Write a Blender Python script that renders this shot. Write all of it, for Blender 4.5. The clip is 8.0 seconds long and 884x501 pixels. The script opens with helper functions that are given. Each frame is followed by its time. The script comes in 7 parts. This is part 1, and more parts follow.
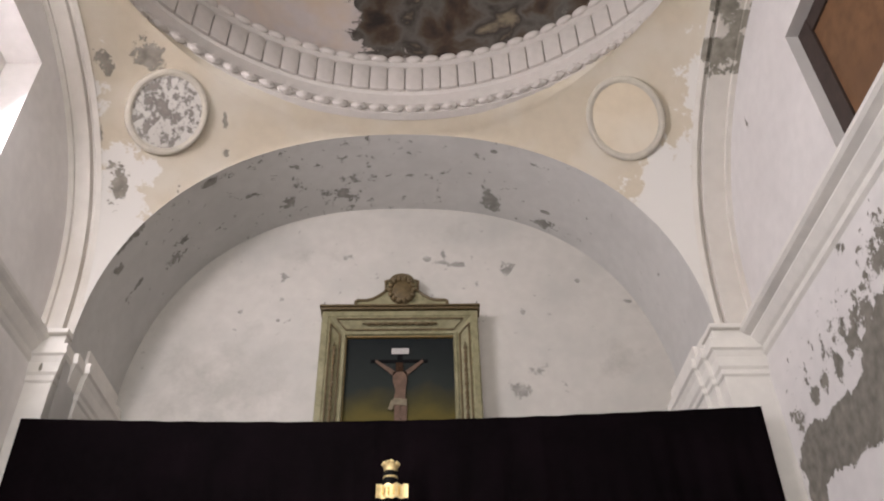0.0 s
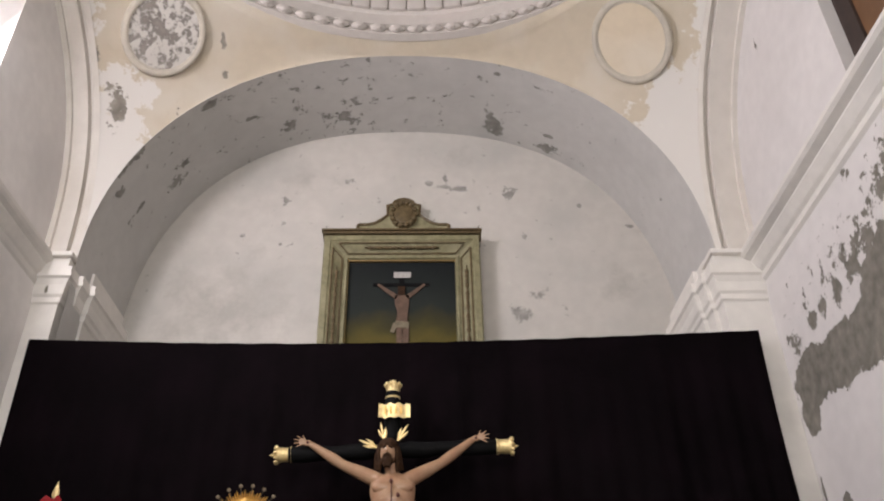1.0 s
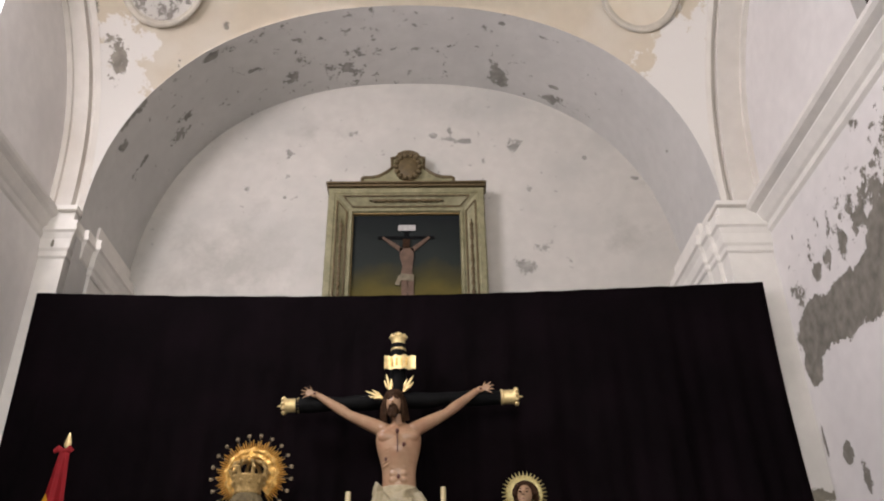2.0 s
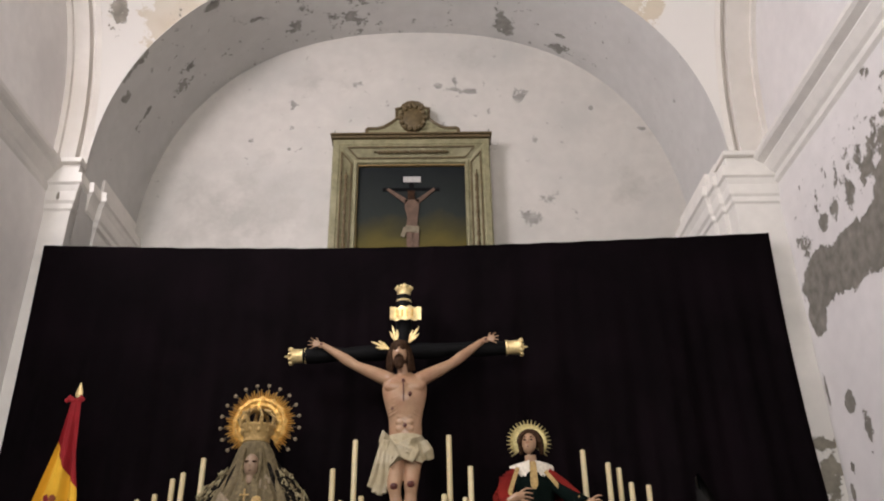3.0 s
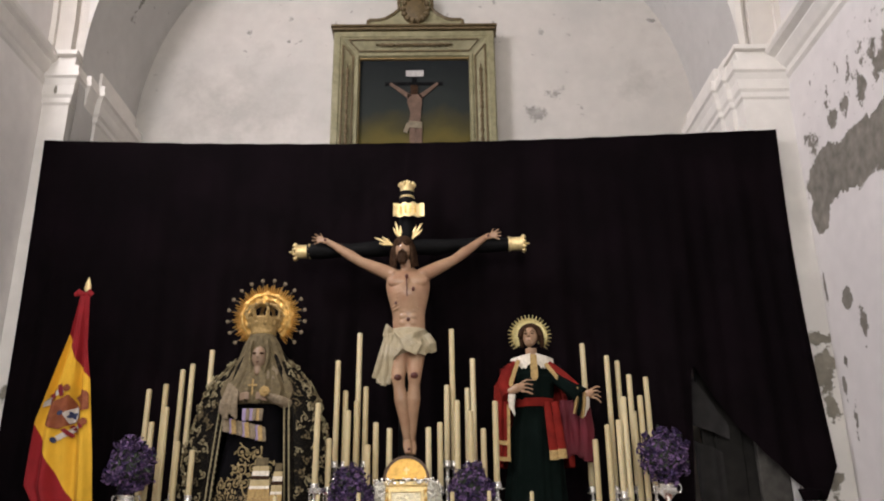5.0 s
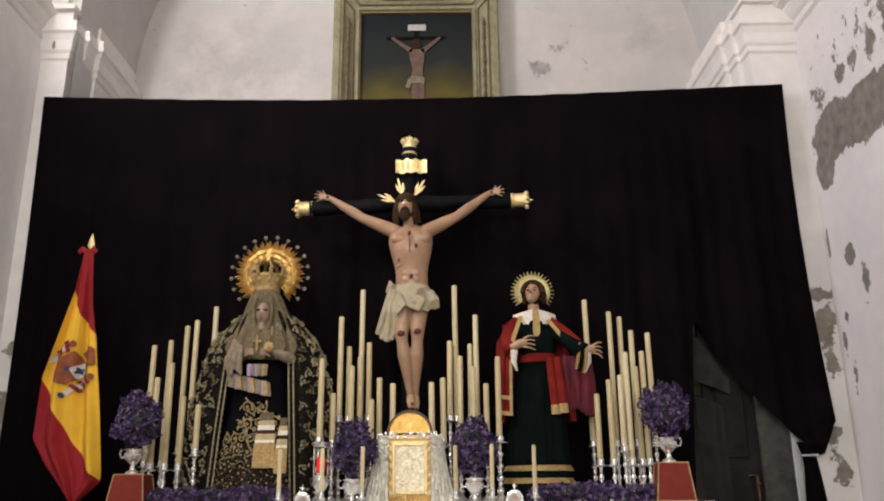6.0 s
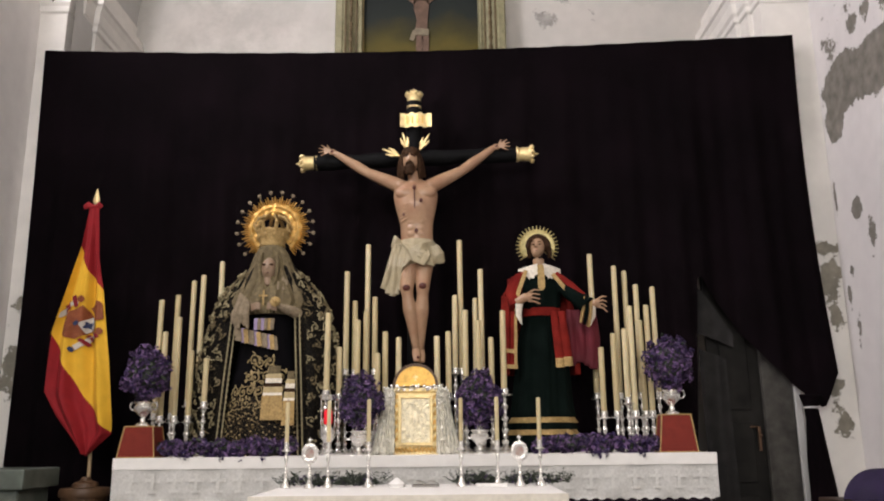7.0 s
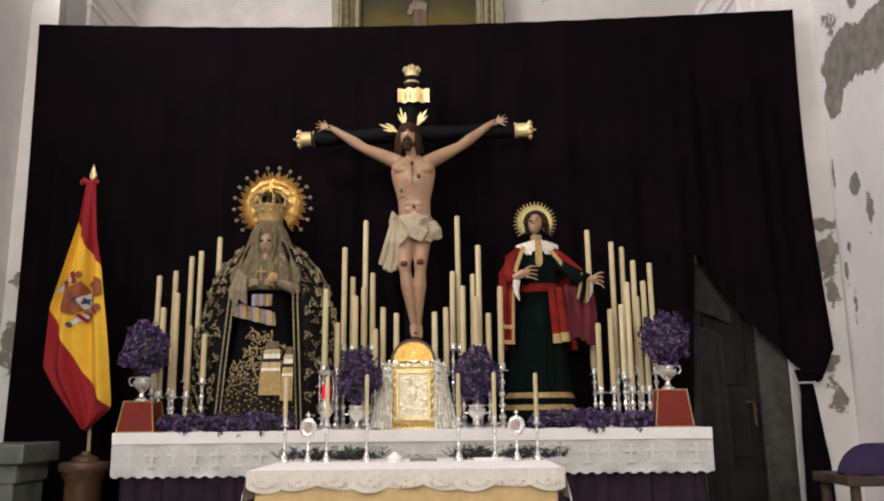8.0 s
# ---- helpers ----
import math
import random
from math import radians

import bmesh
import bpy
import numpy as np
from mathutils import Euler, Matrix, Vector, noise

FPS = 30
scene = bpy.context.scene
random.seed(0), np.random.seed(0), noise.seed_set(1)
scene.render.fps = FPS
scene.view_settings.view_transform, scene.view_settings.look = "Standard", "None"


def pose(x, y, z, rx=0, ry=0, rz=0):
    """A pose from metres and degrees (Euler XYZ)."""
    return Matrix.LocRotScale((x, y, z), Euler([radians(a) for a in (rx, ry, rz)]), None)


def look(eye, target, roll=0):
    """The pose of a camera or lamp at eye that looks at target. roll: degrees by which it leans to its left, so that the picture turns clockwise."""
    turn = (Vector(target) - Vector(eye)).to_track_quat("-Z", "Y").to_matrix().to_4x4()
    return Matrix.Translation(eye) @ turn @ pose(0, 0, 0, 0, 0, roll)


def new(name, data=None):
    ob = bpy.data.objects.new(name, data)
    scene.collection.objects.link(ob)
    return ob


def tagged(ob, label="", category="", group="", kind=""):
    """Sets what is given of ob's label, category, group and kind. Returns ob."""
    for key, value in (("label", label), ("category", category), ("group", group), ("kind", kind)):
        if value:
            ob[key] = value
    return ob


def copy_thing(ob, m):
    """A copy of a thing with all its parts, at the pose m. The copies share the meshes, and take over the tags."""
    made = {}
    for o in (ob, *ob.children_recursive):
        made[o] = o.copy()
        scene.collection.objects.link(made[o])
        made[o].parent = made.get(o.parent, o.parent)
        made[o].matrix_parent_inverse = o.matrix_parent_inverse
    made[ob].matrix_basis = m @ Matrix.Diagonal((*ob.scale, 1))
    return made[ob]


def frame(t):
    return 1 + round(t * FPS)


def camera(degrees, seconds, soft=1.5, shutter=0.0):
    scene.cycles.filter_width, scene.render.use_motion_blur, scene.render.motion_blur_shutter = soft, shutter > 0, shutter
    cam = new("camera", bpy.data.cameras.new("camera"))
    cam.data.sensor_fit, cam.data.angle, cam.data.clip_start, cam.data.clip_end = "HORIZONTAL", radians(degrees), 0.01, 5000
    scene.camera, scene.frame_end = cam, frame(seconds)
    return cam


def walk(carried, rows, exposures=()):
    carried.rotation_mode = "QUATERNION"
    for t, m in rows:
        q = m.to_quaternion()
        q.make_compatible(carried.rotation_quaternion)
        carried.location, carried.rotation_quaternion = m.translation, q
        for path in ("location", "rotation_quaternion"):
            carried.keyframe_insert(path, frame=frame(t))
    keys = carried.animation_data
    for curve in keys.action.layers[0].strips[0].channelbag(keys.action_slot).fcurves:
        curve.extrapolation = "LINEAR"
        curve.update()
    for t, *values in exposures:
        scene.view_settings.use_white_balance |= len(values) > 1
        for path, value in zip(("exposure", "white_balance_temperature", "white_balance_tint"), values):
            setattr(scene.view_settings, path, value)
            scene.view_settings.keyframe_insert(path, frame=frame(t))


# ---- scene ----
# camera: held at one spot in the crossing, tilting down from the dome to the altar
cam = camera(57.4, 8.0, soft=2.0)
EYE = 1.55
TURNS = [
    (0.0, 128.78, 1.10, -0.91),
    (0.5, 126.11, 0.95, -0.89),
    (1.0, 123.42, 0.86, -0.92),
    (1.5, 121.60, 0.81, -0.78),
    (3.0, 116.65, 0.78, -0.16),
    (3.5, 114.48, 0.49, -0.17),
    (4.0, 112.33, 0.38, -0.13),
    (4.5, 110.70, 0.50, -0.09),
    (6.0, 106.25, 0.57, 0.19),
    (6.5, 104.38, 0.58, 0.44),
    (7.0, 103.03, 0.60, 0.57),
    (7.5, 102.00, 0.56, 0.56),
    (8.0, 101.33, 0.60, 0.40),
]
walk(cam, [(t, pose(0, 0, EYE, rx, ry, rz)) for t, rx, ry, rz in TURNS], exposures=((0.0, -0.2), (1.5, -0.13), (4.5, 0.0), (8.0, 0.07)))

# ---------------------------------------------------------------- light
world = bpy.data.worlds.new("sky")
scene.world = world
world.use_nodes = True
wn = world.node_tree.nodes
sky = wn.new("ShaderNodeTexSky")
sky.sky_type = "NISHITA"
sky.sun_disc = False
sky.sun_elevation, sky.sun_rotation = radians(35), radians(250)
wn["Background"].inputs["Strength"].default_value = 0.1
world.node_tree.links.new(sky.outputs["Color"], wn["Background"].inputs["Color"])


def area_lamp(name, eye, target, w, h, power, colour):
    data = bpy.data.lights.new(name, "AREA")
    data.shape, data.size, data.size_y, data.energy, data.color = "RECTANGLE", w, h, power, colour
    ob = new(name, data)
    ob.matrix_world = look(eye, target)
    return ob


# daylight of the lunette window, and an added unseen fill from the nave side
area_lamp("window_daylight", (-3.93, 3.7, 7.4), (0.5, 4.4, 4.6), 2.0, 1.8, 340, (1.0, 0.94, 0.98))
area_lamp("nave_fill", (-0.9, -4.2, 5.3), (0.6, 7.0, 4.0), 4.6, 4.0, 405, (0.985, 0.97, 0.945))


def spot_lamp(name, eye, target, power, colour, cone, blend):
    data = bpy.data.lights.new(name, "SPOT")
    data.energy, data.color, data.spot_size, data.spot_blend, data.shadow_soft_size = power, colour, radians(cone), blend, 0.09
    ob = new(name, data)
    ob.matrix_world = look(eye, target)
    return ob


# the altar's own spotlights, high on the near arch
spot_lamp("altar_spotlight", (-2.3, -0.6, 6.6), (-0.3, 6.2, 2.1), 245, (1.0, 0.89, 0.72), 46, 0.7)
spot_lamp("altar_spotlight", (2.0, -0.6, 6.6), (-0.2, 6.2, 2.1), 165, (1.0, 0.89, 0.72), 46, 0.7)

# ---------------------------------------------------------------- materials


def material(name, colour, rough=0.7, metal=0.0, vary=0.12, scale=6.0, bump=0.15, bump_scale=60.0, second=None, blotch=2.0, amount=0.5, gloss=0.35):
    """A surface with grain, broad variation and fine relief; second: a colour that comes in broad stains."""
    m = bpy.data.materials.new(name)
    m.use_nodes = True
    nt = m.node_tree
    b = nt.nodes["Principled BSDF"]
    b.inputs["Roughness"].default_value, b.inputs["Metallic"].default_value = rough, metal
    b.inputs["Specular IOR Level"].default_value = gloss
    co = nt.nodes.new("ShaderNodeTexCoord")
    fine = nt.nodes.new("ShaderNodeTexNoise")
    fine.inputs["Scale"].default_value, fine.inputs["Detail"].default_value = scale, 6
    broad = nt.nodes.new("ShaderNodeTexNoise")
    broad.inputs["Scale"].default_value, broad.inputs["Detail"].default_value = blotch, 5
    for n in (fine, broad):
        nt.links.new(co.outputs["Object"], n.inputs["Vector"])
    ramp = nt.nodes.new("ShaderNodeValToRGB")
    c = Vector(colour)
    ramp.color_ramp.elements[0].position, ramp.color_ramp.elements[1].position = 0.3, 0.7
    ramp.color_ramp.elements[0].color = (*(c * (1 - vary)), 1)
    ramp.color_ramp.elements[1].color = (*(c * (1 + vary * 0.6)), 1)
    nt.links.new(fine.outputs["Fac"], ramp.inputs["Fac"])
    out = ramp.outputs["Color"]
    if second:
        mask = nt.nodes.new("ShaderNodeValToRGB")
        mask.color_ramp.elements[0].position, mask.color_ramp.elements[1].position = 0.45, 0.68
        mask.color_ramp.elements[0].color = (0, 0, 0, 1)
        mask.color_ramp.elements[1].color = (amount, amount, amount, 1)
        nt.links.new(broad.outputs["Fac"], mask.inputs["Fac"])
        mix = nt.nodes.new("ShaderNodeMix")
        mix.data_type = "RGBA"
        nt.links.new(mask.outputs["Color"], mix.inputs[0])
        nt.links.new(out, mix.inputs[6])
        mix.inputs[7].default_value = (*second, 1)
        out = mix.outputs[2]
    nt.links.new(out, b.inputs["Base Color"])
    if bump:
        relief = nt.nodes.new("ShaderNodeTexNoise")
        relief.inputs["Scale"].default_value, relief.inputs["Detail"].default_value = bump_scale, 4
        nt.links.new(co.outputs["Object"], relief.inputs["Vector"])
        bn = nt.nodes.new("ShaderNodeBump")
        bn.inputs["Strength"].default_value, bn.inputs["Distance"].default_value = bump, 0.01
        nt.links.new(relief.outputs["Fac"], bn.inputs["Height"])
        nt.links.new(bn.outputs["Normal"], b.inputs["Normal"])
    return m


def blob_mask(nt, co, blobs, level, noise_scale, width):
    """0 to 1: where broken noise, raised round the blobs (x, y, z, rx, ry, rz, strength), passes the level."""
    total = None
    for x, y, z, rx, ry, rz, k in blobs:
        sub = nt.nodes.new("ShaderNodeVectorMath")
        sub.operation = "SUBTRACT"
        nt.links.new(co, sub.inputs[0])
        sub.inputs[1].default_value = (x, y, z)
        mul = nt.nodes.new("ShaderNodeVectorMath")
        mul.operation = "MULTIPLY"
        nt.links.new(sub.outputs[0], mul.inputs[0])
        mul.inputs[1].default_value = (1 / rx, 1 / ry, 1 / rz)
        ln = nt.nodes.new("ShaderNodeVectorMath")
        ln.operation = "LENGTH"
        nt.links.new(mul.outputs[0], ln.inputs[0])
        fall = nt.nodes.new("ShaderNodeMapRange")
        fall.inputs["From Min"].default_value, fall.inputs["From Max"].default_value = 0.0, 1.6
        fall.inputs["To Min"].default_value, fall.inputs["To Max"].default_value = k, 0.0
        nt.links.new(ln.outputs["Value"], fall.inputs["Value"])
        if total is None:
            total = fall.outputs["Result"]
        else:
            mx = nt.nodes.new("ShaderNodeMath")
            mx.operation = "MAXIMUM"
            nt.links.new(total, mx.inputs[0])
            nt.links.new(fall.outputs["Result"], mx.inputs[1])
            total = mx.outputs[0]
    nz = nt.nodes.new("ShaderNodeTexNoise")
    nz.inputs["Scale"].default_value, nz.inputs["Detail"].default_value, nz.inputs["Roughness"].default_value = noise_scale, 8, 0.68
    nt.links.new(co, nz.inputs["Vector"])
    add = nt.nodes.new("ShaderNodeMath")
    nt.links.new(nz.outputs["Fac"], add.inputs[0])
    nt.links.new(total, add.inputs[1])
    edge = nt.nodes.new("ShaderNodeMapRange")
    edge.inputs["From Min"].default_value, edge.inputs["From Max"].default_value = level + 0.5, level + 0.5 + width
    nt.links.new(add.outputs[0], edge.inputs["Value"])
    return edge.outputs["Result"]


def weathered(name, paint, stain, bare, blobs, base_level=0.34, noise_scale=5.0, grain=7.0, stain_scale=0.9, amount=0.6, second_tone=None, second_blobs=(), second_width=0.03, shades=None, width=0.035):
    """Limewash that has flaked off to the mortar round the blobs; a second paint or painted-in shade may cover some of
    it.
    """
    m = material(name, paint, 0.9, second=stain, blotch=stain_scale, amount=amount, scale=grain, vary=0.05, gloss=0.1)
    nt = m.node_tree
    b = nt.nodes["Principled BSDF"]
    painted = b.inputs["Base Color"].links[0].from_socket
    co = [n for n in nt.nodes if n.bl_idname == "ShaderNodeTexCoord"][0].outputs["Object"]
    if second_tone:
        mk = blob_mask(nt, co, second_blobs, 0.25, 3.0, second_width)
        mx = nt.nodes.new("ShaderNodeMix")
        mx.data_type = "RGBA"
        nt.links.new(mk, mx.inputs[0])
        nt.links.new(painted, mx.inputs[6])
        mx.inputs[7].default_value = (*second_tone, 1)
        painted = mx.outputs[2]
    flaked = blob_mask(nt, co, blobs, base_level, noise_scale, width)
    dirt = nt.nodes.new("ShaderNodeTexNoise")
    dirt.inputs["Scale"].default_value, dirt.inputs["Detail"].default_value = (1.9 if shades else 9.0), 6
    dirt.inputs["Distortion"].default_value = 0.35 if shades else 0.0
    nt.links.new(co, dirt.inputs["Vector"])
    dr = nt.nodes.new("ShaderNodeValToRGB")
    if shades:
        dr.color_ramp.elements[0].position, dr.color_ramp.elements[1].position = 0.3, 0.72
        dr.color_ramp.elements[0].color, dr.color_ramp.elements[1].color = (*shades[0], 1), (*shades[-1], 1)
        for i, c in enumerate(shades[1:-1]):
            dr.color_ramp.elements.new(0.3 + 0.42 * (i + 1) / (len(shades) - 1)).color = (*c, 1)
    else:
        dr.color_ramp.elements[0].position, dr.color_ramp.elements[1].position = 0.3, 0.75
        dr.color_ramp.elements[0].color, dr.color_ramp.elements[1].color = (*[c * 0.75 for c in bare], 1), (*[c * 1.35 for c in bare], 1)
    nt.links.new(dirt.outputs["Fac"], dr.inputs["Fac"])
    mix = nt.nodes.new("ShaderNodeMix")
    mix.data_type = "RGBA"
    nt.links.new(flaked, mix.inputs[0])
    nt.links.new(painted, mix.inputs[6])
    nt.links.new(dr.outputs["Color"], mix.inputs[7])
    nt.links.new(mix.outputs[2], b.inputs["Base Color"])
    drop = nt.nodes.new("ShaderNodeBump")
    drop.invert = True
    drop.inputs["Strength"].default_value, drop.inputs["Distance"].default_value = 0.5, 0.010
    nt.links.new(flaked, drop.inputs["Height"])
    if b.inputs["Normal"].links:
        nt.links.new(b.inputs["Normal"].links[0].from_socket, drop.inputs["Normal"])
    nt.links.new(drop.outputs["Normal"], b.inputs["Normal"])
    return m


EASTWALL = weathered("flaked_east_wall", (0.69, 0.66, 0.65), (0.60, 0.57, 0.56), (0.20, 0.185, 0.16), [
    (3.46, 6.55, 4.53, 1, 0.31, 0.20, 1.5), (3.46, 6.02, 4.47, 1, 0.36, 0.20, 1.5), (3.46, 5.5, 4.44, 1, 0.36, 0.21, 1.5), (3.46, 6.78, 4.27, 1, 0.13, 0.15, 1.5), (3.46, 4.95, 4.6, 1, 0.42, 0.36, 1.4),
    (3.46, 6.72, 4.92, 1, 0.18, 0.24, 0.34), (3.46, 6.08, 4.98, 1, 0.09, 0.12, 0.52), (3.46, 5.78, 4.96, 1, 0.12, 0.10, 0.52), (3.46, 5.45, 5.0, 1, 0.20, 0.20, 0.42), (3.46, 6.3, 4.95, 1, 0.12, 0.10, 0.5), (3.46, 5.2, 5.1, 1, 0.33, 0.26, 0.40),
    (3.46, 5.16, 5.7, 1, 0.10, 0.10, 0.42), (3.46, 4.7, 5.3, 1, 0.42, 0.45, 0.36), (3.46, 6.57, 5.46, 1, 0.03, 0.08, 0.45), (3.46, 6.6, 3.40, 1, 0.085, 0.10, 0.75), (3.46, 6.94, 3.6, 1, 0.03, 0.16, 0.6),
    (3.46, 6.42, 3.13, 1, 0.07, 0.17, 0.5), (3.46, 6.80, 2.91, 1, 0.06, 0.08, 0.42), (3.46, 6.90, 2.70, 1, 0.04, 0.14, 0.42),
    (3.46, 6.80, 2.4, 1, 0.07, 0.25, 0.36), (3.46, 5.8, 7.95, 1, 0.03, 0.16, 0.44), (3.46, 5.6, 5.15, 1, 1.4, 0.55, 0.25)], base_level=0.25, noise_scale=7.5, width=0.05)
WESTWALL = weathered("flaked_west_wall", (0.80, 0.77, 0.75), (0.66, 0.63, 0.62), (0.22, 0.21, 0.19), [
    (-3.88, 6.9, 2.0, 1, 0.4, 0.5, 0.3), (-3.88, 6.5, 1.4, 1, 0.9, 0.6, 0.32)], base_level=0.25)
# The wide dull blotch at lower left also paints in that side's weaker light.
BACKWALL = weathered("damp_shaded_back_wall", (0.56, 0.53, 0.49), (0.47, 0.455, 0.425), (0.33, 0.315, 0.29), [
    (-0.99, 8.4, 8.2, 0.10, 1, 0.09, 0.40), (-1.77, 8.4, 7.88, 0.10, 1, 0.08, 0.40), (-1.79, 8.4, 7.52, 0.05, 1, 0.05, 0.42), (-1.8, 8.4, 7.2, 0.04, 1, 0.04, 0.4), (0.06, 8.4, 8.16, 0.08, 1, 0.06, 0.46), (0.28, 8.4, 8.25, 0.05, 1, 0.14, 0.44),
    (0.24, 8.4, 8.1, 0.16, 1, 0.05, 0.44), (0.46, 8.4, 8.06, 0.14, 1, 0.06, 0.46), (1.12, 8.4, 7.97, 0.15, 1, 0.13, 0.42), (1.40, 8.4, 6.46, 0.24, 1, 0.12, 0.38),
    (1.14, 8.4, 6.18, 0.18, 1, 0.16, 0.40), (2.01, 8.4, 7.78, 0.04, 1, 0.04, 0.46), (1.26, 8.4, 7.3, 0.05, 1, 0.07, 0.42), (2.57, 8.4, 7.46, 0.35, 1, 0.06, 0.30), (-0.2, 8.4, 7.6, 5, 5, 2.0, 0.135)], base_level=0.25, noise_scale=5.5, stain_scale=1.1, amount=0.9, second_tone=(0.43, 0.41, 0.375), second_width=0.3, second_blobs=[(-2.3, 8.4, 6.3, 1.15, 1, 0.85, 0.55), (-1.5, 8.4, 8.2, 0.9, 1, 0.35, 0.34), (2.45, 8.4, 6.6, 0.5, 1, 0.5, 0.40), (2.75, 8.4, 7.4, 0.35, 1, 0.16, 0.40), (0.3, 8.4, 8.6, 1.2, 1, 0.3, 0.30)])
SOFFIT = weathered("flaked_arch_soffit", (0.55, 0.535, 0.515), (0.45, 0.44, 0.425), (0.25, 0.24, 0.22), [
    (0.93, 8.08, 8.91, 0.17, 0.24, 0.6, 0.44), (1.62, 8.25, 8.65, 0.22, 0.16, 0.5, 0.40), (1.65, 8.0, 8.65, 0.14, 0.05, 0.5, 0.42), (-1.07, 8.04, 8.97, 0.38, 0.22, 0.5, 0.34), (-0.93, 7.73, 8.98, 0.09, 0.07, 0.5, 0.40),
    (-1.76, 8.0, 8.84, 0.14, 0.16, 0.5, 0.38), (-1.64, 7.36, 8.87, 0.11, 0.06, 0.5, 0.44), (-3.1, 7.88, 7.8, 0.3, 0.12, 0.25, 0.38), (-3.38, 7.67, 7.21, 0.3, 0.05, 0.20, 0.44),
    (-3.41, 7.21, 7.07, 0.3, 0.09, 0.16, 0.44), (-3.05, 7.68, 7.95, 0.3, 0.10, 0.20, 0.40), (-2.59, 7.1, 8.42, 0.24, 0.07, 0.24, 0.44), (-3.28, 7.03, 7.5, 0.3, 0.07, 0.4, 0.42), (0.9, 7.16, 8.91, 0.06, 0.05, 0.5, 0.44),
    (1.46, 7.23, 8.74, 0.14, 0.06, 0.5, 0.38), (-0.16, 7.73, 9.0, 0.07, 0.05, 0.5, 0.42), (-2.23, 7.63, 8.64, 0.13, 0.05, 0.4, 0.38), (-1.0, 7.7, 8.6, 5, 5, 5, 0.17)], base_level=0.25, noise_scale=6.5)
PIERPLASTER = weathered("flaked_pier", (0.80, 0.765, 0.72), (0.62, 0.60, 0.57), (0.24, 0.22, 0.18), [
    (3.36, 7.0, 3.15, 0.16, 1, 0.12, 0.42), (3.34, 7.0, 2.85, 0.14, 1, 0.30, 0.46), (3.36, 7.0, 2.55, 0.10, 1, 0.14, 0.44), (3.3, 7.0, 1.95, 0.10, 1, 0.12, 0.40), (3.32, 7.0, 1.65, 0.13, 1, 0.2, 0.42),
    (-3.78, 7.0, 2.7, 0.1, 1, 0.12, 0.38), (-3.8, 7.0, 2.15, 0.16, 1, 0.35, 0.42), (-3.75, 7.0, 5.70, 0.018, 1, 0.055, 0.56)], base_level=0.25, noise_scale=6)
CREAMWALL = weathered("flaked_pendentive", (0.55, 0.48, 0.375), (0.59, 0.54, 0.46), (0.27, 0.245, 0.21), [
    (-3.42, 6.68, 7.9, 0.12, 0.3, 0.30, 0.46), (-3.45, 5.6, 8.72, 0.10, 0.3, 0.12, 0.44), (-3.02, 5.69, 8.91, 0.24, 0.25, 0.12, 0.46), (-3.57, 6.2, 8.2, 0.06, 0.3, 0.25, 0.40),
    (-2.345, 6.6, 8.85, 0.035, 0.14, 0.09, 0.50), (-2.37, 6.9, 8.66, 0.05, 0.10, 0.10, 0.46), (-2.6, 6.95, 8.50, 0.12, 0.08, 0.10, 0.42), (-3.0, 6.95, 8.2, 0.25, 0.06, 0.25, 0.40)], base_level=0.25, noise_scale=8.5, stain_scale=1.4, amount=0.9, second_tone=(0.67, 0.64, 0.60), second_blobs=[(2.95, 6.75, 7.3, 0.75, 1.0, 1.35, 0.62), (3.1, 5.7, 8.5, 0.30, 0.7, 0.6, 0.45), (-3.5, 6.6, 7.0, 0.5, 0.8, 1.2, 0.6), (-3.3, 6.6, 8.1, 0.30, 0.5, 0.25, 0.45), (-3.55, 5.6, 8.3, 0.3, 0.7, 0.5, 0.42)])
SIDEARCH = weathered("stained_side_arch", (0.70, 0.66, 0.61), (0.60, 0.55, 0.49), (0.28, 0.26, 0.22), [
    (3.25, 5.4, 8.6, 0.5, 0.28, 0.24, 0.50), (3.3, 5.0, 8.85, 0.5, 0.4, 0.3, 0.40), (3.42, 4.6, 8.9, 0.3, 0.5, 0.35, 0.42)], base_level=0.25, noise_scale=5)
WHITE = material("limewash", (0.70, 0.66, 0.63), 0.9, second=(0.58, 0.55, 0.53), blotch=0.8, amount=0.6, scale=9, vary=0.05)
GREYWASH = material("grey_limewash", (0.48, 0.47, 0.46), 0.9, second=(0.40, 0.40, 0.39), blotch=1.1, amount=0.7, scale=7, vary=0.07)
CREAM = material("cream_plaster", (0.62, 0.53, 0.40), 0.9, second=(0.66, 0.60, 0.50), blotch=0.9, amount=0.8, scale=8, vary=0.05)
STUCCO = material("pink_white_stucco", (0.56, 0.52, 0.485), 0.85, second=(0.57, 0.51, 0.48), blotch=1.5, amount=0.6, scale=10, vary=0.06)
TRIM = material("painted_moulding", (0.72, 0.69, 0.65), 0.8, second=(0.60, 0.58, 0.56), blotch=2, amount=0.6, scale=10, vary=0.05)
FLOOR = material("stone_floor", (0.28, 0.26, 0.24), 0.5, second=(0.2, 0.18, 0.17), blotch=1.0)
CURTAIN = material("black_velvet", (0.0038, 0.0025, 0.0032), 0.95, vary=0.3, scale=14, bump=0.1, second=(0.0075, 0.0042, 0.006), gloss=0.03)
LINEN = material("white_linen", (0.78, 0.76, 0.74), 0.85, scale=12, vary=0.04, bump=0.12, bump_scale=40)
OCHRE = material("ochre_cloth", (0.62, 0.44, 0.22), 0.75, scale=20, vary=0.1, bump=0.2, bump_scale=150)
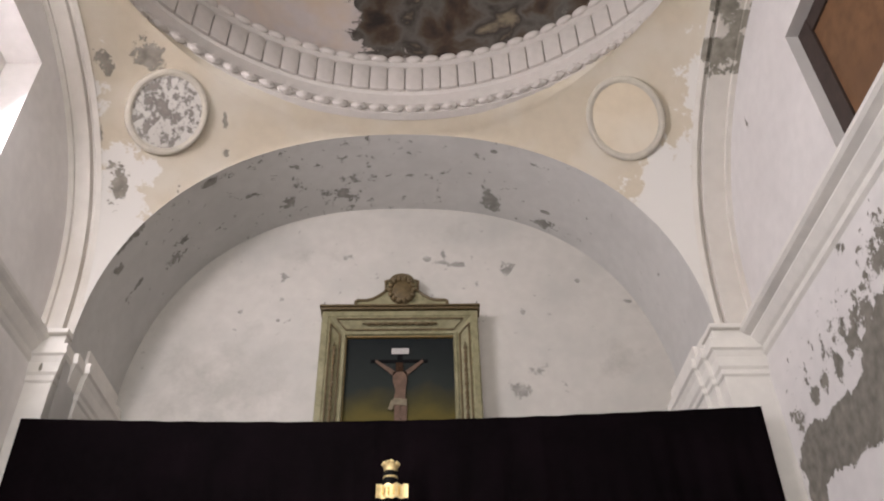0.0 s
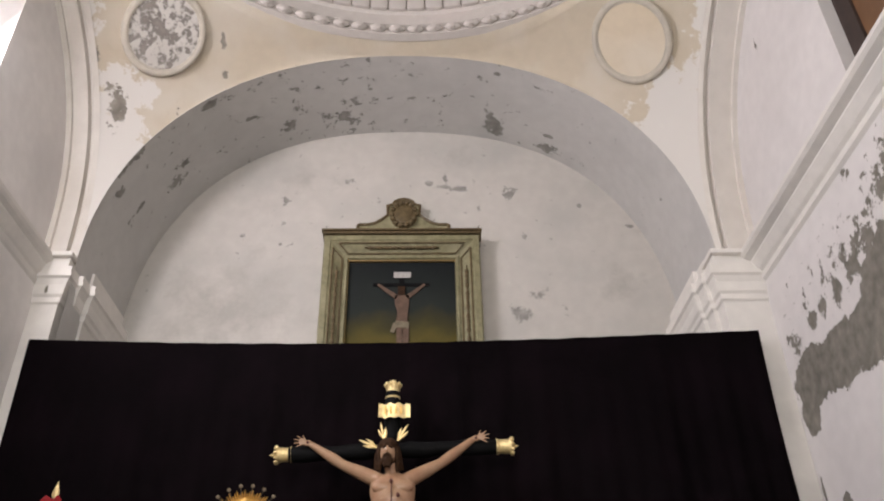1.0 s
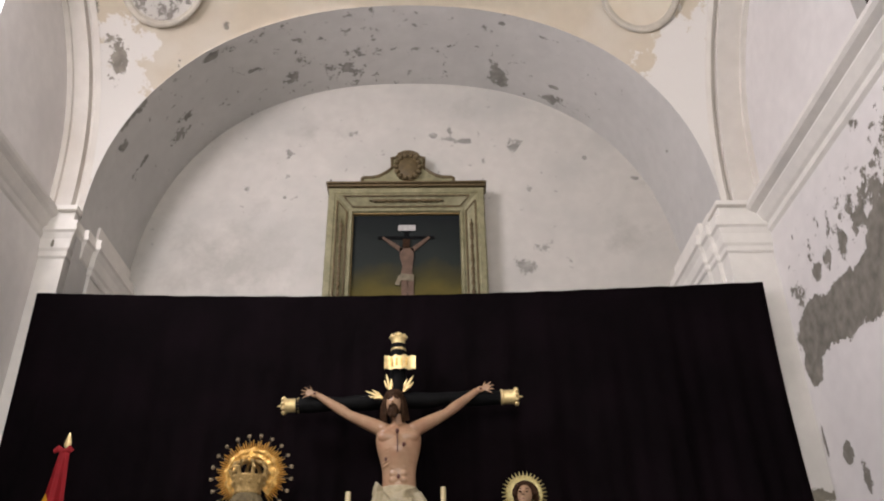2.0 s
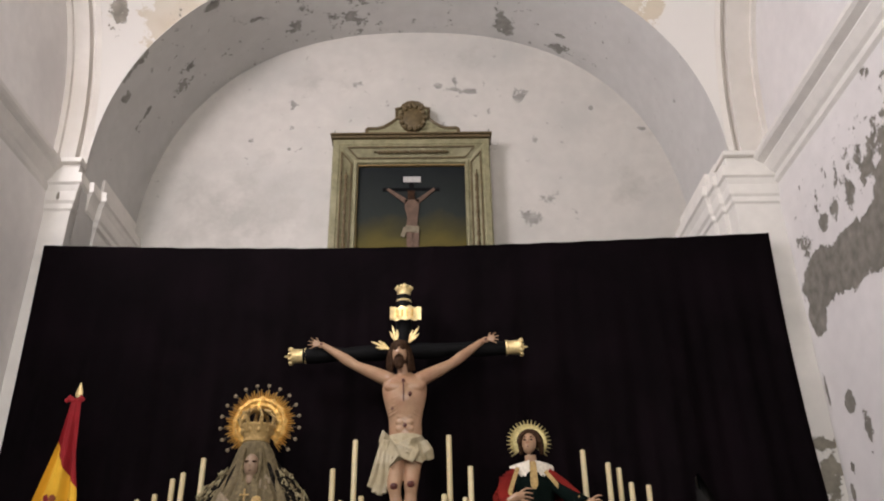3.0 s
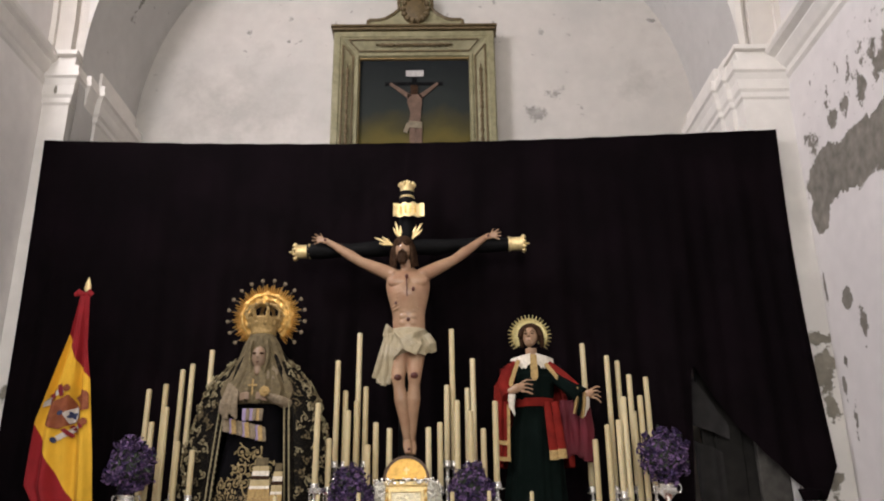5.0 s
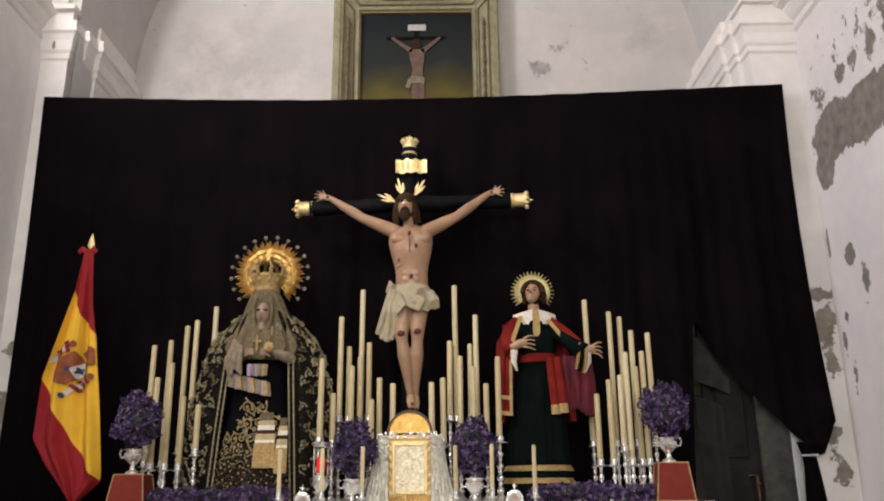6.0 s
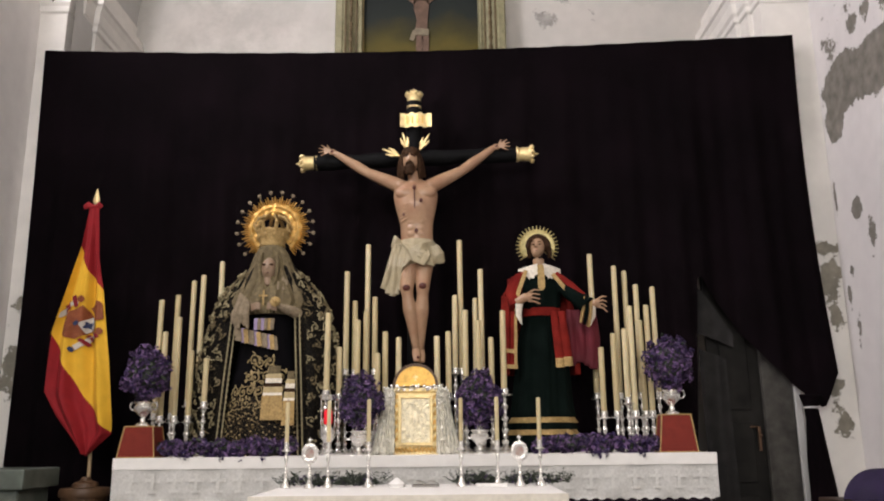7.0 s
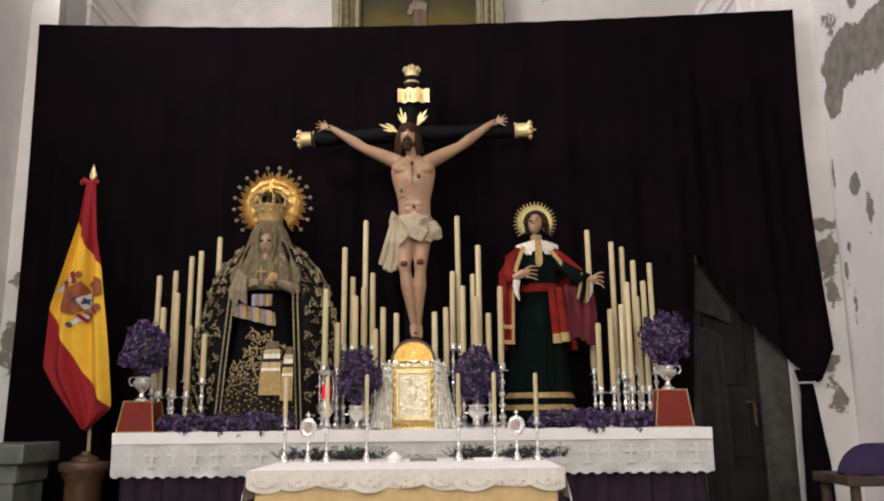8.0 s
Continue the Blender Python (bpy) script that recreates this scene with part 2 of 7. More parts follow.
DARKWOOD = material("dark_wood", (0.055, 0.035, 0.025), 0.5, scale=12, vary=0.4)

# ---------------------------------------------------------------- building blocks


def link_mesh(name, bm, mats, parent=None, smooth=False):
    bmesh.ops.recalc_face_normals(bm, faces=bm.faces[:])
    me = bpy.data.meshes.new(name)
    bm.to_mesh(me)
    bm.free()
    for m in (mats if isinstance(mats, (list, tuple)) else [mats]):
        me.materials.append(m)
    if smooth:
        for p in me.polygons:
            p.use_smooth = True
        me.set_sharp_from_angle(angle=radians(40))
    ob = new(name, me)
    ob.parent = parent
    return ob


def part(name, bm, mat, parent, label="", smooth=False):
    ob = link_mesh(name, bm, mat, parent, smooth)
    return tagged(ob, label) if label else ob


def thing(name, at, label, category, group="", kind=""):
    ob = new(name)
    ob.location = at
    ob.empty_display_size = 0.1
    return tagged(ob, label, category, group, kind)


def box(bm, x0, x1, y0, y1, z0, z1, bevel=0.0, mi=0):
    g = bmesh.ops.create_cube(bm, size=1)
    vs = g["verts"]
    for v in vs:
        v.co = Vector(((x0 + x1) / 2 + v.co.x * (x1 - x0), (y0 + y1) / 2 + v.co.y * (y1 - y0), (z0 + z1) / 2 + v.co.z * (z1 - z0)))
    fs = {f for v in vs for f in v.link_faces}
    for f in fs:
        f.material_index = mi
    if bevel:
        es = list({e for v in vs for e in v.link_edges})
        r = bmesh.ops.bevel(bm, geom=es, offset=bevel, segments=2, affect="EDGES", profile=0.6)
        for f in r["faces"]:
            f.material_index = mi
    return bm


def grid_faces(bm, rows, close_u=False, close_v=False, mi=0):
    """Quads between rows of points (each row a list of Vectors)."""
    vs = [[bm.verts.new(p) for p in r] for r in rows]
    n, k = len(vs), len(vs[0])
    for i in range(n if close_u else n - 1):
        for j in range(k if close_v else k - 1):
            a, b, c, d = vs[i][j], vs[(i + 1) % n][j], vs[(i + 1) % n][(j + 1) % k], vs[i][(j + 1) % k]
            try:
                f = bm.faces.new((a, b, c, d))
                f.material_index = mi
            except ValueError:
                pass
    return vs


def lathe(bm, profile, at=(0, 0, 0), seg=20, mi=0, flat=1.0):
    """Turns (radius, height) points about z; closed top and bottom."""
    at = Vector(at)
    rows = [[at + Vector((max(r, 1e-4) * math.cos(2 * math.pi * k / seg), flat * max(r, 1e-4) * math.sin(2 * math.pi * k / seg), z)) for k in range(seg)] for r, z in profile]
    vs = grid_faces(bm, rows, close_v=True, mi=mi)
    for ring in (vs[0], vs[-1]):
        try:
            bm.faces.new(ring).material_index = mi
        except ValueError:
            pass
    return bm


def tube(bm, points, radii, seg=10, mi=0, cap=True):
    """A tube through points with a radius at each."""
    pts = [Vector(p) for p in points]
    rows = []
    ref = Vector((0, 0, 1))
    for i, p in enumerate(pts):
        d = (pts[min(i + 1, len(pts) - 1)] - pts[max(i - 1, 0)]).normalized()
        up = ref if abs(d.dot(ref)) < 0.95 else Vector((0, 1, 0))
        s = d.cross(up).normalized()
        u = s.cross(d).normalized()
        r = radii[i] if isinstance(radii, (list, tuple)) else radii
        rx, ry = r if isinstance(r, (list, tuple)) else (r, r)
        rows.append([p + s * rx * math.cos(2 * math.pi * k / seg) + u * ry * math.sin(2 * math.pi * k / seg) for k in range(seg)])
    vs = grid_faces(bm, rows, close_v=True, mi=mi)
    if cap:
        for ring in (vs[0], vs[-1]):
            try:
                bm.faces.new(ring).material_index = mi
            except ValueError:
                pass
    return bm


def ball(bm, at, r, seg=10, rings=7, mi=0):
    """An ellipsoid; r one number or three."""
    rx, ry, rz = r if isinstance(r, (list, tuple)) else (r, r, r)
    at = Vector(at)
    rows = []
    for i in range(rings + 1):
        a = math.pi * i / rings
        s, c = max(math.sin(a), 1e-3), -math.cos(a)
        rows.append([at + Vector((rx * s * math.cos(2 * math.pi * k / seg), ry * s * math.sin(2 * math.pi * k / seg), rz * c)) for k in range(seg)])
    grid_faces(bm, rows, close_v=True, mi=mi)
    return bm


def sweep(bm, path, profile, side=1, mi=0):
    """Runs a moulding profile of (out, z) points along a plan path, mitred; side: which way is out."""
    n = len(path)
    rows = []
    for i in range(n):
        p = Vector(path[i])
        d0 = (p - Vector(path[i - 1])).normalized() if i else None
        d1 = (Vector(path[i + 1]) - p).normalized() if i < n - 1 else None
        if d0 is None:
            d0 = d1
        if d1 is None:
            d1 = d0
        n0, n1 = Vector((d0.y, -d0.x)), Vector((d1.y, -d1.x))
        m = (n0 + n1).normalized()
        m /= max(m.dot(n0), 0.3)
        rows.append([Vector((p.x + side * m.x * o, p.y + side * m.y * o, z)) for o, z in profile])
    grid_faces(bm, rows, mi=mi)
    return bm


# ---------------------------------------------------------------- the crossing: plan
XL, XR = -3.88, 3.46          # side walls
FL, FR = -3.555, 3.05          # faces of the side arches
AX, AH = -0.25, 3.30          # axis and half width of the altar arch
YA, YB, YF = 7.0, 8.4, -0.8   # altar arch, back wall, near side of the crossing
CY = (YA + YF) / 2
DX, DY, DR = -0.21, 3.1, 3.62  # dome
SPRING, CROWN = EYE + 4.60, EYE + 7.50
RINGZ = EYE + 7.58


ALTAR_SPRING = 6.0            # the altar arch springs a little lower, from its capitals


def arch_curve(power=2.5, n=56):
    """Points (across, height) of a flattened arch, each -1..1 and 0..1."""
    out = []
    for i in range(n + 1):
        a = math.pi * i / n
        c, s = math.cos(a), math.sin(a)
        out.append((-math.copysign(abs(c) ** (2 / power), c), abs(s) ** (2 / power)))
    return out


CURVE = arch_curve()
RISE = CROWN - SPRING

# floor and altar steps
bm = bmesh.new()
box(bm, XL - 0.6, XR + 0.6, -5.0, 9.0, -0.2, 0.0)
tagged(link_mesh("floor", bm, FLOOR), "worn grey stone floor of the church", "floor", kind="structure")
bm = bmesh.new()
box(bm, -3.3, 2.8, 3.4, 8.4, 0.0, 0.15)
box(bm, -3.1, 2.6, 3.75, 8.4, 0.15, 0.3)
tagged(link_mesh("altar_steps", bm, FLOOR), "two low stone steps below the altar", "steps", kind="structure")

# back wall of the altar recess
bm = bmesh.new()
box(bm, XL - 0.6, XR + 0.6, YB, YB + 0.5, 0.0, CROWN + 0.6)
tagged(link_mesh("wall_altar", bm, BACKWALL), "damp-stained whitewashed wall behind the altar, darkened at lower left for shade", "wall", kind="structure")

# barrel over the recess, with its jambs
bm = bmesh.new()
rows = []
for y, power, spring in ((YA, 2.2, ALTAR_SPRING), (YA + 0.5, 2.25, 5.9), (YA + 0.95, 2.3, 5.8), (YB + 0.01, 2.35, 5.7)):
    rows.append([Vector((AX - AH, y, 0.0)), Vector((AX - AH, y, 3.6))] + [Vector((AX + AH * u, y, spring + (CROWN - spring) * h)) for u, h in arch_curve(power)] + [Vector((AX + AH, y, 3.6)), Vector((AX + AH, y, 0.0))])
grid_faces(bm, rows)
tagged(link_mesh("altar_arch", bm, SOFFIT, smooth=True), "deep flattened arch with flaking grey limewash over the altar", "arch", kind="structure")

# side walls with lunettes and windows
WINDOWS = {"east": (2.3, 4.66, SPRING + 0.2, EYE + 6.33), "west": (2.6, 5.30, SPRING + 0.2, EYE + 6.75)}


def side_wall(name, x, out, mat, label):
    bm = bmesh.new()
    a, b = sorted((x, x + out * 0.55))
    WY0, WY1, WZ0, WZ1 = WINDOWS["east" if out > 0 else "west"]
    box(bm, a, b, -5.0, WY0, 0.0, CROWN + 0.3)
    box(bm, a, b, WY1, 9.0, 0.0, CROWN + 0.3)
    box(bm, a, b, WY0, WY1, 0.0, WZ0)
    box(bm, a, b, WY0, WY1, WZ1, CROWN + 0.3)
    return tagged(link_mesh(name, bm, mat), label, "wall", kind="structure")


wall_w = side_wall("wall_west", XL, -1, WESTWALL, "whitewashed side wall with a bright lunette window")
wall_e = side_wall("wall_east", XR, 1, EASTWALL, "whitewashed side wall with large patches of bare mortar")

GLASS = bpy.data.materials.new("window_glass")
GLASS.use_nodes = True
gb = GLASS.node_tree.nodes["Principled BSDF"]
gb.inputs["Base Color"].default_value = (0.95, 0.93, 0.95, 1)
gb.inputs["Roughness"].default_value, gb.inputs["Transmission Weight"].default_value = 0.6, 1.0
SHUTTER = material("brown_shutter", (0.17, 0.085, 0.04), 0.55, vary=0.25, scale=8, second=(0.12, 0.06, 0.03), blotch=2, amount=0.6)
SHUTTERFRAME = material("dark_shutter_frame", (0.045, 0.03, 0.025), 0.6, vary=0.3, scale=10)
for name, x, s, leafmat, label in (("window_1", XR + 0.16, 1, SHUTTER, "lunette window closed by dark brown wooden shutters"), ("window_2", XL - 0.40, -1, GLASS, "bright frosted lunette window in a deep reveal")):
    WY0, WY1, WZ0, WZ1 = WINDOWS["east" if s > 0 else "west"]
    win = tagged(thing(name, (x, (WY0 + WY1) / 2, WZ0), label, "window"), kind="structure")
    hw, hh = (WY1 - WY0) / 2, WZ1 - WZ0
    for yc in (-hw + 0.10, 0.0, hw - 0.10):
        bm = bmesh.new()
        box(bm, -0.04, 0.04, yc - 0.099, yc + 0.099, 0.0, hh, 0.008)
        part("stile", bm, SHUTTERFRAME if s > 0 else TRIM, win)
    for z0 in (0.0, hh - 0.18):
        for y0, y1 in ((-hw + 0.20, -0.10), (0.10, hw - 0.20)):
            bm = bmesh.new()
            box(bm, -0.035, 0.035, y0, y1, z0, z0 + 0.18, 0.008)
            part("rail", bm, SHUTTERFRAME if s > 0 else TRIM, win)
    for y0, y1 in ((-hw + 0.20, -0.10), (0.10, hw - 0.20)):
        bm = bmesh.new()
        box(bm, -0.01, 0.01, y0 - 0.01, y1 + 0.01, 0.17, hh - 0.17)
        ob = part("panel", bm, leafmat, win)
        if leafmat is GLASS:
            ob.visible_shadow = False

# bright sky outside the west window
SKYGLOW = bpy.data.materials.new("bright_sky")
SKYGLOW.use_nodes = True
sb = SKYGLOW.node_tree.nodes["Principled BSDF"]
sb.inputs["Base Color"].default_value = (0.8, 0.8, 0.85, 1)
sb.inputs["Emission Color"].default_value = (1.0, 0.90, 0.97, 1)
sb.inputs["Emission Strength"].default_value = 0.95
bm = bmesh.new()
box(bm, XL - 2.1, XL - 2.0, 1.0, 8.0, SPRING - 1.0, CROWN + 1.0)
tagged(link_mesh("backdrop", bm, SKYGLOW), "overexposed sky outside the window", "sky", kind="structure")

# piers beside the altar arch: a face and two receding steps
STEP_R = [(XR, YA), (3.0, YA), (3.0, YA + 0.2), (2.955, YA + 0.2), (2.955, YA + 0.4), (2.91, YA + 0.4), (2.91, YB)]
STEP_L = [(XL, YA), (-3.62, YA), (-3.62, YA + 0.2), (-3.575, YA + 0.2), (-3.575, YA + 0.4), (-3.52, YA + 0.4), (-3.52, YB)]
CAPITAL = [(0.006, 4.10), (0.025, 4.12), (0.025, 4.17), (0.05, 4.20), (0.06, 4.30), (0.09, 4.36), (0.12, 4.38), (0.12, 4.42), (0.10, 4.43), (0.10, 4.50), (0.02, 4.53), (0.02, 4.56), (-0.02, 4.57)]
CAPITAL = [(o * 0.8, z - 0.10 + EYE) for o, z in CAPITAL]
for name, path, side in (("pier_east", STEP_R, 1), ("pier_west", STEP_L, -1)):
    bm = bmesh.new()
    sweep(bm, path, [(0.0, 0.0), (0.0, SPRING)], -side)
    sweep(bm, path, CAPITAL, -side)
    lo, hi = sorted((path[0][0], path[1][0] + 0.035 * (-side)))
    box(bm, lo, hi, YA - 0.07, YA + 0.2, EYE + 4.40, EYE + 4.50, 0.004)
    box(bm, lo - 0.03 * (side > 0), hi + 0.03 * (side < 0), YA - 0.125, YA + 0.22, EYE + 4.50, EYE + 4.555, 0.012)
    tagged(link_mesh(name, bm, PIERPLASTER), "stepped white pier with a moulded capital", "pier", kind="structure")

# cornices along the side walls
CORNICE = [(0.0, 4.20), (0.03, 4.23), (0.03, 4.29), (0.06, 4.32), (0.10, 4.39), (0.112, 4.41), (0.112, 4.425), (0.18, 4.46), (0.205, 4.49), (0.205, 4.53), (0.0, 4.55)]
for name, x, side, reach in (("cornice_east", XR, 1, 1.0), ("cornice_west", XL, -1, 0.6)):
    bm = bmesh.new()
    sweep(bm, [(x, YA + 0.0), (x, -5.0)], [(o * reach, EYE + z) for o, z in CORNICE], side)
    tagged(link_mesh(name, bm, TRIM), "projecting white cornice along the wall", "cornice", kind="structure")

# side arches: soffit bands in front of the lunettes, with a double rim
for name, face, wall, s in (("side_arch_east", FR, XR, 1), ("side_arch_west", FL, XL, -1)):
    bm = bmesh.new()
    half = (YA - YF) / 2
    lines = [(face, 1.0), (face + 0.05 * s, 0.992), (face + 0.055 * s, 1.006), (face + 0.10 * s, 1.006), (face + 0.105 * s, 0.985), (wall - 0.06 * s, 0.985), (wall - 0.055 * s, 0.975), (wall + 0.02 * s, 0.975)]
    rows = [[Vector((x, CY - half * k, SPRING - 0.055))] + [Vector((x, CY + half * k * u, SPRING + RISE * k * h)) for u, h in CURVE] + [Vector((x, CY + half * k, SPRING - 0.055))] for x, k in lines]
    grid_faces(bm, rows)
    tagged(link_mesh(name, bm, SIDEARCH, smooth=True), "cream moulded side arch with stained plaster", "arch", kind="structure")
# near arch closing the crossing behind
bm = bmesh.new()
rows = [[Vector((AX + 3.3 * u, y, SPRING + RISE * h)) for u, h in CURVE] for y in (YF, YF - 0.8)]
grid_faces(bm, rows)
tagged(link_mesh("near_arch", bm, GREYWASH, smooth=True), "plastered arch towards the nave", "arch", kind="structure")


# pendentives between the arches and the ring of the dome: level arcs between neighbouring arches
def half_at(z, spring, power):
    """Half width, 0 to 1, of an arch at height z."""
    h = max(0.0, min(1.0, (z - spring) / (CROWN - spring)))
    return max(0.0, 1 - h ** power) ** (1 / power)


def pendentive_point(cx, cy, mx, my, h, t):
    """The corner (cx, cy), arch middles at mx and my, height h of the arches' rise, t along the arc."""
    z = SPRING + RISE * h
    ua, ub = half_at(z, SPRING, 2.5), half_at(z, ALTAR_SPRING, 2.2)
    u = (ua + ub) / 2
    a = Vector((cx, my + (cy - my) * ua))
    b = Vector((mx + (cx - mx) * ub, cy))
    w = max(0.02, (math.sqrt(1 + u * u) - (1 + u) / math.sqrt(2)) / max(1e-3, math.sqrt(2) - math.sqrt(1 + u * u))) if u < 0.995 else 0.02
    k = [(1 - t) ** 2, 2 * t * (1 - t) * w, t * t]
    p = (a * k[0] + Vector((cx, cy)) * k[1] + b * k[2]) / sum(k)
    return Vector((p.x, p.y, z))


def ring_point(theta, r=DR, z=0.0):
    return Vector((DX + r * math.cos(theta), DY + r * math.sin(theta), RINGZ + z))


bm = bmesh.new()
HS = [math.sin(math.pi / 2 * j / 22) for j in range(23)]
for cx, cy in ((FR, YA), (FL, YA), (FL, YF), (FR, YF)):
    rows = [[pendentive_point(cx, cy, AX, CY, h, i / 24) for i in range(25)] for h in HS]
    top = rows[-1]
    last = []
    for p in top:
        last.append(ring_point(math.atan2(p.y - DY, p.x - DX), DR, 0.03))
    rows.append([a.lerp(b, 0.5) for a, b in zip(top, last)])
    rows.append(last)
    grid_faces(bm, rows)
bmesh.ops.remove_doubles(bm, verts=bm.verts[:], dist=0.002)
tagged(link_mesh("pendentives", bm, CREAMWALL, smooth=True), "cream plaster pendentives under the dome, flaking at the corners", "vault", kind="structure")

# medallions on the pendentives
RIMPLASTER = material("weathered_rim", (0.53, 0.485, 0.41), 0.9, second=(0.42, 0.39, 0.35), blotch=4, amount=0.7, scale=14, vary=0.08)


def medallion(at, normal, r, inner, label):
    ob = thing("medallion", at, label, "medallion", "round medallions on the pendentives")
    ob.rotation_euler = Vector(normal).to_track_quat("Z", "Y").to_euler()
    ob.scale = (0.89, 1.0, 1.0)
    bm = bmesh.new()
    lathe(bm, [(r * 1.01, -0.28), (r * 1.01, -0.03), (r * 0.985, -0.018), (r * 0.93, -0.012), (r * 0.89, -0.018), (r * 0.875, -0.03), (r * 0.855, -0.028), (r * 0.84, -0.05)], seg=48)
    part("moulded_rim", bm, RIMPLASTER, ob, smooth=True)
    bm = bmesh.new()
    lathe(bm, [(r * 0.86, -0.12), (r * 0.86, -0.042)], seg=48)
    part("field", bm, inner, ob)
    return ob


FLAKED = weathered("flaked_medallion", (0.62, 0.59, 0.55), (0.5, 0.47, 0.43), (0.22, 0.20, 0.18), [(0, 0, 0, 0.9, 0.9, 0.9, 0.30), (-0.2, 0.05, 0, 0.30, 0.4, 0.5, 0.36)], base_level=0.22, noise_scale=9, width=0.07)

medallion((-2.885, 6.24, 8.60), (0.50, -0.49, -0.72), 0.50, FLAKED, "round plaster medallion flaked to the mortar")
medallion((2.345, 6.31, 8.565), (-0.50, -0.49, -0.72), 0.50, CREAM, "round cream plaster medallion with a moulded rim")

# ring of the dome: bead row, fascia, corbels, bead row
ring = thing("dome_ring", (DX, DY, RINGZ), "white stucco ring with beads and corbels under the dome", "cornice", kind="structure")
bm = bmesh.new()
ring_profile = [(DR + 0.10, -0.02), (DR + 0.0, 0.0), (DR - 0.0, 0.11), (DR - 0.03, 0.13), (DR - 0.03, 0.30), (DR - 0.06, 0.33), (DR - 0.03, 0.37), (DR - 0.0, 0.40), (DR + 0.0, 0.86), (DR - 0.06, 0.90), (DR - 0.06, 0.98), (DR + 0.2, 1.02)]
grid_faces(bm, [[Vector((r * math.cos(2 * math.pi * k / 128), r * math.sin(2 * math.pi * k / 128), z)) for k in range(128)] for r, z in ring_profile], close_v=True)
part("moulding", bm, STUCCO, ring, smooth=True)
bead_mesh = corbel_mesh = top_mesh = None
for k in range(100):
    a = 2 * math.pi * (k + 0.5) / 100
    for name in ("bead", "corbel", "top_bead"):
        if k == 0:
            bm = bmesh.new()
            if name == "bead":
                ball(bm, (0, 0, 0), (0.045, 0.104, 0.05), 12, 8)
                box(bm, -0.02, 0.05, -0.02, 0.02, -0.05, 0.04)
            elif name == "corbel":
                box(bm, -0.03, 0.05, -0.1135, 0.1135, -0.225, 0.225, 0.05)
                box(bm, -0.042, 0.04, -0.075, 0.075, -0.06, 0.20, 0.03)
            else:
                ball(bm, (0, 0, 0), (0.05, 0.11, 0.055), 12, 8)
            ob = part(name, bm, STUCCO, ring, smooth=True)
            if name == "bead":
                bead_mesh = ob.data
            elif name == "corbel":
                corbel_mesh = ob.data
            else:
                top_mesh = ob.data
        else:
            ob = new(name, {"bead": bead_mesh, "corbel": corbel_mesh, "top_bead": top_mesh}[name])
            ob.parent = ring
        r, z = {"bead": (DR - 0.03, 0.055), "corbel": (DR + 0.0, 0.63), "top_bead": (DR - 0.07, 0.95)}[name]
        ob.location, ob.rotation_euler = (r * math.cos(a), r * math.sin(a), z), (0, 0, a + math.pi)

# dome
bm = bmesh.new()
grid_faces(bm, [[Vector((DX + (DR + 0.1) * math.cos(math.pi / 2 * j / 16) * math.cos(2 * math.pi * k / 96), DY + (DR + 0.1) * math.cos(math.pi / 2 * j / 16) * math.sin(2 * math.pi * k / 96), RINGZ + 0.98 + 3.4 * math.sin(math.pi / 2 * j / 16))) for k in range(96)] for j in range(16)], close_v=True)
FRESCO = weathered("peeling_fresco", (0.60, 0.54, 0.52), (0.64, 0.50, 0.36), (0.085, 0.072, 0.06), [(0.8, 6.3, 11.0, 1.45, 2.0, 1.6, 0.70), (-0.5, 6.5, 11.0, 0.5, 0.8, 1.2, 0.50), (2.3, 5.8, 11.0, 0.9, 1.2, 1.2, 0.55), (-3.5, 2.0, 11.5, 1.0, 2.0, 1.0, 0.4)], base_level=0.2, noise_scale=3.4, shades=[(0.035, 0.03, 0.028), (0.08, 0.055, 0.04), (0.13, 0.12, 0.105), (0.06, 0.05, 0.045), (0.24, 0.20, 0.14)], stain_scale=1.6, amount=0.7)
dome = tagged(link_mesh("ceiling", bm, FRESCO, smooth=True), "dome with a peeling dark fresco", "ceiling", kind="structure")

# unseen wall and flat ceiling added to close the space behind, towards the nave
bm = bmesh.new()
box(bm, XL - 0.6, XR + 0.6, -5.3, -5.0, 0.0, CROWN + 0.6)
tagged(link_mesh("closing_wall", bm, WHITE), "plain unseen whitewashed wall added to close the space behind", "wall", kind="structure")
bm = bmesh.new()
box(bm, XL - 0.6, XR + 0.6, -5.3, YF - 0.7, CROWN, CROWN + 0.3)
tagged(link_mesh("closing_ceiling", bm, WHITE), "plain unseen whitewashed ceiling added over the space behind", "ceiling", kind="structure")
# ================================================================ things
GOLD = material("gilded_metal", (0.74, 0.44, 0.12), 0.36, 0.85, vary=0.25, scale=30, bump=0.5, bump_scale=90)
PALEGOLD = material("pale_gilding", (0.80, 0.63, 0.32), 0.38, 0.6, vary=0.2, scale=30, bump=0.4, bump_scale=80)
SILVER = material("polished_silver", (0.80, 0.78, 0.74), 0.2, 0.78, vary=0.2, scale=25, bump=0.4, bump_scale=70)
CHASED = material("chased_silver", (0.84, 0.81, 0.72), 0.34, 0.35, vary=0.3, scale=28, bump=1.0, bump_scale=55)
CHASEDGOLD = material("chased_gold", (0.74, 0.48, 0.16), 0.4, 0.8, vary=0.35, scale=40, bump=1.0, bump_scale=45)
WAX = material("cream_wax", (0.62, 0.53, 0.33), 0.5, scale=9, vary=0.08, bump=0.05)
wt = WAX.node_tree
info = wt.nodes.new("ShaderNodeObjectInfo")
tint = wt.nodes.new("ShaderNodeMix")
tint.data_type, tint.blend_type = "RGBA", "MULTIPLY"
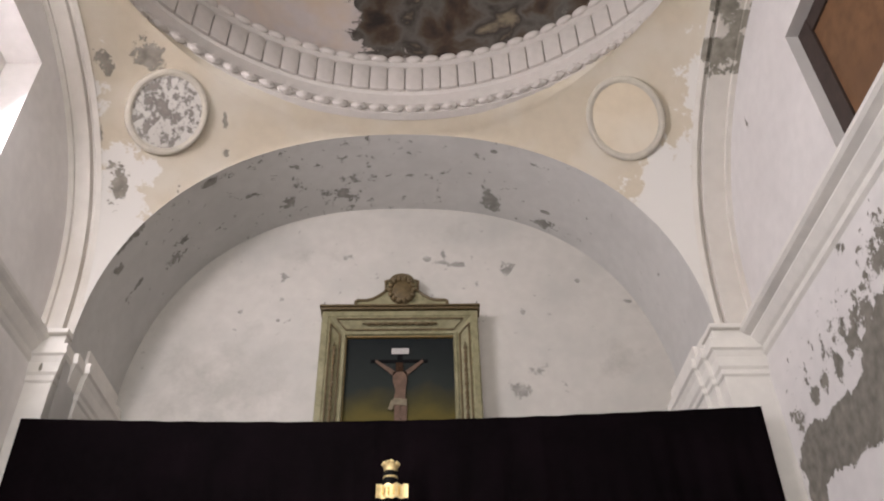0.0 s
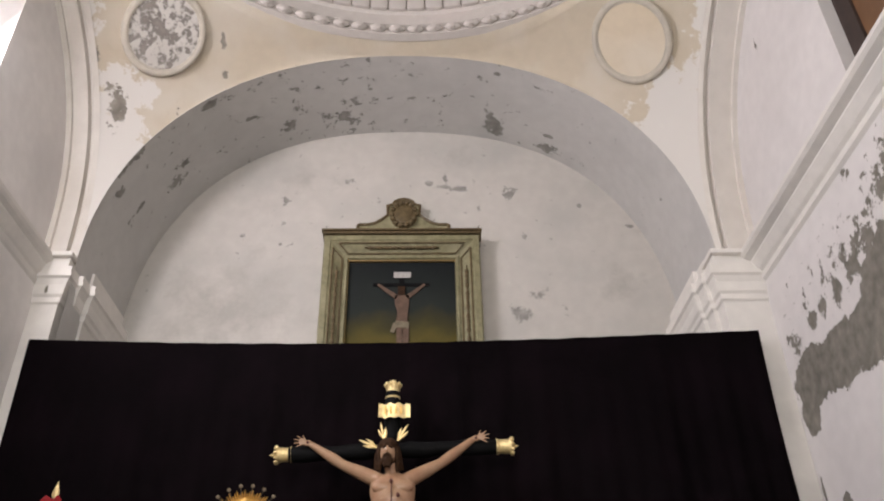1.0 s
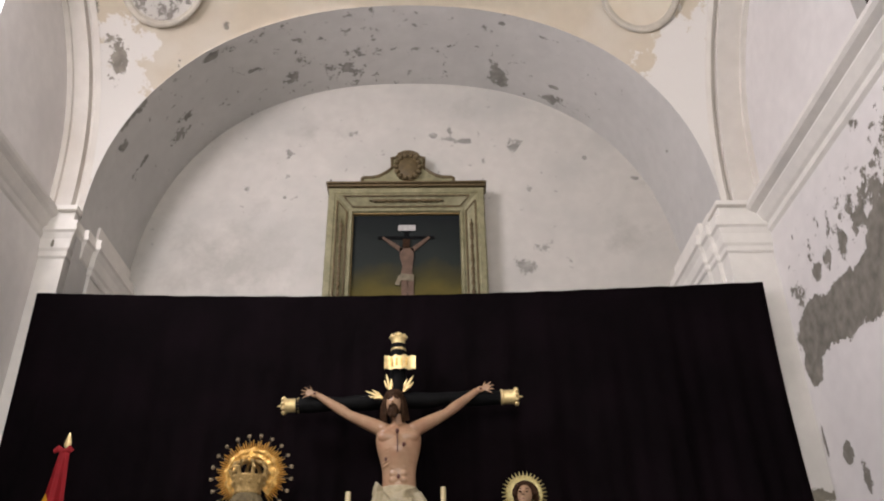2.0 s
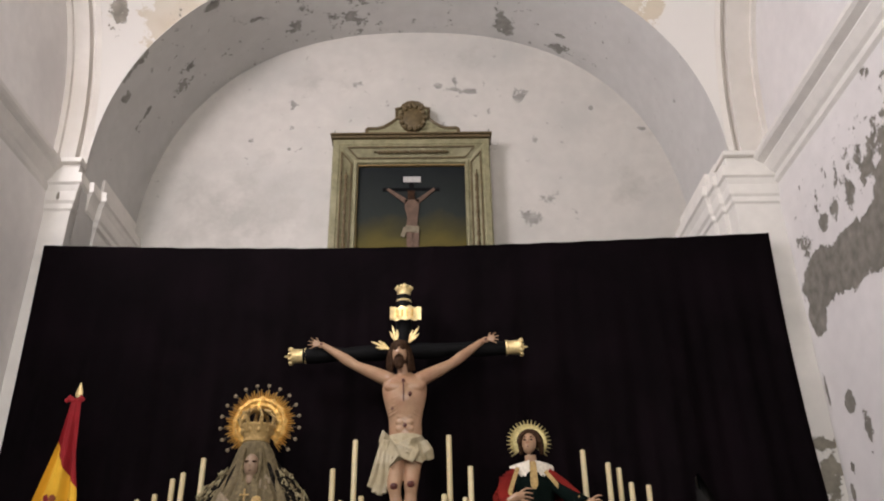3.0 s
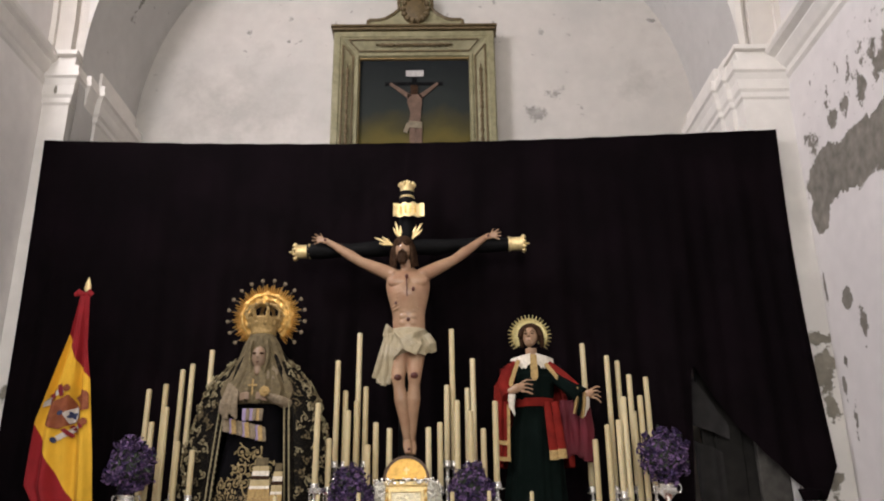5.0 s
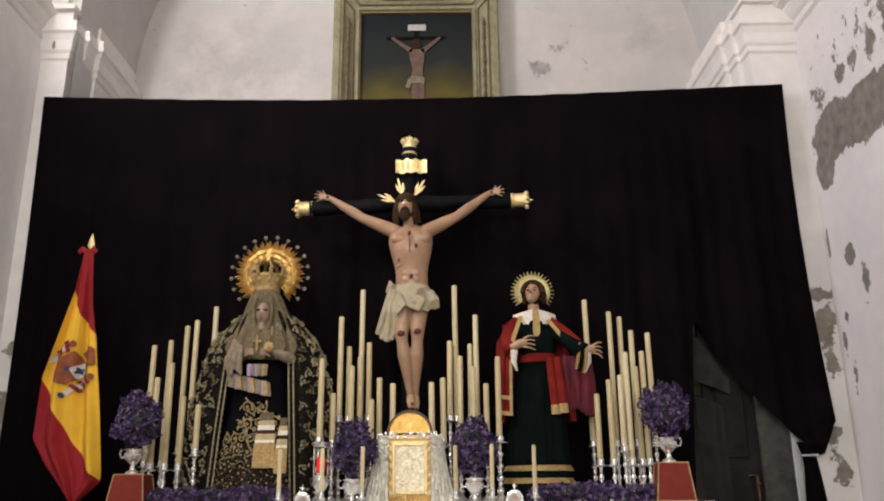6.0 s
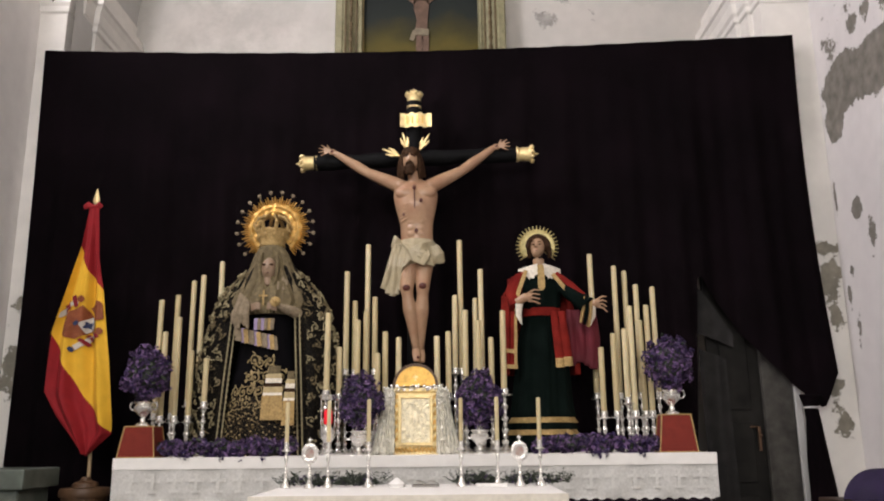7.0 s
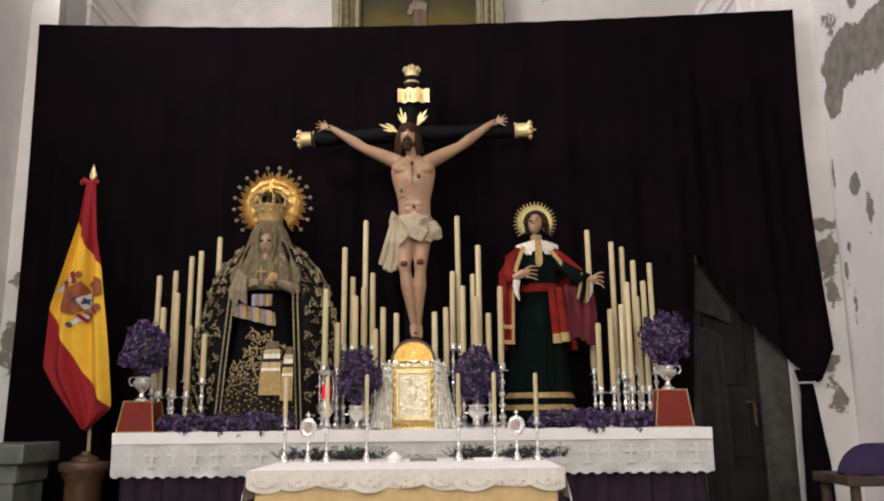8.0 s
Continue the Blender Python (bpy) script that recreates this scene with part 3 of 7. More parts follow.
shade = wt.nodes.new("ShaderNodeValToRGB")
shade.color_ramp.elements[0].color, shade.color_ramp.elements[1].color = (0.78, 0.74, 0.66, 1), (1.0, 1.0, 1.0, 1)
wt.links.new(info.outputs["Random"], shade.inputs["Fac"])
wb = wt.nodes["Principled BSDF"]
wt.links.new(wb.inputs["Base Color"].links[0].from_socket, tint.inputs[6])
wt.links.new(shade.outputs["Color"], tint.inputs[7])
tint.inputs[0].default_value = 1.0
wt.links.new(tint.outputs[2], wb.inputs["Base Color"])
wb.inputs["Subsurface Weight"].default_value = 0.15
wb.inputs["Subsurface Radius"].default_value = (0.02, 0.012, 0.006)
WICK = material("charred_wick", (0.03, 0.025, 0.02), 0.9)
CROSSWOOD = material("black_cross_wood", (0.0045, 0.0045, 0.005), 0.7, vary=0.4, scale=10, bump=0.6, bump_scale=18, gloss=0.08)
SKIN = material("painted_flesh", (0.34, 0.212, 0.132), 0.27, scale=14, vary=0.12, bump=0.08, second=(0.27, 0.13, 0.08), blotch=6, amount=0.5)
PALESKIN = material("pale_painted_flesh", (0.25, 0.17, 0.115), 0.5, scale=14, vary=0.08, bump=0.05)
WOUND = material("painted_blood", (0.075, 0.018, 0.013), 0.4)
HAIR = material("brown_carved_hair", (0.036, 0.017, 0.008), 0.7, vary=0.4, scale=40, bump=0.9, bump_scale=40, gloss=0.12)
LOINCLOTH = material("ivory_loincloth", (0.35, 0.295, 0.19), 0.7, vary=0.15, scale=18, second=(0.36, 0.32, 0.24), blotch=8, amount=0.6)
ROBE = material("dark_green_velvet", (0.003, 0.006, 0.005), 0.95, vary=0.4, scale=10, gloss=0.05)
REDCLOTH = material("red_velvet", (0.17, 0.014, 0.010), 0.9, vary=0.35, scale=10, second=(0.11, 0.008, 0.007), blotch=6, amount=0.7, gloss=0.1)
WINE = material("wine_lining", (0.10, 0.008, 0.016), 0.75, vary=0.3)
BRAID = material("gold_braid", (0.42, 0.285, 0.115), 0.5, 0.3, vary=0.35, scale=60, bump=0.8, bump_scale=120)
LACE = material("cream_lace", (0.70, 0.64, 0.55), 0.85, vary=0.2, scale=60, bump=0.6, bump_scale=120)
VEIL = material("tan_tulle", (0.145, 0.112, 0.058), 0.8, vary=0.4, scale=30, bump=0.8, bump_scale=50, second=(0.10, 0.075, 0.04), blotch=12, amount=0.7)
LILAC = material("lilac_silk", (0.32, 0.25, 0.42), 0.6, vary=0.2, scale=20)
PURPLE = material("purple_petal", (0.040, 0.022, 0.082), 0.65, vary=0.5, scale=30, second=(0.075, 0.045, 0.095), blotch=18, amount=0.9)
MAUVE = material("mauve_petal", (0.17, 0.10, 0.225), 0.65, vary=0.4, scale=30)
LEAF = material("dark_leaf", (0.035, 0.045, 0.03), 0.6, vary=0.4, scale=20)
REDLEATHER = material("red_lacquer", (0.17, 0.022, 0.014), 0.6, vary=0.2, scale=10, second=(0.12, 0.014, 0.010), blotch=5, amount=0.6, gloss=0.15)
FLAGRED = material("flag_red", (0.26, 0.008, 0.013), 0.8, vary=0.12, scale=12, bump=0.15, bump_scale=300)
FLAGYELLOW = material("flag_yellow", (0.74, 0.42, 0.03), 0.8, vary=0.08, scale=12, bump=0.15, bump_scale=300)
BROWNWOOD = material("turned_brown_wood", (0.10, 0.055, 0.028), 0.45, vary=0.35, scale=14, second=(0.06, 0.03, 0.018), blotch=3, amount=0.7)
GREENSTONE = material("grey_green_marble", (0.12, 0.14, 0.12), 0.4, vary=0.3, scale=6, second=(0.2, 0.21, 0.18), blotch=3, amount=0.7)
REDGLASS = bpy.data.materials.new("red_glass_lamp")
REDGLASS.use_nodes = True
rb = REDGLASS.node_tree.nodes["Principled BSDF"]
rb.inputs["Base Color"].default_value = (0.5, 0.01, 0.02, 1)
rb.inputs["Roughness"].default_value = 0.15
rb.inputs["Emission Color"].default_value = (1.0, 0.03, 0.05, 1)
rb.inputs["Emission Strength"].default_value = 0.4


def embroidery(name, ground, thread, scale, fill, shine=0.4):
    """Dark cloth worked all over with scrolling metal thread."""
    m = bpy.data.materials.new(name)
    m.use_nodes = True
    nt = m.node_tree
    b = nt.nodes["Principled BSDF"]
    co = nt.nodes.new("ShaderNodeTexCoord")
    vine = nt.nodes.new("ShaderNodeTexNoise")
    vine.inputs["Scale"].default_value, vine.inputs["Detail"].default_value, vine.inputs["Distortion"].default_value = scale, 1.2, 1.6
    nt.links.new(co.outputs["Object"], vine.inputs["Vector"])
    off = nt.nodes.new("ShaderNodeMath")
    off.operation = "SUBTRACT"
    nt.links.new(vine.outputs["Fac"], off.inputs[0])
    off.inputs[1].default_value = 0.5
    absolute = nt.nodes.new("ShaderNodeMath")
    absolute.operation = "ABSOLUTE"
    nt.links.new(off.outputs[0], absolute.inputs[0])
    lt = nt.nodes.new("ShaderNodeMath")
    lt.operation = "LESS_THAN"
    nt.links.new(absolute.outputs[0], lt.inputs[0])
    lt.inputs[1].default_value = fill * 0.42
    vor2 = nt.nodes.new("ShaderNodeTexVoronoi")
    vor2.inputs["Scale"].default_value = scale * 0.75
    nt.links.new(co.outputs["Object"], vor2.inputs["Vector"])
    dot = nt.nodes.new("ShaderNodeMath")
    dot.operation = "LESS_THAN"
    nt.links.new(vor2.outputs["Distance"], dot.inputs[0])
    dot.inputs[1].default_value = fill * 2.4
    mx = nt.nodes.new("ShaderNodeMath")
    mx.operation = "MAXIMUM"
    nt.links.new(lt.outputs[0], mx.inputs[0])
    nt.links.new(dot.outputs[0], mx.inputs[1])
    mix = nt.nodes.new("ShaderNodeMix")
    mix.data_type = "RGBA"
    nt.links.new(mx.outputs[0], mix.inputs[0])
    mix.inputs[6].default_value, mix.inputs[7].default_value = (*ground, 1), (*thread, 1)
    nt.links.new(mix.outputs[2], b.inputs["Base Color"])
    met = nt.nodes.new("ShaderNodeMath")
    met.operation = "MULTIPLY"
    nt.links.new(mx.outputs[0], met.inputs[0])
    met.inputs[1].default_value = shine
    nt.links.new(met.outputs[0], b.inputs["Metallic"])
    bn = nt.nodes.new("ShaderNodeBump")
    bn.inputs["Strength"].default_value, bn.inputs["Distance"].default_value = 0.7, 0.01
    nt.links.new(mx.outputs[0], bn.inputs["Height"])
    nt.links.new(bn.outputs["Normal"], b.inputs["Normal"])
    b.inputs["Roughness"].default_value = 0.6
    b.inputs["Specular IOR Level"].default_value = 0.08
    return m


MANTLE = embroidery("embroidered_mantle", (0.005, 0.004, 0.0036), (0.04, 0.032, 0.018), 26, 0.04)
SKIRT = embroidery("gold_worked_skirt", (0.006, 0.005, 0.005), (0.12, 0.085, 0.04), 30, 0.04)
DULLLACE = material("yellowed_lace", (0.235, 0.185, 0.125), 0.85, vary=0.3, scale=50, bump=0.6, bump_scale=90)
PLAINBLACK = material("black_silk", (0.0035, 0.003, 0.004), 0.9, vary=0.3, gloss=0.06)


def ellipse_loft(bm, sections, seg=24, mi=0, folds=0, amp=0.0, phase=0.0, cap=True):
    """Stacks ellipses (z, x, y, rx, ry), with folds that deepen downwards."""
    rows = []
    n = len(sections)
    for i, (z, x, y, rx, ry) in enumerate(sections):
        k = amp * i / max(1, n - 1)
        row = []
        for j in range(seg):
            a = 2 * math.pi * j / seg
            w = 1 + k * (math.sin(folds * a + phase) + 0.5 * math.sin((folds * 2 + 1) * a + 2 * phase)) if folds else 1
            row.append(Vector((x + rx * w * math.cos(a), y + ry * w * math.sin(a), z)))
        rows.append(row)
    vs = grid_faces(bm, rows, close_v=True, mi=mi)
    if cap:
        for ring in (vs[0], vs[-1]):
            try:
                bm.faces.new(ring).material_index = mi
            except ValueError:
                pass


def strip(bm, points, width, depth=0.012, mi=0, flat=None):
    """A flat ribbon along points, facing -y."""
    pts = [Vector(p) for p in points]
    rows = []
    for i, p in enumerate(pts):
        d = (pts[min(i + 1, len(pts) - 1)] - pts[max(i - 1, 0)]).normalized()
        s = d.cross(Vector((0, -1, 0))).normalized()
        w = width[i] if isinstance(width, (list, tuple)) else width
        rows.append([p - s * w / 2, p + s * w / 2, p + s * w / 2 + Vector((0, depth, 0)), p - s * w / 2 + Vector((0, depth, 0))])
    vs = grid_faces(bm, rows, close_v=True, mi=mi)
    for ring in (vs[0], vs[-1]):
        bm.faces.new(ring).material_index = mi


def fuse(bm, index, voxel=0.006, rounds=3):
    """Melts all pieces of one material into a single carved skin, and softens it."""
    picked = [f for f in bm.faces if f.material_index == index]
    lump = bmesh.new()
    seen = {}
    for f in picked:
        for v in f.verts:
            if v not in seen:
                seen[v] = lump.verts.new(v.co)
        lump.faces.new([seen[v] for v in f.verts])
    bmesh.ops.delete(bm, geom=picked, context="FACES")
    me = bpy.data.meshes.new("lump")
    bmesh.ops.holes_fill(lump, edges=[e for e in lump.edges if e.is_boundary], sides=0)
    bmesh.ops.recalc_face_normals(lump, faces=lump.faces[:])
    lump.to_mesh(me)
    lump.free()
    ob = bpy.data.objects.new("lump", me)
    scene.collection.objects.link(ob)
    melt = ob.modifiers.new("melt", "REMESH")
    melt.mode, melt.voxel_size = "VOXEL", voxel
    soft = ob.modifiers.new("soft", "SMOOTH")
    soft.factor, soft.iterations = 0.5, rounds
    skin = bpy.data.meshes.new_from_object(ob.evaluated_get(bpy.context.evaluated_depsgraph_get()))
    bpy.data.objects.remove(ob)
    others = set(bm.faces)
    bm.from_mesh(skin)
    for f in bm.faces:
        if f not in others:
            f.material_index = index
    bpy.data.meshes.remove(skin)
    bpy.data.meshes.remove(me)


def scroll(bm, place, size, turns, spin, r=0.005, mi=0, leaves=3):
    """A curling stem with leaves on a surface: place(a, b) gives the point a across and b up from its middle."""
    pts = []
    n = 14
    for i in range(n + 1):
        t = i / n
        q = size * (1 - 0.82 * t)
        a = spin + turns * 2 * math.pi * t
        pts.append(place(q * math.cos(a), q * math.sin(a)))
    tube(bm, pts, [r * (1.25 - 0.5 * i / n) for i in range(n + 1)], 5, mi=mi)
    for k in range(leaves):
        a = spin + 2 * math.pi * k / leaves
        p, q = place(size * 0.95 * math.cos(a), size * 0.95 * math.sin(a)), place(size * 1.5 * math.cos(a + 0.5), size * 1.5 * math.sin(a + 0.5))
        tube(bm, [p, p.lerp(q, 0.45), q], [(r * 0.8, r * 0.8), (r * 2.2, r * 1.2), (r * 0.4, r * 0.4)], 5, mi=mi)
    ball(bm, place(0, 0), r * 2.0, 7, 5, mi=mi)


# ---------------------------------------------------------------- curtain, with the lifted corner
CT_Y = 6.9
curtain = thing("curtain", (-0.26, CT_Y, 0.4), "black velvet curtain hung across the arch, one lower corner tied back", "curtain")


def curtain_bottom(x):
    """The hem: to the floor, but swept up to the tie at one side."""
    if x < 1.95:
        return 0.32
    if x < 2.16:
        return 0.32 + (x - 1.95) / 0.21 * 2.6
    k = (x - 2.16) / (3.1 - 2.16)
    return max(1.74, 2.93 - 1.62 * k + 0.44 * k * k) if k < 1 else 1.74 + 0.30 * min(1, (x - 3.1) / 0.12)


bm = bmesh.new()
cols, rws = 240, 26
rows = []
for j in range(rws + 1):
    v = j / rws
    row = []
    for i in range(cols + 1):
        u = i / cols
        x = -3.745 + 6.975 * u
        top = 5.115 + 0.05 * u - 0.10 * math.sin(math.pi * u) * (1 - 0.3 * u) + 0.002 * math.sin(u * 120)
        z = top + (curtain_bottom(x) - top) * v
        fold = 0.026 * math.sin(u * 95 + 2.5 * math.sin(u * 11)) + 0.012 * math.sin(u * 231 + 2) + 0.02 * math.sin(u * 37)
        edge = 0.04 * math.sin(v * 3.1) * (1 - min(1, u * 8)) + (0.045 * v - 0.07 * math.sin(math.pi * v)) * max(0, (u - 0.9) * 10)
        row.append(Vector((x + edge * 0.8, CT_Y + fold * (0.06 + 0.94 * min(1, v * 2.0)), z)))
    rows.append(row)
grid_faces(bm, [[p - Vector(curtain.location) for p in r] for r in rows])
part("cloth", bm, CURTAIN, curtain, smooth=True)
bm = bmesh.new()
tube(bm, [Vector((x, CT_Y + 0.075, 5.07 + 0.05 * (x + 3.745) / 6.975 - 0.10 * math.sin(math.pi * (x + 3.745) / 6.975) * (1 - 0.3 * (x + 3.745) / 6.975) - 0.03)) - Vector(curtain.location) for x in [-3.74 + 6.96 * i / 40 for i in range(41)]], 0.012, 6)
part("hanging_cord", bm, DARKWOOD, curtain)
bm = bmesh.new()
tube(bm, [Vector(p) - Vector(curtain.location) for p in ((3.0, 6.84, 1.86), (3.0, 6.86, 1.76), (3.01, 6.86, 1.66), (3.02, 6.87, 1.35), (3.035, 6.87, 1.1), (3.04, 6.88, 0.85), (3.035, 6.88, 0.35))], [(0.10, 0.06), (0.055, 0.05), (0.06, 0.05), (0.09, 0.06), (0.11, 0.06), (0.118, 0.07), (0.12, 0.07)], 14)
part("gathered_tail", bm, CURTAIN, curtain, smooth=True)
bm = bmesh.new()
tube(bm, [Vector((3.0 + 0.062 * math.cos(a), 6.86 + 0.062 * math.sin(a), 1.76)) - Vector(curtain.location) for a in [2 * math.pi * k / 16 for k in range(17)]], 0.008, 6)
part("tie", bm, GREYWASH, curtain, "pale cord tie")

# ---------------------------------------------------------------- altar and cloths
AF, AT = 5.7, EYE - 0.12
altar = thing("high_altar", (-0.25, 6.2, 0.3), "long altar with a dark purple front under white linen", "altar")
bm = bmesh.new()
box(bm, -2.02, 2.02, -0.44, 0.5, 0.0, AT - 0.325, 0.01)
part("body", bm, material("dark_purple_frontal", (0.018, 0.008, 0.018), 0.85, vary=0.4, scale=12), altar)
bm = bmesh.new()
rows = [[Vector((-2.0 + 4.0 * i / 160, -0.470 - 0.012 * math.sin(i * 1.1) - 0.006 * math.sin(i * 2.7), z)) for i in range(161)] for z in (0.02, 0.4, AT - 0.36)]
grid_faces(bm, rows)
part("pleated_front", bm, material("purple_pleats", (0.020, 0.008, 0.020), 0.85, vary=0.4, scale=12), altar, "pleated dark purple frontal cloth", smooth=True)

cloth = thing("altar_cloth", (-0.25, 6.2, AT), "white linen altar cloth with a lace border of crosses", "cloth")
bm = bmesh.new()
box(bm, -2.06, 2.06, -0.50, 0.52, -0.02, 0.0, 0.006)
part("linen_top", bm, LINEN, cloth)
LACEWHITE = material("white_lace", (0.57, 0.56, 0.545), 0.9, vary=0.12, scale=60, bump=0.3, bump_scale=120)
bm = bmesh.new()
n = 200
rows = []
for z in (0.0, -0.05, -0.12, -0.2, -0.275):
    rows.append([Vector((-2.062 + 4.124 * i / n, -0.504 - 0.004 * math.sin(i * 0.35) * (1 + abs(z) * 6), z + (0.008 * abs(math.sin(i * math.pi / 2)) if z < -0.27 else 0))) for i in range(n + 1)])
rows.append([Vector((-2.062 + 4.124 * i / n, -0.505, -0.29 - 0.012 * (i % 4 in (1, 2)))) for i in range(n + 1)])
grid_faces(bm, rows)
part("lace_drop", bm, LACEWHITE, cloth, "hanging lace border", smooth=True)
for x in (-2.066, 2.056):
    bm = bmesh.new()
    box(bm, x, x + 0.01, -0.50, 0.5, -0.28, -0.001)
    part("side_drop", bm, LACEWHITE, cloth)
bm = bmesh.new()
box(bm, -2.064, 2.064, -0.513, -0.507, -0.075, 0.003, 0.002)
part("linen_edge", bm, LINEN, cloth)
cross_mesh = None
for i in range(27):
    x = -1.93 + i * 0.149
    if cross_mesh is None:
        bm = bmesh.new()
        box(bm, -0.010, 0.010, -0.004, 0.0, -0.05, 0.05)
        box(bm, -0.038, -0.0101, -0.004, 0.0, 0.008, 0.028)
        box(bm, 0.0101, 0.038, -0.004, 0.0, 0.008, 0.028)
        box(bm, -0.030, 0.030, -0.004, 0.0, -0.066, -0.0505)
        for s in (-1, 1):
            box(bm, s * 0.046 - 0.006, s * 0.046 + 0.006, -0.004, 0, 0.004, 0.032)
        box(bm, -0.016, 0.016, -0.004, 0, 0.0505, 0.062)
        ob = part("lace_cross", bm, material("lace_stitching", (0.63, 0.62, 0.60), 0.9, vary=0.12, scale=60), cloth)
        cross_mesh = ob.data
    else:
        ob = new("lace_cross", cross_mesh)
        ob.parent = cloth
    ob.location = (x, -0.511, -0.165)

# free-standing altar in front
TT = EYE - 0.285
front = thing("front_altar", (-0.22, 4.78, 0.3), "altar table with an ochre cloth front, standing before the high altar", "altar")
bm = bmesh.new()
rows = [[Vector((-0.77 + 1.54 * i / 90, -0.468 - 0.006 * math.sin(i * 0.5), z)) for i in range(91)] for z in (0.0, 0.4, TT - 0.32)]
grid_faces(bm, rows)
part("ochre_front", bm, OCHRE, front, "ochre cloth front", smooth=True)
bm = bmesh.new()
box(bm, -0.785, 0.785, -0.45, 0.45, 0.0, TT - 0.325, 0.01)
part("body", bm, OCHRE, front)
fcloth = thing("table_cloth", (-0.22, 4.78, TT), "white linen cloth with a scalloped lace hem on the front altar", "cloth")
bm = bmesh.new()
box(bm, -0.815, 0.815, -0.48, 0.48, -0.02, 0.0, 0.008)
part("linen_top", bm, LINEN, fcloth)


def scalloped(bm, x0, x1, y, drop, count, n=160):
    rows = []
    for k in range(6):
        v = k / 5
        rows.append([Vector((x0 + (x1 - x0) * i / n, y - 0.006 * math.sin(i * 0.22 + v) * v, -(drop - 0.022 + 0.022 * abs(math.sin(math.pi * count * i / n)) ** 0.6 * 1.0 + 0.012 * math.sin(i * 0.13)) * v)) for i in range(n + 1)])
    grid_faces(bm, rows)


bm = bmesh.new()
HEMLACE = material("hem_lace", (0.70, 0.65, 0.57), 0.9, vary=0.10, scale=35, bump=0.25, bump_scale=90)
scalloped(bm, -0.82, 0.82, -0.486, 0.105, 9)
part("scalloped_hem", bm, HEMLACE, fcloth, "scalloped cream lace hem", smooth=True)
flower_mesh = None
for k in range(9):
    cx = -0.82 + 1.64 * (k + 0.5) / 9
    if flower_mesh is None:
        bm = bmesh.new()
        for a in range(7):
            t = math.pi * a / 6
            ball(bm, (0.055 * math.cos(t), 0, -0.008 - 0.024 * math.sin(t)), (0.010, 0.003, 0.007), 6, 4)
        ball(bm, (0, 0, 0), (0.009, 0.003, 0.008), 8, 5)
        ob = part("lace_flower", bm, LACE, fcloth)
        flower_mesh = ob.data
    else:
        ob = new("lace_flower", flower_mesh)
        ob.parent = fcloth
    ob.location = (cx, -0.494, -0.052)
for s in (-1, 1):
    bm = bmesh.new()
    rows = [[Vector((s * (0.818 + 0.03 * v + 0.012 * math.sin(k * 0.9) * v), -0.48 + 0.96 * k / 24, -(0.16 + 0.05 * (k == 0)) * v)) for k in range(25)] for v in (0, 0.3, 0.6, 1)]
    grid_faces(bm, rows)
    part("side_fall", bm, LINEN, fcloth, smooth=True)
bm = bmesh.new()
box(bm, -0.09, 0.09, -0.065, 0.065, 0.0, 0.016, 0.005)
folded = tagged(link_mesh("folded_linen", bm, LINEN), "small folded white linen on the front altar", "cloth")
folded.location = (0.24, 4.95, TT)
bm = bmesh.new()
lathe(bm, [(0.0, 0), (0.045, 0.0), (0.05, 0.02), (0.03, 0.035), (0.012, 0.05), (0, 0.055)], seg=16)
bell = tagged(link_mesh("white_dish", bm, LINEN, smooth=True), "small white porcelain dish on the front altar", "dish")
bell.location = (-0.32, 4.98, TT)
bm = bmesh.new()
rows = []
for k in range(9):
    a = k / 8
    rows.append([Vector((-0.075 + 0.15 * a, y, 0.018 + 0.012 * math.sin(math.pi * a * 2 % math.pi))) for y in (-0.05, 0.05)])
grid_faces(bm, rows)
box(bm, -0.08, 0.08, -0.055, 0.055, 0.0, 0.012, 0.003)
book = tagged(link_mesh("missal", bm, material("grey_book_cover", (0.25, 0.23, 0.21), 0.6)), "small open grey prayer book on the front altar", "book")
book.location = (-0.15, 5.0, TT)

# ---------------------------------------------------------------- candles
def candlestick(name, at, height, wide=0.055, label="turned silver candlestick with a drip pan"):
    ob = thing(name, at, label, "candlestick", "candlesticks on the altar")
    bm = bmesh.new()
    lathe(bm, [(wide, 0), (wide, 0.012), (wide * 0.8, 0.02), (wide * 0.45, 0.045), (wide * 0.3, 0.06)], seg=16)
    part("base", bm, SILVER, ob, smooth=True)
    bm = bmesh.new()
    pr = []
    z, k = 0.058, 0
    while z < height - 0.05:
        pr += [(0.18 * wide, z), (0.4 * wide, z + 0.018), (0.4 * wide, z + 0.03), (0.18 * wide, z + 0.05), (0.25 * wide, z + 0.07)]
        z += 0.085
    pr += [(0.012, height - 0.03)]
    pr = [p for p in pr if p[1] <= height - 0.03]
    lathe(bm, pr, seg=12)
    part("stem", bm, SILVER, ob, smooth=True)
    bm = bmesh.new()
    lathe(bm, [(0.012, height - 0.032), (wide * 0.85, height - 0.022), (wide * 0.9, height - 0.014), (wide * 0.5, height - 0.012), (wide * 0.5, height + 0.03), (wide * 0.42, height + 0.03), (wide * 0.42, height - 0.004)], seg=14)
    part("drip_pan", bm, SILVER, ob, smooth=True)
    return ob


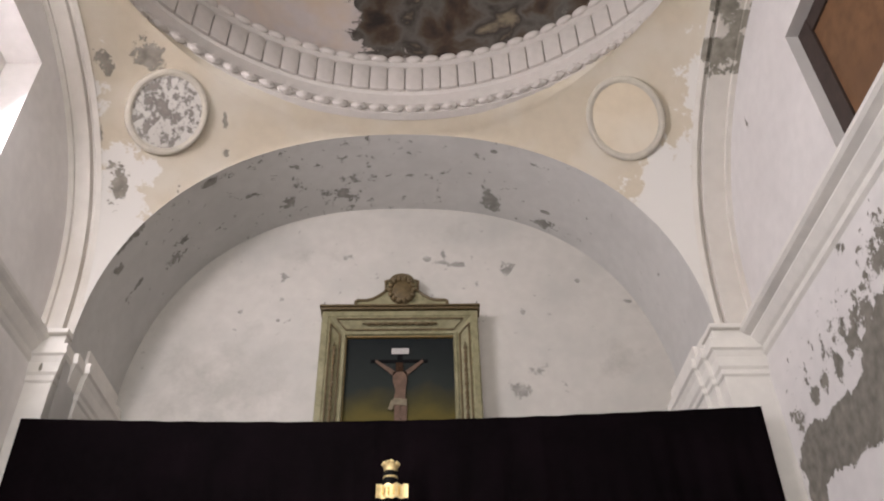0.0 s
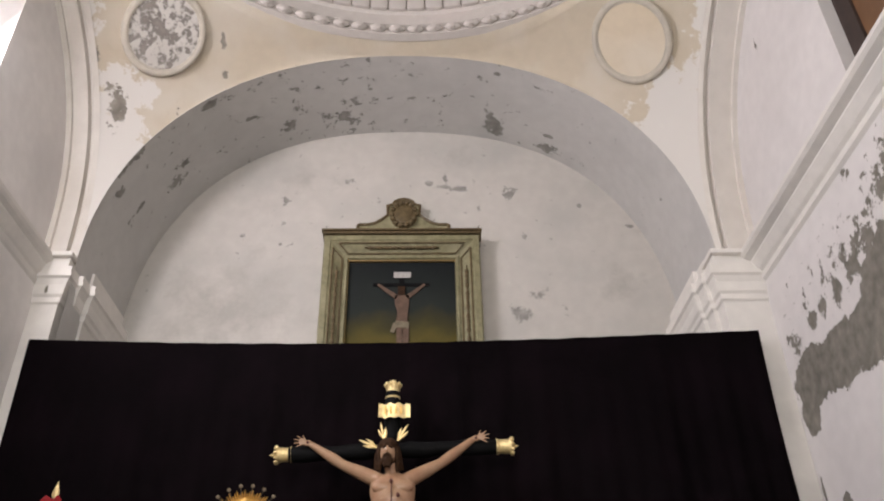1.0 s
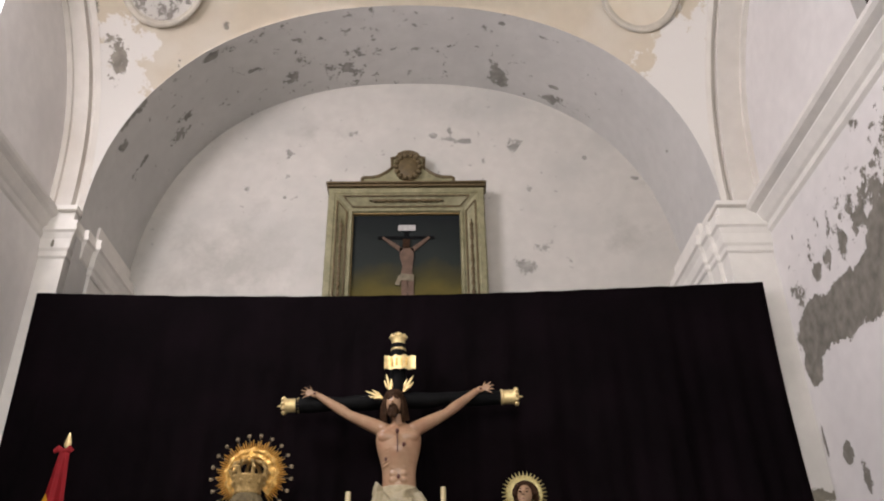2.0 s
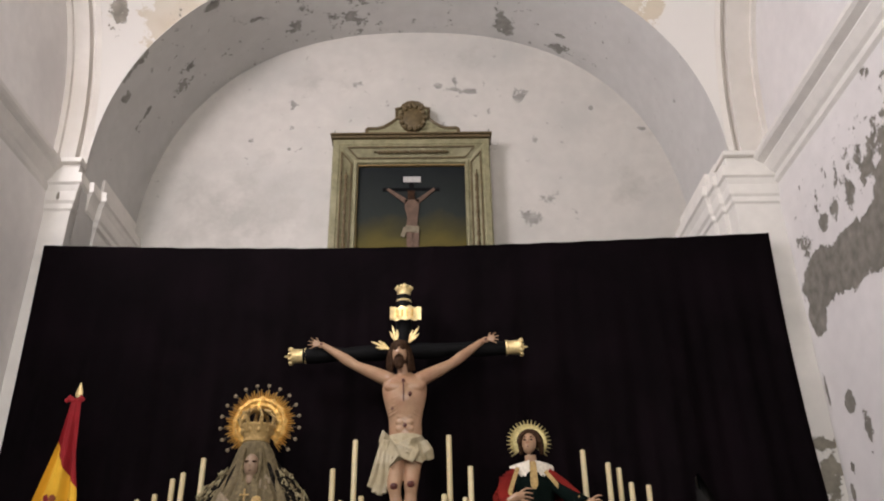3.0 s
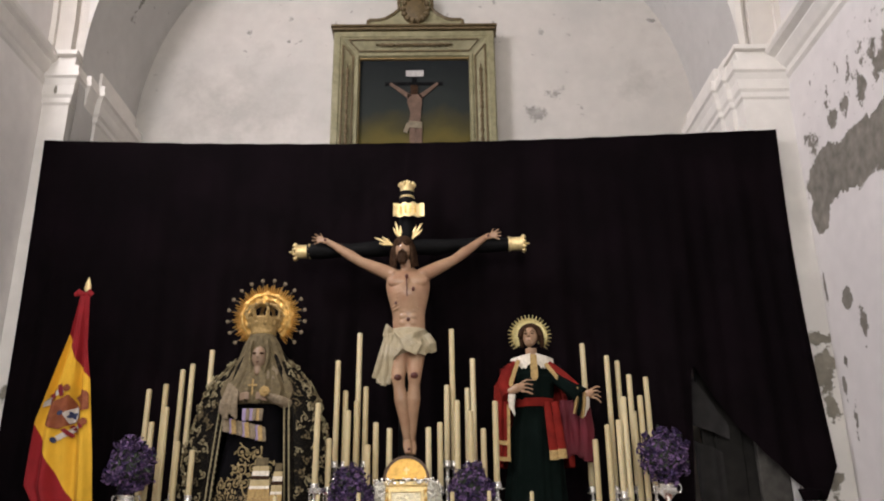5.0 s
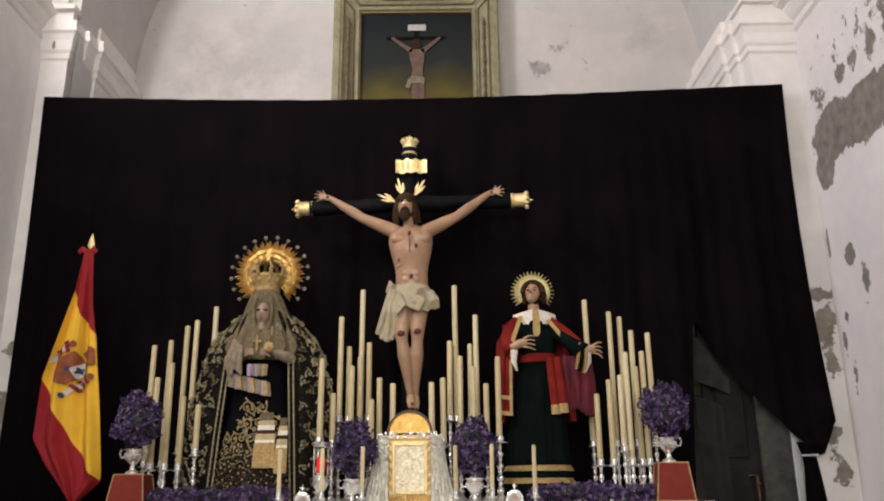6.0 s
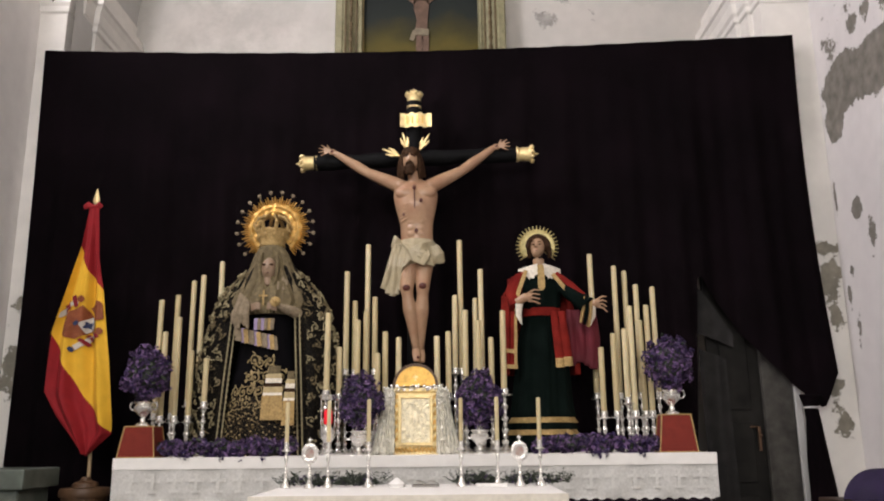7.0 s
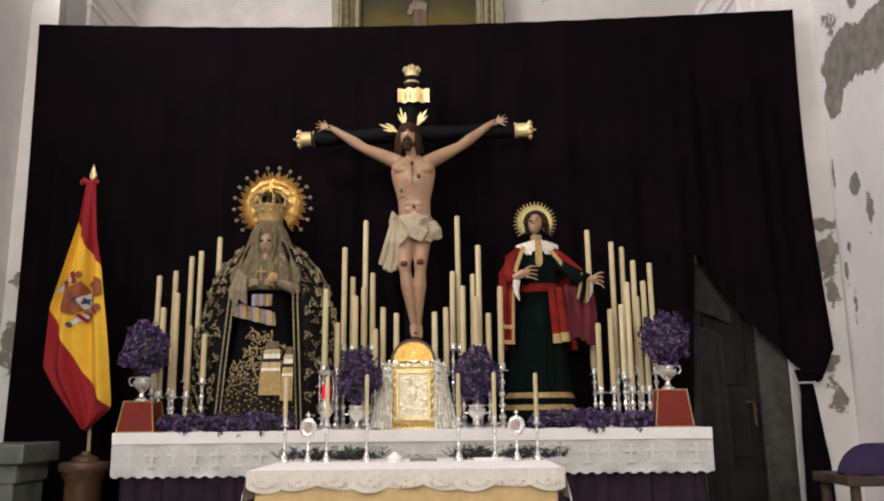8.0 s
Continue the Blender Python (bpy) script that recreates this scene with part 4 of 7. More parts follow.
def candle(at, length, r=0.0215, group="tall candles on the altar", label="tall cream wax candle, unlit, in a silver candlestick"):
    ob = thing("candle", at, label, "candle", group)
    lean = random.uniform(-0.006, 0.006)
    ob.rotation_euler = (random.uniform(-0.004, 0.004), lean, 0)
    bm = bmesh.new()
    lathe(bm, [(r, 0), (r, length * 0.5), (r * 0.985, length - 0.012), (r * 0.9, length - 0.003), (r * 0.55, length), (0.003, length - 0.003)], seg=14)
    part("wax", bm, WAX, ob, smooth=True)
    bm = bmesh.new()
    tube(bm, [(0, 0, length - 0.004), (0.001, 0, length + 0.008), (0.004, 0, length + 0.014)], 0.0018, 5)
    part("wick", bm, WICK, ob)
    return ob


ROW_WEST_BACK = [(-2.344, 2.668), (-2.208, 2.709), (-2.084, 2.825), (-2.012, 2.871), (-1.859, 2.983)]
ROW_WEST_FRONT = [(-2.191, 2.368), (-2.084, 2.48), (-1.978, 2.222), (-1.862, 2.16)]
ROW_MIDW_BACK = [(-0.821, 2.87), (-0.75, 2.628), (-0.654, 3.093), (-0.591, 2.659)]
ROW_MIDW_FRONT = [(-0.84, 2.235), (-0.705, 2.44), (-0.638, 2.51), (-0.548, 2.184), (-0.490, 2.349), (-0.388, 2.304)]
ROW_MIDE_BACK = [(0.048, 2.665), (0.1, 3.122), (0.211, 2.64), (0.261, 2.876)]
ROW_MIDE_FRONT = [(-0.092, 2.31), (-0.005, 2.344), (0.124, 2.51), (0.228, 2.429), (0.321, 2.296)]
ROW_EAST_BACK = [(1.168, 3.009), (1.353, 2.907), (1.434, 2.864), (1.52, 2.75), (1.657, 2.729)]
ROW_EAST_FRONT = [(1.397, 2.526), (1.524, 2.533), (1.472, 2.415), (1.345, 2.35), (1.259, 2.316), (1.159, 2.209)]
for row, y, stick in ((ROW_WEST_BACK, 6.5, 0.30), (ROW_WEST_FRONT, 6.2, 0.27), (ROW_MIDW_BACK, 6.42, 0.62), (ROW_MIDW_FRONT, 6.2, 0.42), (ROW_MIDE_BACK, 6.42, 0.62), (ROW_MIDE_FRONT, 6.2, 0.42), (ROW_EAST_BACK, 6.5, 0.42), (ROW_EAST_FRONT, 6.2, 0.27)):
    for i, (x, top) in enumerate(row):
        yy = y + 0.04 * ((i % 3) - 1)
        x, top = x * yy / y, EYE + (top - EYE) * yy / y
        if (i * 7 + int(y * 10)) % 4 == 3 and stick < 0.4:
            stick_h = stick + 0.1
        else:
            stick_h = stick
        candlestick("candlestick", (x, yy, AT), stick_h)
        candle((x, yy, AT + stick_h), top - AT - stick_h)
for x, top in ((-0.966 * 6.1 / 6.4, EYE + 0.98 * 6.1 / 6.4), (0.426 * 6.1 / 6.4, EYE + 0.983 * 6.1 / 6.4)):
    candlestick("candlestick", (x, 6.1, AT), 0.44, 0.07, "large turned silver candlestick with a wide drip pan")
    candle((x, 6.1, AT + 0.44), top - AT - 0.44)
for x, top in ((-0.987, 1.77), (-0.734, 1.774), (-0.492, 1.782), (0.064, 1.783), (0.282, 1.787), (0.537, 1.781)):
    candlestick("small_candlestick", (x, 5.0, TT), 0.235, 0.030, "slender silver candlestick on the front altar")
    candle((x, 5.0, TT + 0.235), top - TT - 0.235, 0.0125, "small candles on the front altar", "slim cream candle, unlit, on the front altar")

# ---------------------------------------------------------------- reliquaries
def reliquary(at):
    ob = thing("reliquary", at, "round silver reliquary on a stem, topped by a small cross", "reliquary", "reliquaries on the front altar")
    bm = bmesh.new()
    lathe(bm, [(0.035, 0), (0.035, 0.01), (0.02, 0.03), (0.008, 0.06), (0.014, 0.075), (0.008, 0.09), (0.007, 0.15)], seg=16)
    part("stem", bm, SILVER, ob, smooth=True)
    bm = bmesh.new()
    for k in range(20):
        a = 2 * math.pi * k / 20
        ball(bm, (0.050 * math.cos(a), 0, 0.205 + 0.055 * math.sin(a)), (0.011, 0.008, 0.011), 7, 5)
    rows = [[Vector((r * math.cos(2 * math.pi * k / 28), y, 0.205 + r * 1.1 * math.sin(2 * math.pi * k / 28))) for k in range(28)] for r, y in ((0.05, 0.006), (0.052, -0.006), (0.044, -0.01), (0.03, -0.006), (0.028, 0.0))]
    grid_faces(bm, rows, close_v=True)
    part("beaded_frame", bm, SILVER, ob, smooth=True)
    bm = bmesh.new()
    lathe(bm, [(0.03, -0.002), (0.03, 0.004)], seg=24)
    for v in bm.verts:
        v.co = Vector((v.co.x, v.co.z, 0.205 + v.co.y))
    part("relic_disc", bm, material("relic_cloth", (0.42, 0.36, 0.32), 0.6, second=(0.3, 0.06, 0.06), blotch=40, amount=0.45), ob, "reddish cream relic disc")
    bm = bmesh.new()
    box(bm, -0.004, 0.004, -0.003, 0.003, 0.262, 0.305, 0.001)
    box(bm, -0.015, -0.0041, -0.003, 0.003, 0.284, 0.292)
    box(bm, 0.0041, 0.015, -0.003, 0.003, 0.284, 0.292)
    part("top_cross", bm, SILVER, ob)
    return ob


rel = reliquary((-0.837, 4.95, TT))
rel.scale = (0.86, 0.86, 0.97)
copy_thing(rel, pose(0.41, 4.95, TT + 0.002))

# ---------------------------------------------------------------- tabernacle
tab = thing("tabernacle", (-0.252, 6.08, AT), "gilded tabernacle with a relief door and flaring chased silver skirts", "tabernacle")
bm = bmesh.new()
rows = []
for z, w, d in ((0.0, 0.165, 0.03), (0.02, 0.165, 0.03), (0.03, 0.15, 0.02), (0.44, 0.15, 0.02), (0.455, 0.16, 0.03), (0.48, 0.16, 0.03)):
    rows.append([Vector((x, y, z)) for x, y in ((-w, -d), (w, -d), (w, 0.25), (-w, 0.25))])
vs = grid_faces(bm, rows, close_v=True)
bm.faces.new(vs[-1])
part("gilt_body", bm, PALEGOLD, tab, "chased gilded body")
bm = bmesh.new()
box(bm, -0.105, 0.105, -0.036, -0.022, 0.085, 0.40, 0.004)
WORNGILT = material("worn_silver_gilt", (0.82, 0.74, 0.54), 0.36, 0.55, vary=0.25, scale=35, bump=0.8, bump_scale=60)
part("door", bm, WORNGILT, tab, "pale silver-gilt relief door")
bm = bmesh.new()
for x0, x1, z0, z1 in ((-0.127, -0.105, 0.063, 0.422), (0.105, 0.127, 0.063, 0.422), (-0.105, 0.105, 0.400, 0.422), (-0.105, 0.105, 0.063, 0.085)):
    box(bm, x0, x1, -0.05, -0.02, z0, z1, 0.005)
part("door_frame", bm, PALEGOLD, tab)
bm = bmesh.new()
random.seed(5)
for k in range(120):
    x, z = random.uniform(-0.09, 0.09), random.uniform(0.10, 0.385)
    ball(bm, (x, -0.036, z), (random.uniform(0.004, 0.012), 0.005, random.uniform(0.004, 0.014)), 7, 5)
ball(bm, (0, -0.036, 0.25), (0.026, 0.008, 0.06), 10, 8)
part("door_relief", bm, WORNGILT, tab, smooth=True)
bm = bmesh.new()
for k in range(34):
    x = -0.155 + 0.31 * k / 33
    ball(bm, (x, -0.034, 0.035 + 0.012 * math.sin(k * 2.2)), (0.008, 0.008, 0.012), 6, 5)
    if abs(x) > 0.125:
        for z in (0.1, 0.16, 0.22, 0.28, 0.34, 0.4):
            ball(bm, (x, -0.024, z + 0.01 * (k % 3)), (0.006, 0.006, 0.018), 6, 5)
tagged(part("relief_ornament", bm, CHASEDGOLD, tab, smooth=True), kind="stuff")
for s in (-1, 1):
    bm = bmesh.new()
    rows = []
    for j in range(15):
        v = j / 14
        z = 0.475 * (1 - v)
        out = 0.24 + 0.095 * v ** 1.3
        rows.append([Vector((s * (0.152 + (out - 0.152) * i / 24), -0.035 - 0.05 * v * (1 - i / 30) + 0.011 * math.sin(i * 1.55) + 0.09 * (i / 24) ** 2, z + 0.012 * (v > 0.99) * math.sin(i * 1.5))) for i in range(25)])
    grid_faces(bm, rows)
    part("silver_skirt", bm, CHASED, tab, "pleated chased silver skirt", smooth=True)
    bm = bmesh.new()
    random.seed(11)
    for k in range(70):
        v, u = random.random(), random.random()
        out = 0.24 + 0.095 * v ** 1.3
        ball(bm, (s * (0.155 + (out - 0.155) * u), -0.043 - 0.05 * v * (1 - u * 0.8) + 0.09 * u * u, 0.475 * (1 - v)), (0.009, 0.006, 0.013), 6, 4)
    tagged(part("silver_leafwork", bm, CHASED, tab, smooth=True), kind="stuff")
bm = bmesh.new()
for k in range(60):
    x = random.uniform(-0.24, 0.24)
    ball(bm, (x, -0.038 + random.uniform(-0.01, 0.01), 0.478 + random.uniform(-0.02, 0.02)), (random.uniform(0.005, 0.012), 0.008, random.uniform(0.006, 0.014)), 6, 4)
part("silver_crest", bm, SILVER, tab, smooth=True)


def half_disc(bm, r0, r1, y0, y1, z, squash=1.0, n=28):
    rows = []
    for k in range(n + 1):
        a = math.pi * k / n
        c, s = math.cos(a), math.sin(a) * squash
        rows.append([Vector((r0 * c, y0, z + r0 * s)), Vector((r1 * c, y0, z + r1 * s)), Vector((r1 * c, y1, z + r1 * s)), Vector((r0 * c, y1, z + r0 * s))])
    grid_faces(bm, rows, close_v=True)


bm = bmesh.new()
half_disc(bm, 0.002, 0.150, -0.02, 0.0, 0.495, 0.98)
part("gilt_lunette", bm, GOLD, tab, "gilded half-round top")
bm = bmesh.new()
half_disc(bm, 0.148, 0.168, -0.03, 0.04, 0.495, 0.98)
part("lunette_rim", bm, BROWNWOOD, tab, "brown rim")
bm = bmesh.new()
box(bm, -0.006, 0.006, -0.028, -0.02, 0.53, 0.575)
box(bm, -0.02, -0.0061, -0.028, -0.02, 0.553, 0.563)
box(bm, 0.0061, 0.02, -0.028, -0.02, 0.553, 0.563)
part("lunette_relief", bm, PALEGOLD, tab, smooth=True)

# ---------------------------------------------------------------- flowers and urns
def petals(bm, centre, radii, count, size, mats=3, seed=1, lower=-1.0):
    """Many small cupped petals over and inside an uneven round clump."""
    rnd = random.Random(seed)
    c = Vector(centre)
    for _ in range(count):
        d = Vector((rnd.gauss(0, 1), rnd.gauss(0, 1), rnd.gauss(0, 1))).normalized()
        if d.z < lower:
            continue
        bumpy = 0.82 + 0.22 * noise.noise(d * 2.3 + c * 3) + rnd.uniform(-0.12, 0.12)
        p = c + Vector((d.x * radii[0], d.y * radii[1], d.z * radii[2])) * bumpy * rnd.choice((1, 1, 1, 0.8, 1.06))
        n = (d + Vector((rnd.uniform(-0.9, 0.9), rnd.uniform(-0.9, 0.9), rnd.uniform(-0.9, 0.9)))).normalized()
        s = n.orthogonal().normalized()
        s.rotate(Matrix.Rotation(rnd.uniform(0, 6.28), 3, n))
        t = n.cross(s)
        k = size * rnd.uniform(0.6, 1.3)
        mi = rnd.choice((0, 0, 0, 1, 1, 2)) if mats == 3 else 0
        a = [bm.verts.new(q) for q in (p - s * k, p - t * k * 0.55 + n * k * 0.25, p + s * k, p + t * k * 0.55 + n * k * 0.25)]
        m = bm.verts.new(p - n * k * 0.1)
        for i in range(4):
            bm.faces.new((a[i], a[(i + 1) % 4], m)).material_index = mi


def urn(at, size=1.0):
    ob = thing("urn", at, "small silver two-handled urn holding purple flowers", "urn", "silver urns on the altar")
    bm = bmesh.new()
    lathe(bm, [(0.05 * size, 0), (0.05 * size, 0.012 * size), (0.022 * size, 0.03 * size), (0.016 * size, 0.06 * size), (0.04 * size, 0.085 * size), (0.068 * size, 0.115 * size), (0.07 * size, 0.145 * size), (0.055 * size, 0.16 * size), (0.075 * size, 0.18 * size), (0.06 * size, 0.18 * size), (0.04 * size, 0.15 * size)], seg=20)
    part("bowl", bm, SILVER, ob, smooth=True)
    for s in (-1, 1):
        bm = bmesh.new()
        tube(bm, [(s * 0.062 * size, 0, 0.12 * size), (s * 0.09 * size, 0, 0.118 * size), (s * 0.104 * size, 0, 0.145 * size), (s * 0.095 * size, 0, 0.178 * size), (s * 0.082 * size, 0, 0.17 * size)], 0.007 * size, 7)
        part("handle", bm, SILVER, ob, smooth=True)
    return ob


def bouquet(at, r, seed):
    bm = bmesh.new()
    petals(bm, (0, 0, 0), r, 1500, 0.021, 3, seed)
    rnd = random.Random(seed)
    for k in range(34):
        d = Vector((rnd.gauss(0, 1), rnd.gauss(0, 1), rnd.gauss(0, 1))).normalized()
        petals(bm, [d[i] * r[i] * rnd.uniform(0.9, 1.08) for i in range(3)], (0.032, 0.032, 0.032), 16, 0.017, 3 if k % 3 else 1, seed * 100 + k)
    ball(bm, (0, 0, 0), [q * 0.72 for q in r], 12, 8, mi=2)
    ob = link_mesh("flower_bouquet", bm, [PURPLE, MAUVE, LEAF])
    ob.location = at
    return tagged(ob, "round bouquet of purple statice in a silver urn", "flowers", "purple bouquets on the altar")


for x, y, zb, zc, r, seed in ((-0.657, 5.95, AT, 1.81, (0.155, 0.15, 0.195), 1), (0.212, 5.95, AT, 1.82, (0.155, 0.15, 0.2), 2), (-2.205, 5.9, 1.652, 2.02, (0.17, 0.16, 0.195), 3), (1.588, 5.9, 1.695, 2.055, (0.165, 0.16, 0.2), 4)):
    u = urn((x, y, zb), 0.95)
    bouquet((x + 0.01 * (seed % 2), y, zc), r, seed)

for x, z1, turn in ((-2.18, 1.652, 1), (1.588, 1.695, -6)):
    h = z1 - AT
    plinth = thing("plinth", (x, 5.86, AT), "red lacquered tapering plinth edged in gold", "plinth", "red plinths on the altar")
    plinth.rotation_euler = (0, 0, radians(turn))
    bm = bmesh.new()
    rows = [[Vector((sx * w, sy * w, z)) for sx, sy in ((-1, -1), (1, -1), (1, 1), (-1, 1))] for w, z in ((0.128, 0.0), (0.098, h - 0.004))]
    vs = grid_faces(bm, rows, close_v=True)
    bm.faces.new(vs[0]), bm.faces.new(vs[-1])
    part("body", bm, REDLEATHER, plinth)
    bm = bmesh.new()
    for (sx, sy), (tx, ty) in (((-1, -1), (1, -1)), ((1, -1), (1, 1)), ((1, 1), (-1, 1)), ((-1, 1), (-1, -1))):
        tube(bm, [(sx * 0.129, sy * 0.129, 0.006), (tx * 0.129, ty * 0.129, 0.006)], 0.005, 6)
        tube(bm, [(sx * 0.0985, sy * 0.0985, h - 0.006), (tx * 0.0985, ty * 0.0985, h - 0.006)], 0.005, 6)
        tube(bm, [(sx * 0.129, sy * 0.129, 0.004), (sx * 0.0985, sy * 0.0985, h - 0.004)], 0.005, 6)
    part("gilt_edging", bm, BRAID, plinth, "gilded edging")

for name, x0, x1, seed in (("flower_garland", -2.0, -1.13, 21), ("flower_garland", 0.62, 1.5, 22)):
    bm = bmesh.new()
    rnd = random.Random(seed)
    for k in range(15):
        u = (k + rnd.uniform(-0.2, 0.2)) / 14
        petals(bm, (x0 + (x1 - x0) * u, 5.83 + rnd.uniform(-0.03, 0.03), AT + 0.055 + rnd.uniform(-0.012, 0.025)), (0.07, 0.07, 0.045 + 0.03 * rnd.random()), 130, 0.021, 3, seed * 40 + k)
    for k in range(6):
        x = x0 + 0.15 + (x1 - x0 - 0.3) * rnd.random()
        petals(bm, (x, 5.70, AT - 0.005), (0.03, 0.02, 0.03), 40, 0.016, 1, seed * 90 + k)
    tagged(link_mesh(name, bm, [PURPLE, MAUVE, LEAF]), "low garland of purple statice along the altar cloth", "flowers", kind="stuff")

for x0, x1, seed in ((-1.02, -0.66, 31), (-0.70, -0.42, 34), (0.02, 0.30, 32), (0.3, 0.72, 33)):
    bm = bmesh.new()
    rnd = random.Random(seed)
    for k in range(70):
        x = rnd.uniform(x0, x1)
        a = rnd.uniform(0, 6.28)
        base = Vector((x, 5.10 + rnd.uniform(-0.03, 0.03), TT + 0.002))
        tip = base + Vector((0.09 * math.cos(a), 0.05 * math.sin(a), rnd.uniform(0.02, 0.085)))
        for j in range(8):
            p = base.lerp(tip, (j + 1) / 8)
            for s in (-1, 1):
                q = p + Vector((rnd.uniform(-0.02, 0.02), rnd.uniform(-0.02, 0.02), rnd.uniform(0.002, 0.018)))
                w = Vector((rnd.uniform(-0.004, 0.004), 0.003, 0.004))
                bm.faces.new([bm.verts.new(v) for v in (p, p + w, q + w * 0.4, q)])
    petals(bm, ((x0 + x1) / 2, 5.10, TT + 0.035), ((x1 - x0) / 2, 0.05, 0.035), 160, 0.014, 3, seed)
    tagged(link_mesh("greenery_sprig", bm, [LEAF, PURPLE, LEAF]), "low sprig of dark greenery on the front altar", "greenery", "sprigs on the front altar", kind="stuff")

# sanctuary lamp with red glass
lamp = thing("sanctuary_lamp", (-0.885, 5.98, AT), "silver sanctuary lamp with a glowing red glass", "lamp")
bm = bmesh.new()
lathe(bm, [(0.06, 0), (0.06, 0.012), (0.03, 0.04), (0.025, 0.09), (0.05, 0.12), (0.062, 0.15), (0.055, 0.2)], seg=18)
part("foot", bm, SILVER, lamp, smooth=True)
bm = bmesh.new()
lathe(bm, [(0.026, 0.22), (0.032, 0.24), (0.031, 0.31), (0.026, 0.325)], seg=18)
part("red_glass", bm, REDGLASS, lamp, "glowing red glass", smooth=True)
bm = bmesh.new()
lathe(bm, [(0.055, 0.395), (0.066, 0.41), (0.07, 0.43), (0.058, 0.43), (0.05, 0.40)], seg=18)
for k in range(4):
    a = 2 * math.pi * k / 4 + 0.5
    tube(bm, [(0.052 * math.cos(a), 0.052 * math.sin(a), 0.19), (0.055 * math.cos(a), 0.055 * math.sin(a), 0.40)], 0.004, 6)
part("cage", bm, SILVER, lamp, smooth=True)
# ---------------------------------------------------------------- the cross
CRY = 6.62
cross = thing("cross", (-0.27, CRY, AT), "round black wooden cross with gilded finials and title plate", "cross")
ox, oz = -0.27, AT


def rel(x, y, z):
    return Vector((x - ox, y - CRY, z - oz))


def wobble(a, b, n, amp, seed):
    rnd = random.Random(seed)
    return [Vector(a).lerp(Vector(b), i / n) + Vector((rnd.uniform(-amp, amp), rnd.uniform(-amp, amp), rnd.uniform(-amp, amp))) for i in range(n + 1)]


bm = bmesh.new()
tube(bm, wobble(rel(-0.27, CRY, AT), rel(-0.283, CRY, 4.42), 14, 0.004, 3), [0.068 + 0.005 * math.sin(i * 2.1) for i in range(15)], 14)
part("upright", bm, CROSSWOOD, cross, smooth=True)
bm = bmesh.new()
tube(bm, wobble(rel(-1.14, CRY, 3.87), rel(0.62, CRY, 3.925), 14, 0.005, 4), [0.064 + 0.007 * math.sin(i * 1.7) for i in range(15)], 14)
part("crossbeam", bm, CROSSWOOD, cross, smooth=True)


def finial(at, direction):
    """A gilt cap with a fluted drum, a scalloped crown and a pin."""
    bm = bmesh.new()
    lathe(bm, [(0.085, 0.0), (0.09, 0.01), (0.085, 0.025), (0.078, 0.03), (0.08, 0.125), (0.088, 0.135), (0.09, 0.15), (0.07, 0.165), (0.03, 0.175), (0.012, 0.19), (0.016, 0.205), (0.004, 0.225)], seg=24)
    for k in range(10):
        a = 2 * math.pi * k / 10
        ball(bm, (0.088 * math.cos(a), 0.088 * math.sin(a), 0.158), (0.02, 0.02, 0.022), 8, 5)
    ob = part("finial", bm, PALEGOLD, cross, "gilded finial", smooth=True)
    ob.location = at
    ob.scale = (0.76, 0.76, 0.86)
    ob.rotation_euler = Vector(direction).to_track_quat("Z", "Y").to_euler()
    return ob


finial(rel(-0.282, CRY, 4.355), (0, 0, 1))
finial(rel(-1.112, CRY, 3.871), (-1, 0, -0.03))
finial(rel(0.60, CRY, 3.924), (1, 0, 0.03))
bm = bmesh.new()
rows = []
for i in range(25):
    u = i / 24
    x = -0.135 + 0.27 * u
    wave = 0.006 * math.sin(u * 22)
    rows.append([Vector((x, -0.108 + 0.010 * math.sin(u * 9), -0.062 + wave)), Vector((x, -0.108 + 0.010 * math.sin(u * 9), 0.062 + wave * (1.5 if 0.1 < u < 0.9 else -1))), Vector((x, -0.094 + 0.010 * math.sin(u * 9), 0.062 + wave)), Vector((x, -0.094 + 0.010 * math.sin(u * 9), -0.062 + wave))])
vs = grid_faces(bm, rows, close_v=True)
bm.faces.new(vs[0]), bm.faces.new(vs[-1])
plate = part("title_plate", bm, PALEGOLD, cross, "gilded scroll-edged title plate", smooth=True)
plate.location = rel(-0.262, CRY, 4.215)
bm = bmesh.new()
for i in range(4):
    box(bm, -0.085 + 0.045 * i, -0.068 + 0.045 * i, -0.121, -0.112, -0.035, 0.035, 0.002)
part("plate_bar", bm, CHASEDGOLD, plate)

# ---------------------------------------------------------------- crucified figure: one carved piece
BY = 6.48
bm = bmesh.new()
TORSO = [(3.66, 0.05, 0.05, 0.0), (3.635, 0.10, 0.06, -0.01), (3.60, 0.16, 0.075, -0.02), (3.52, 0.183, 0.095, -0.035), (3.42, 0.172, 0.105, -0.042), (3.33, 0.150, 0.095, -0.034), (3.25, 0.134, 0.085, -0.024), (3.15, 0.133, 0.086, -0.02), (3.05, 0.136, 0.09, -0.02), (2.95, 0.12, 0.085, -0.02)]
sections = []
for k in range(len(TORSO) - 1):
    p0, p1, p2, p3 = TORSO[max(k - 1, 0)], TORSO[k], TORSO[k + 1], TORSO[min(k + 2, len(TORSO) - 1)]
    for j in range(5):
        t = j / 5
        z, rx, ry, dy = [0.5 * (2 * b + (c - a) * t + (2 * a - 5 * b + 4 * c - d) * t * t + (3 * b - a - 3 * c + d) * t ** 3) for a, b, c, d in zip(p0, p1, p2, p3)]
        sections.append((z, -0.262 + 0.012 * max(0.0, 3.5 - z) / 0.5, BY + dy, rx, ry))
ellipse_loft(bm, sections, 36)
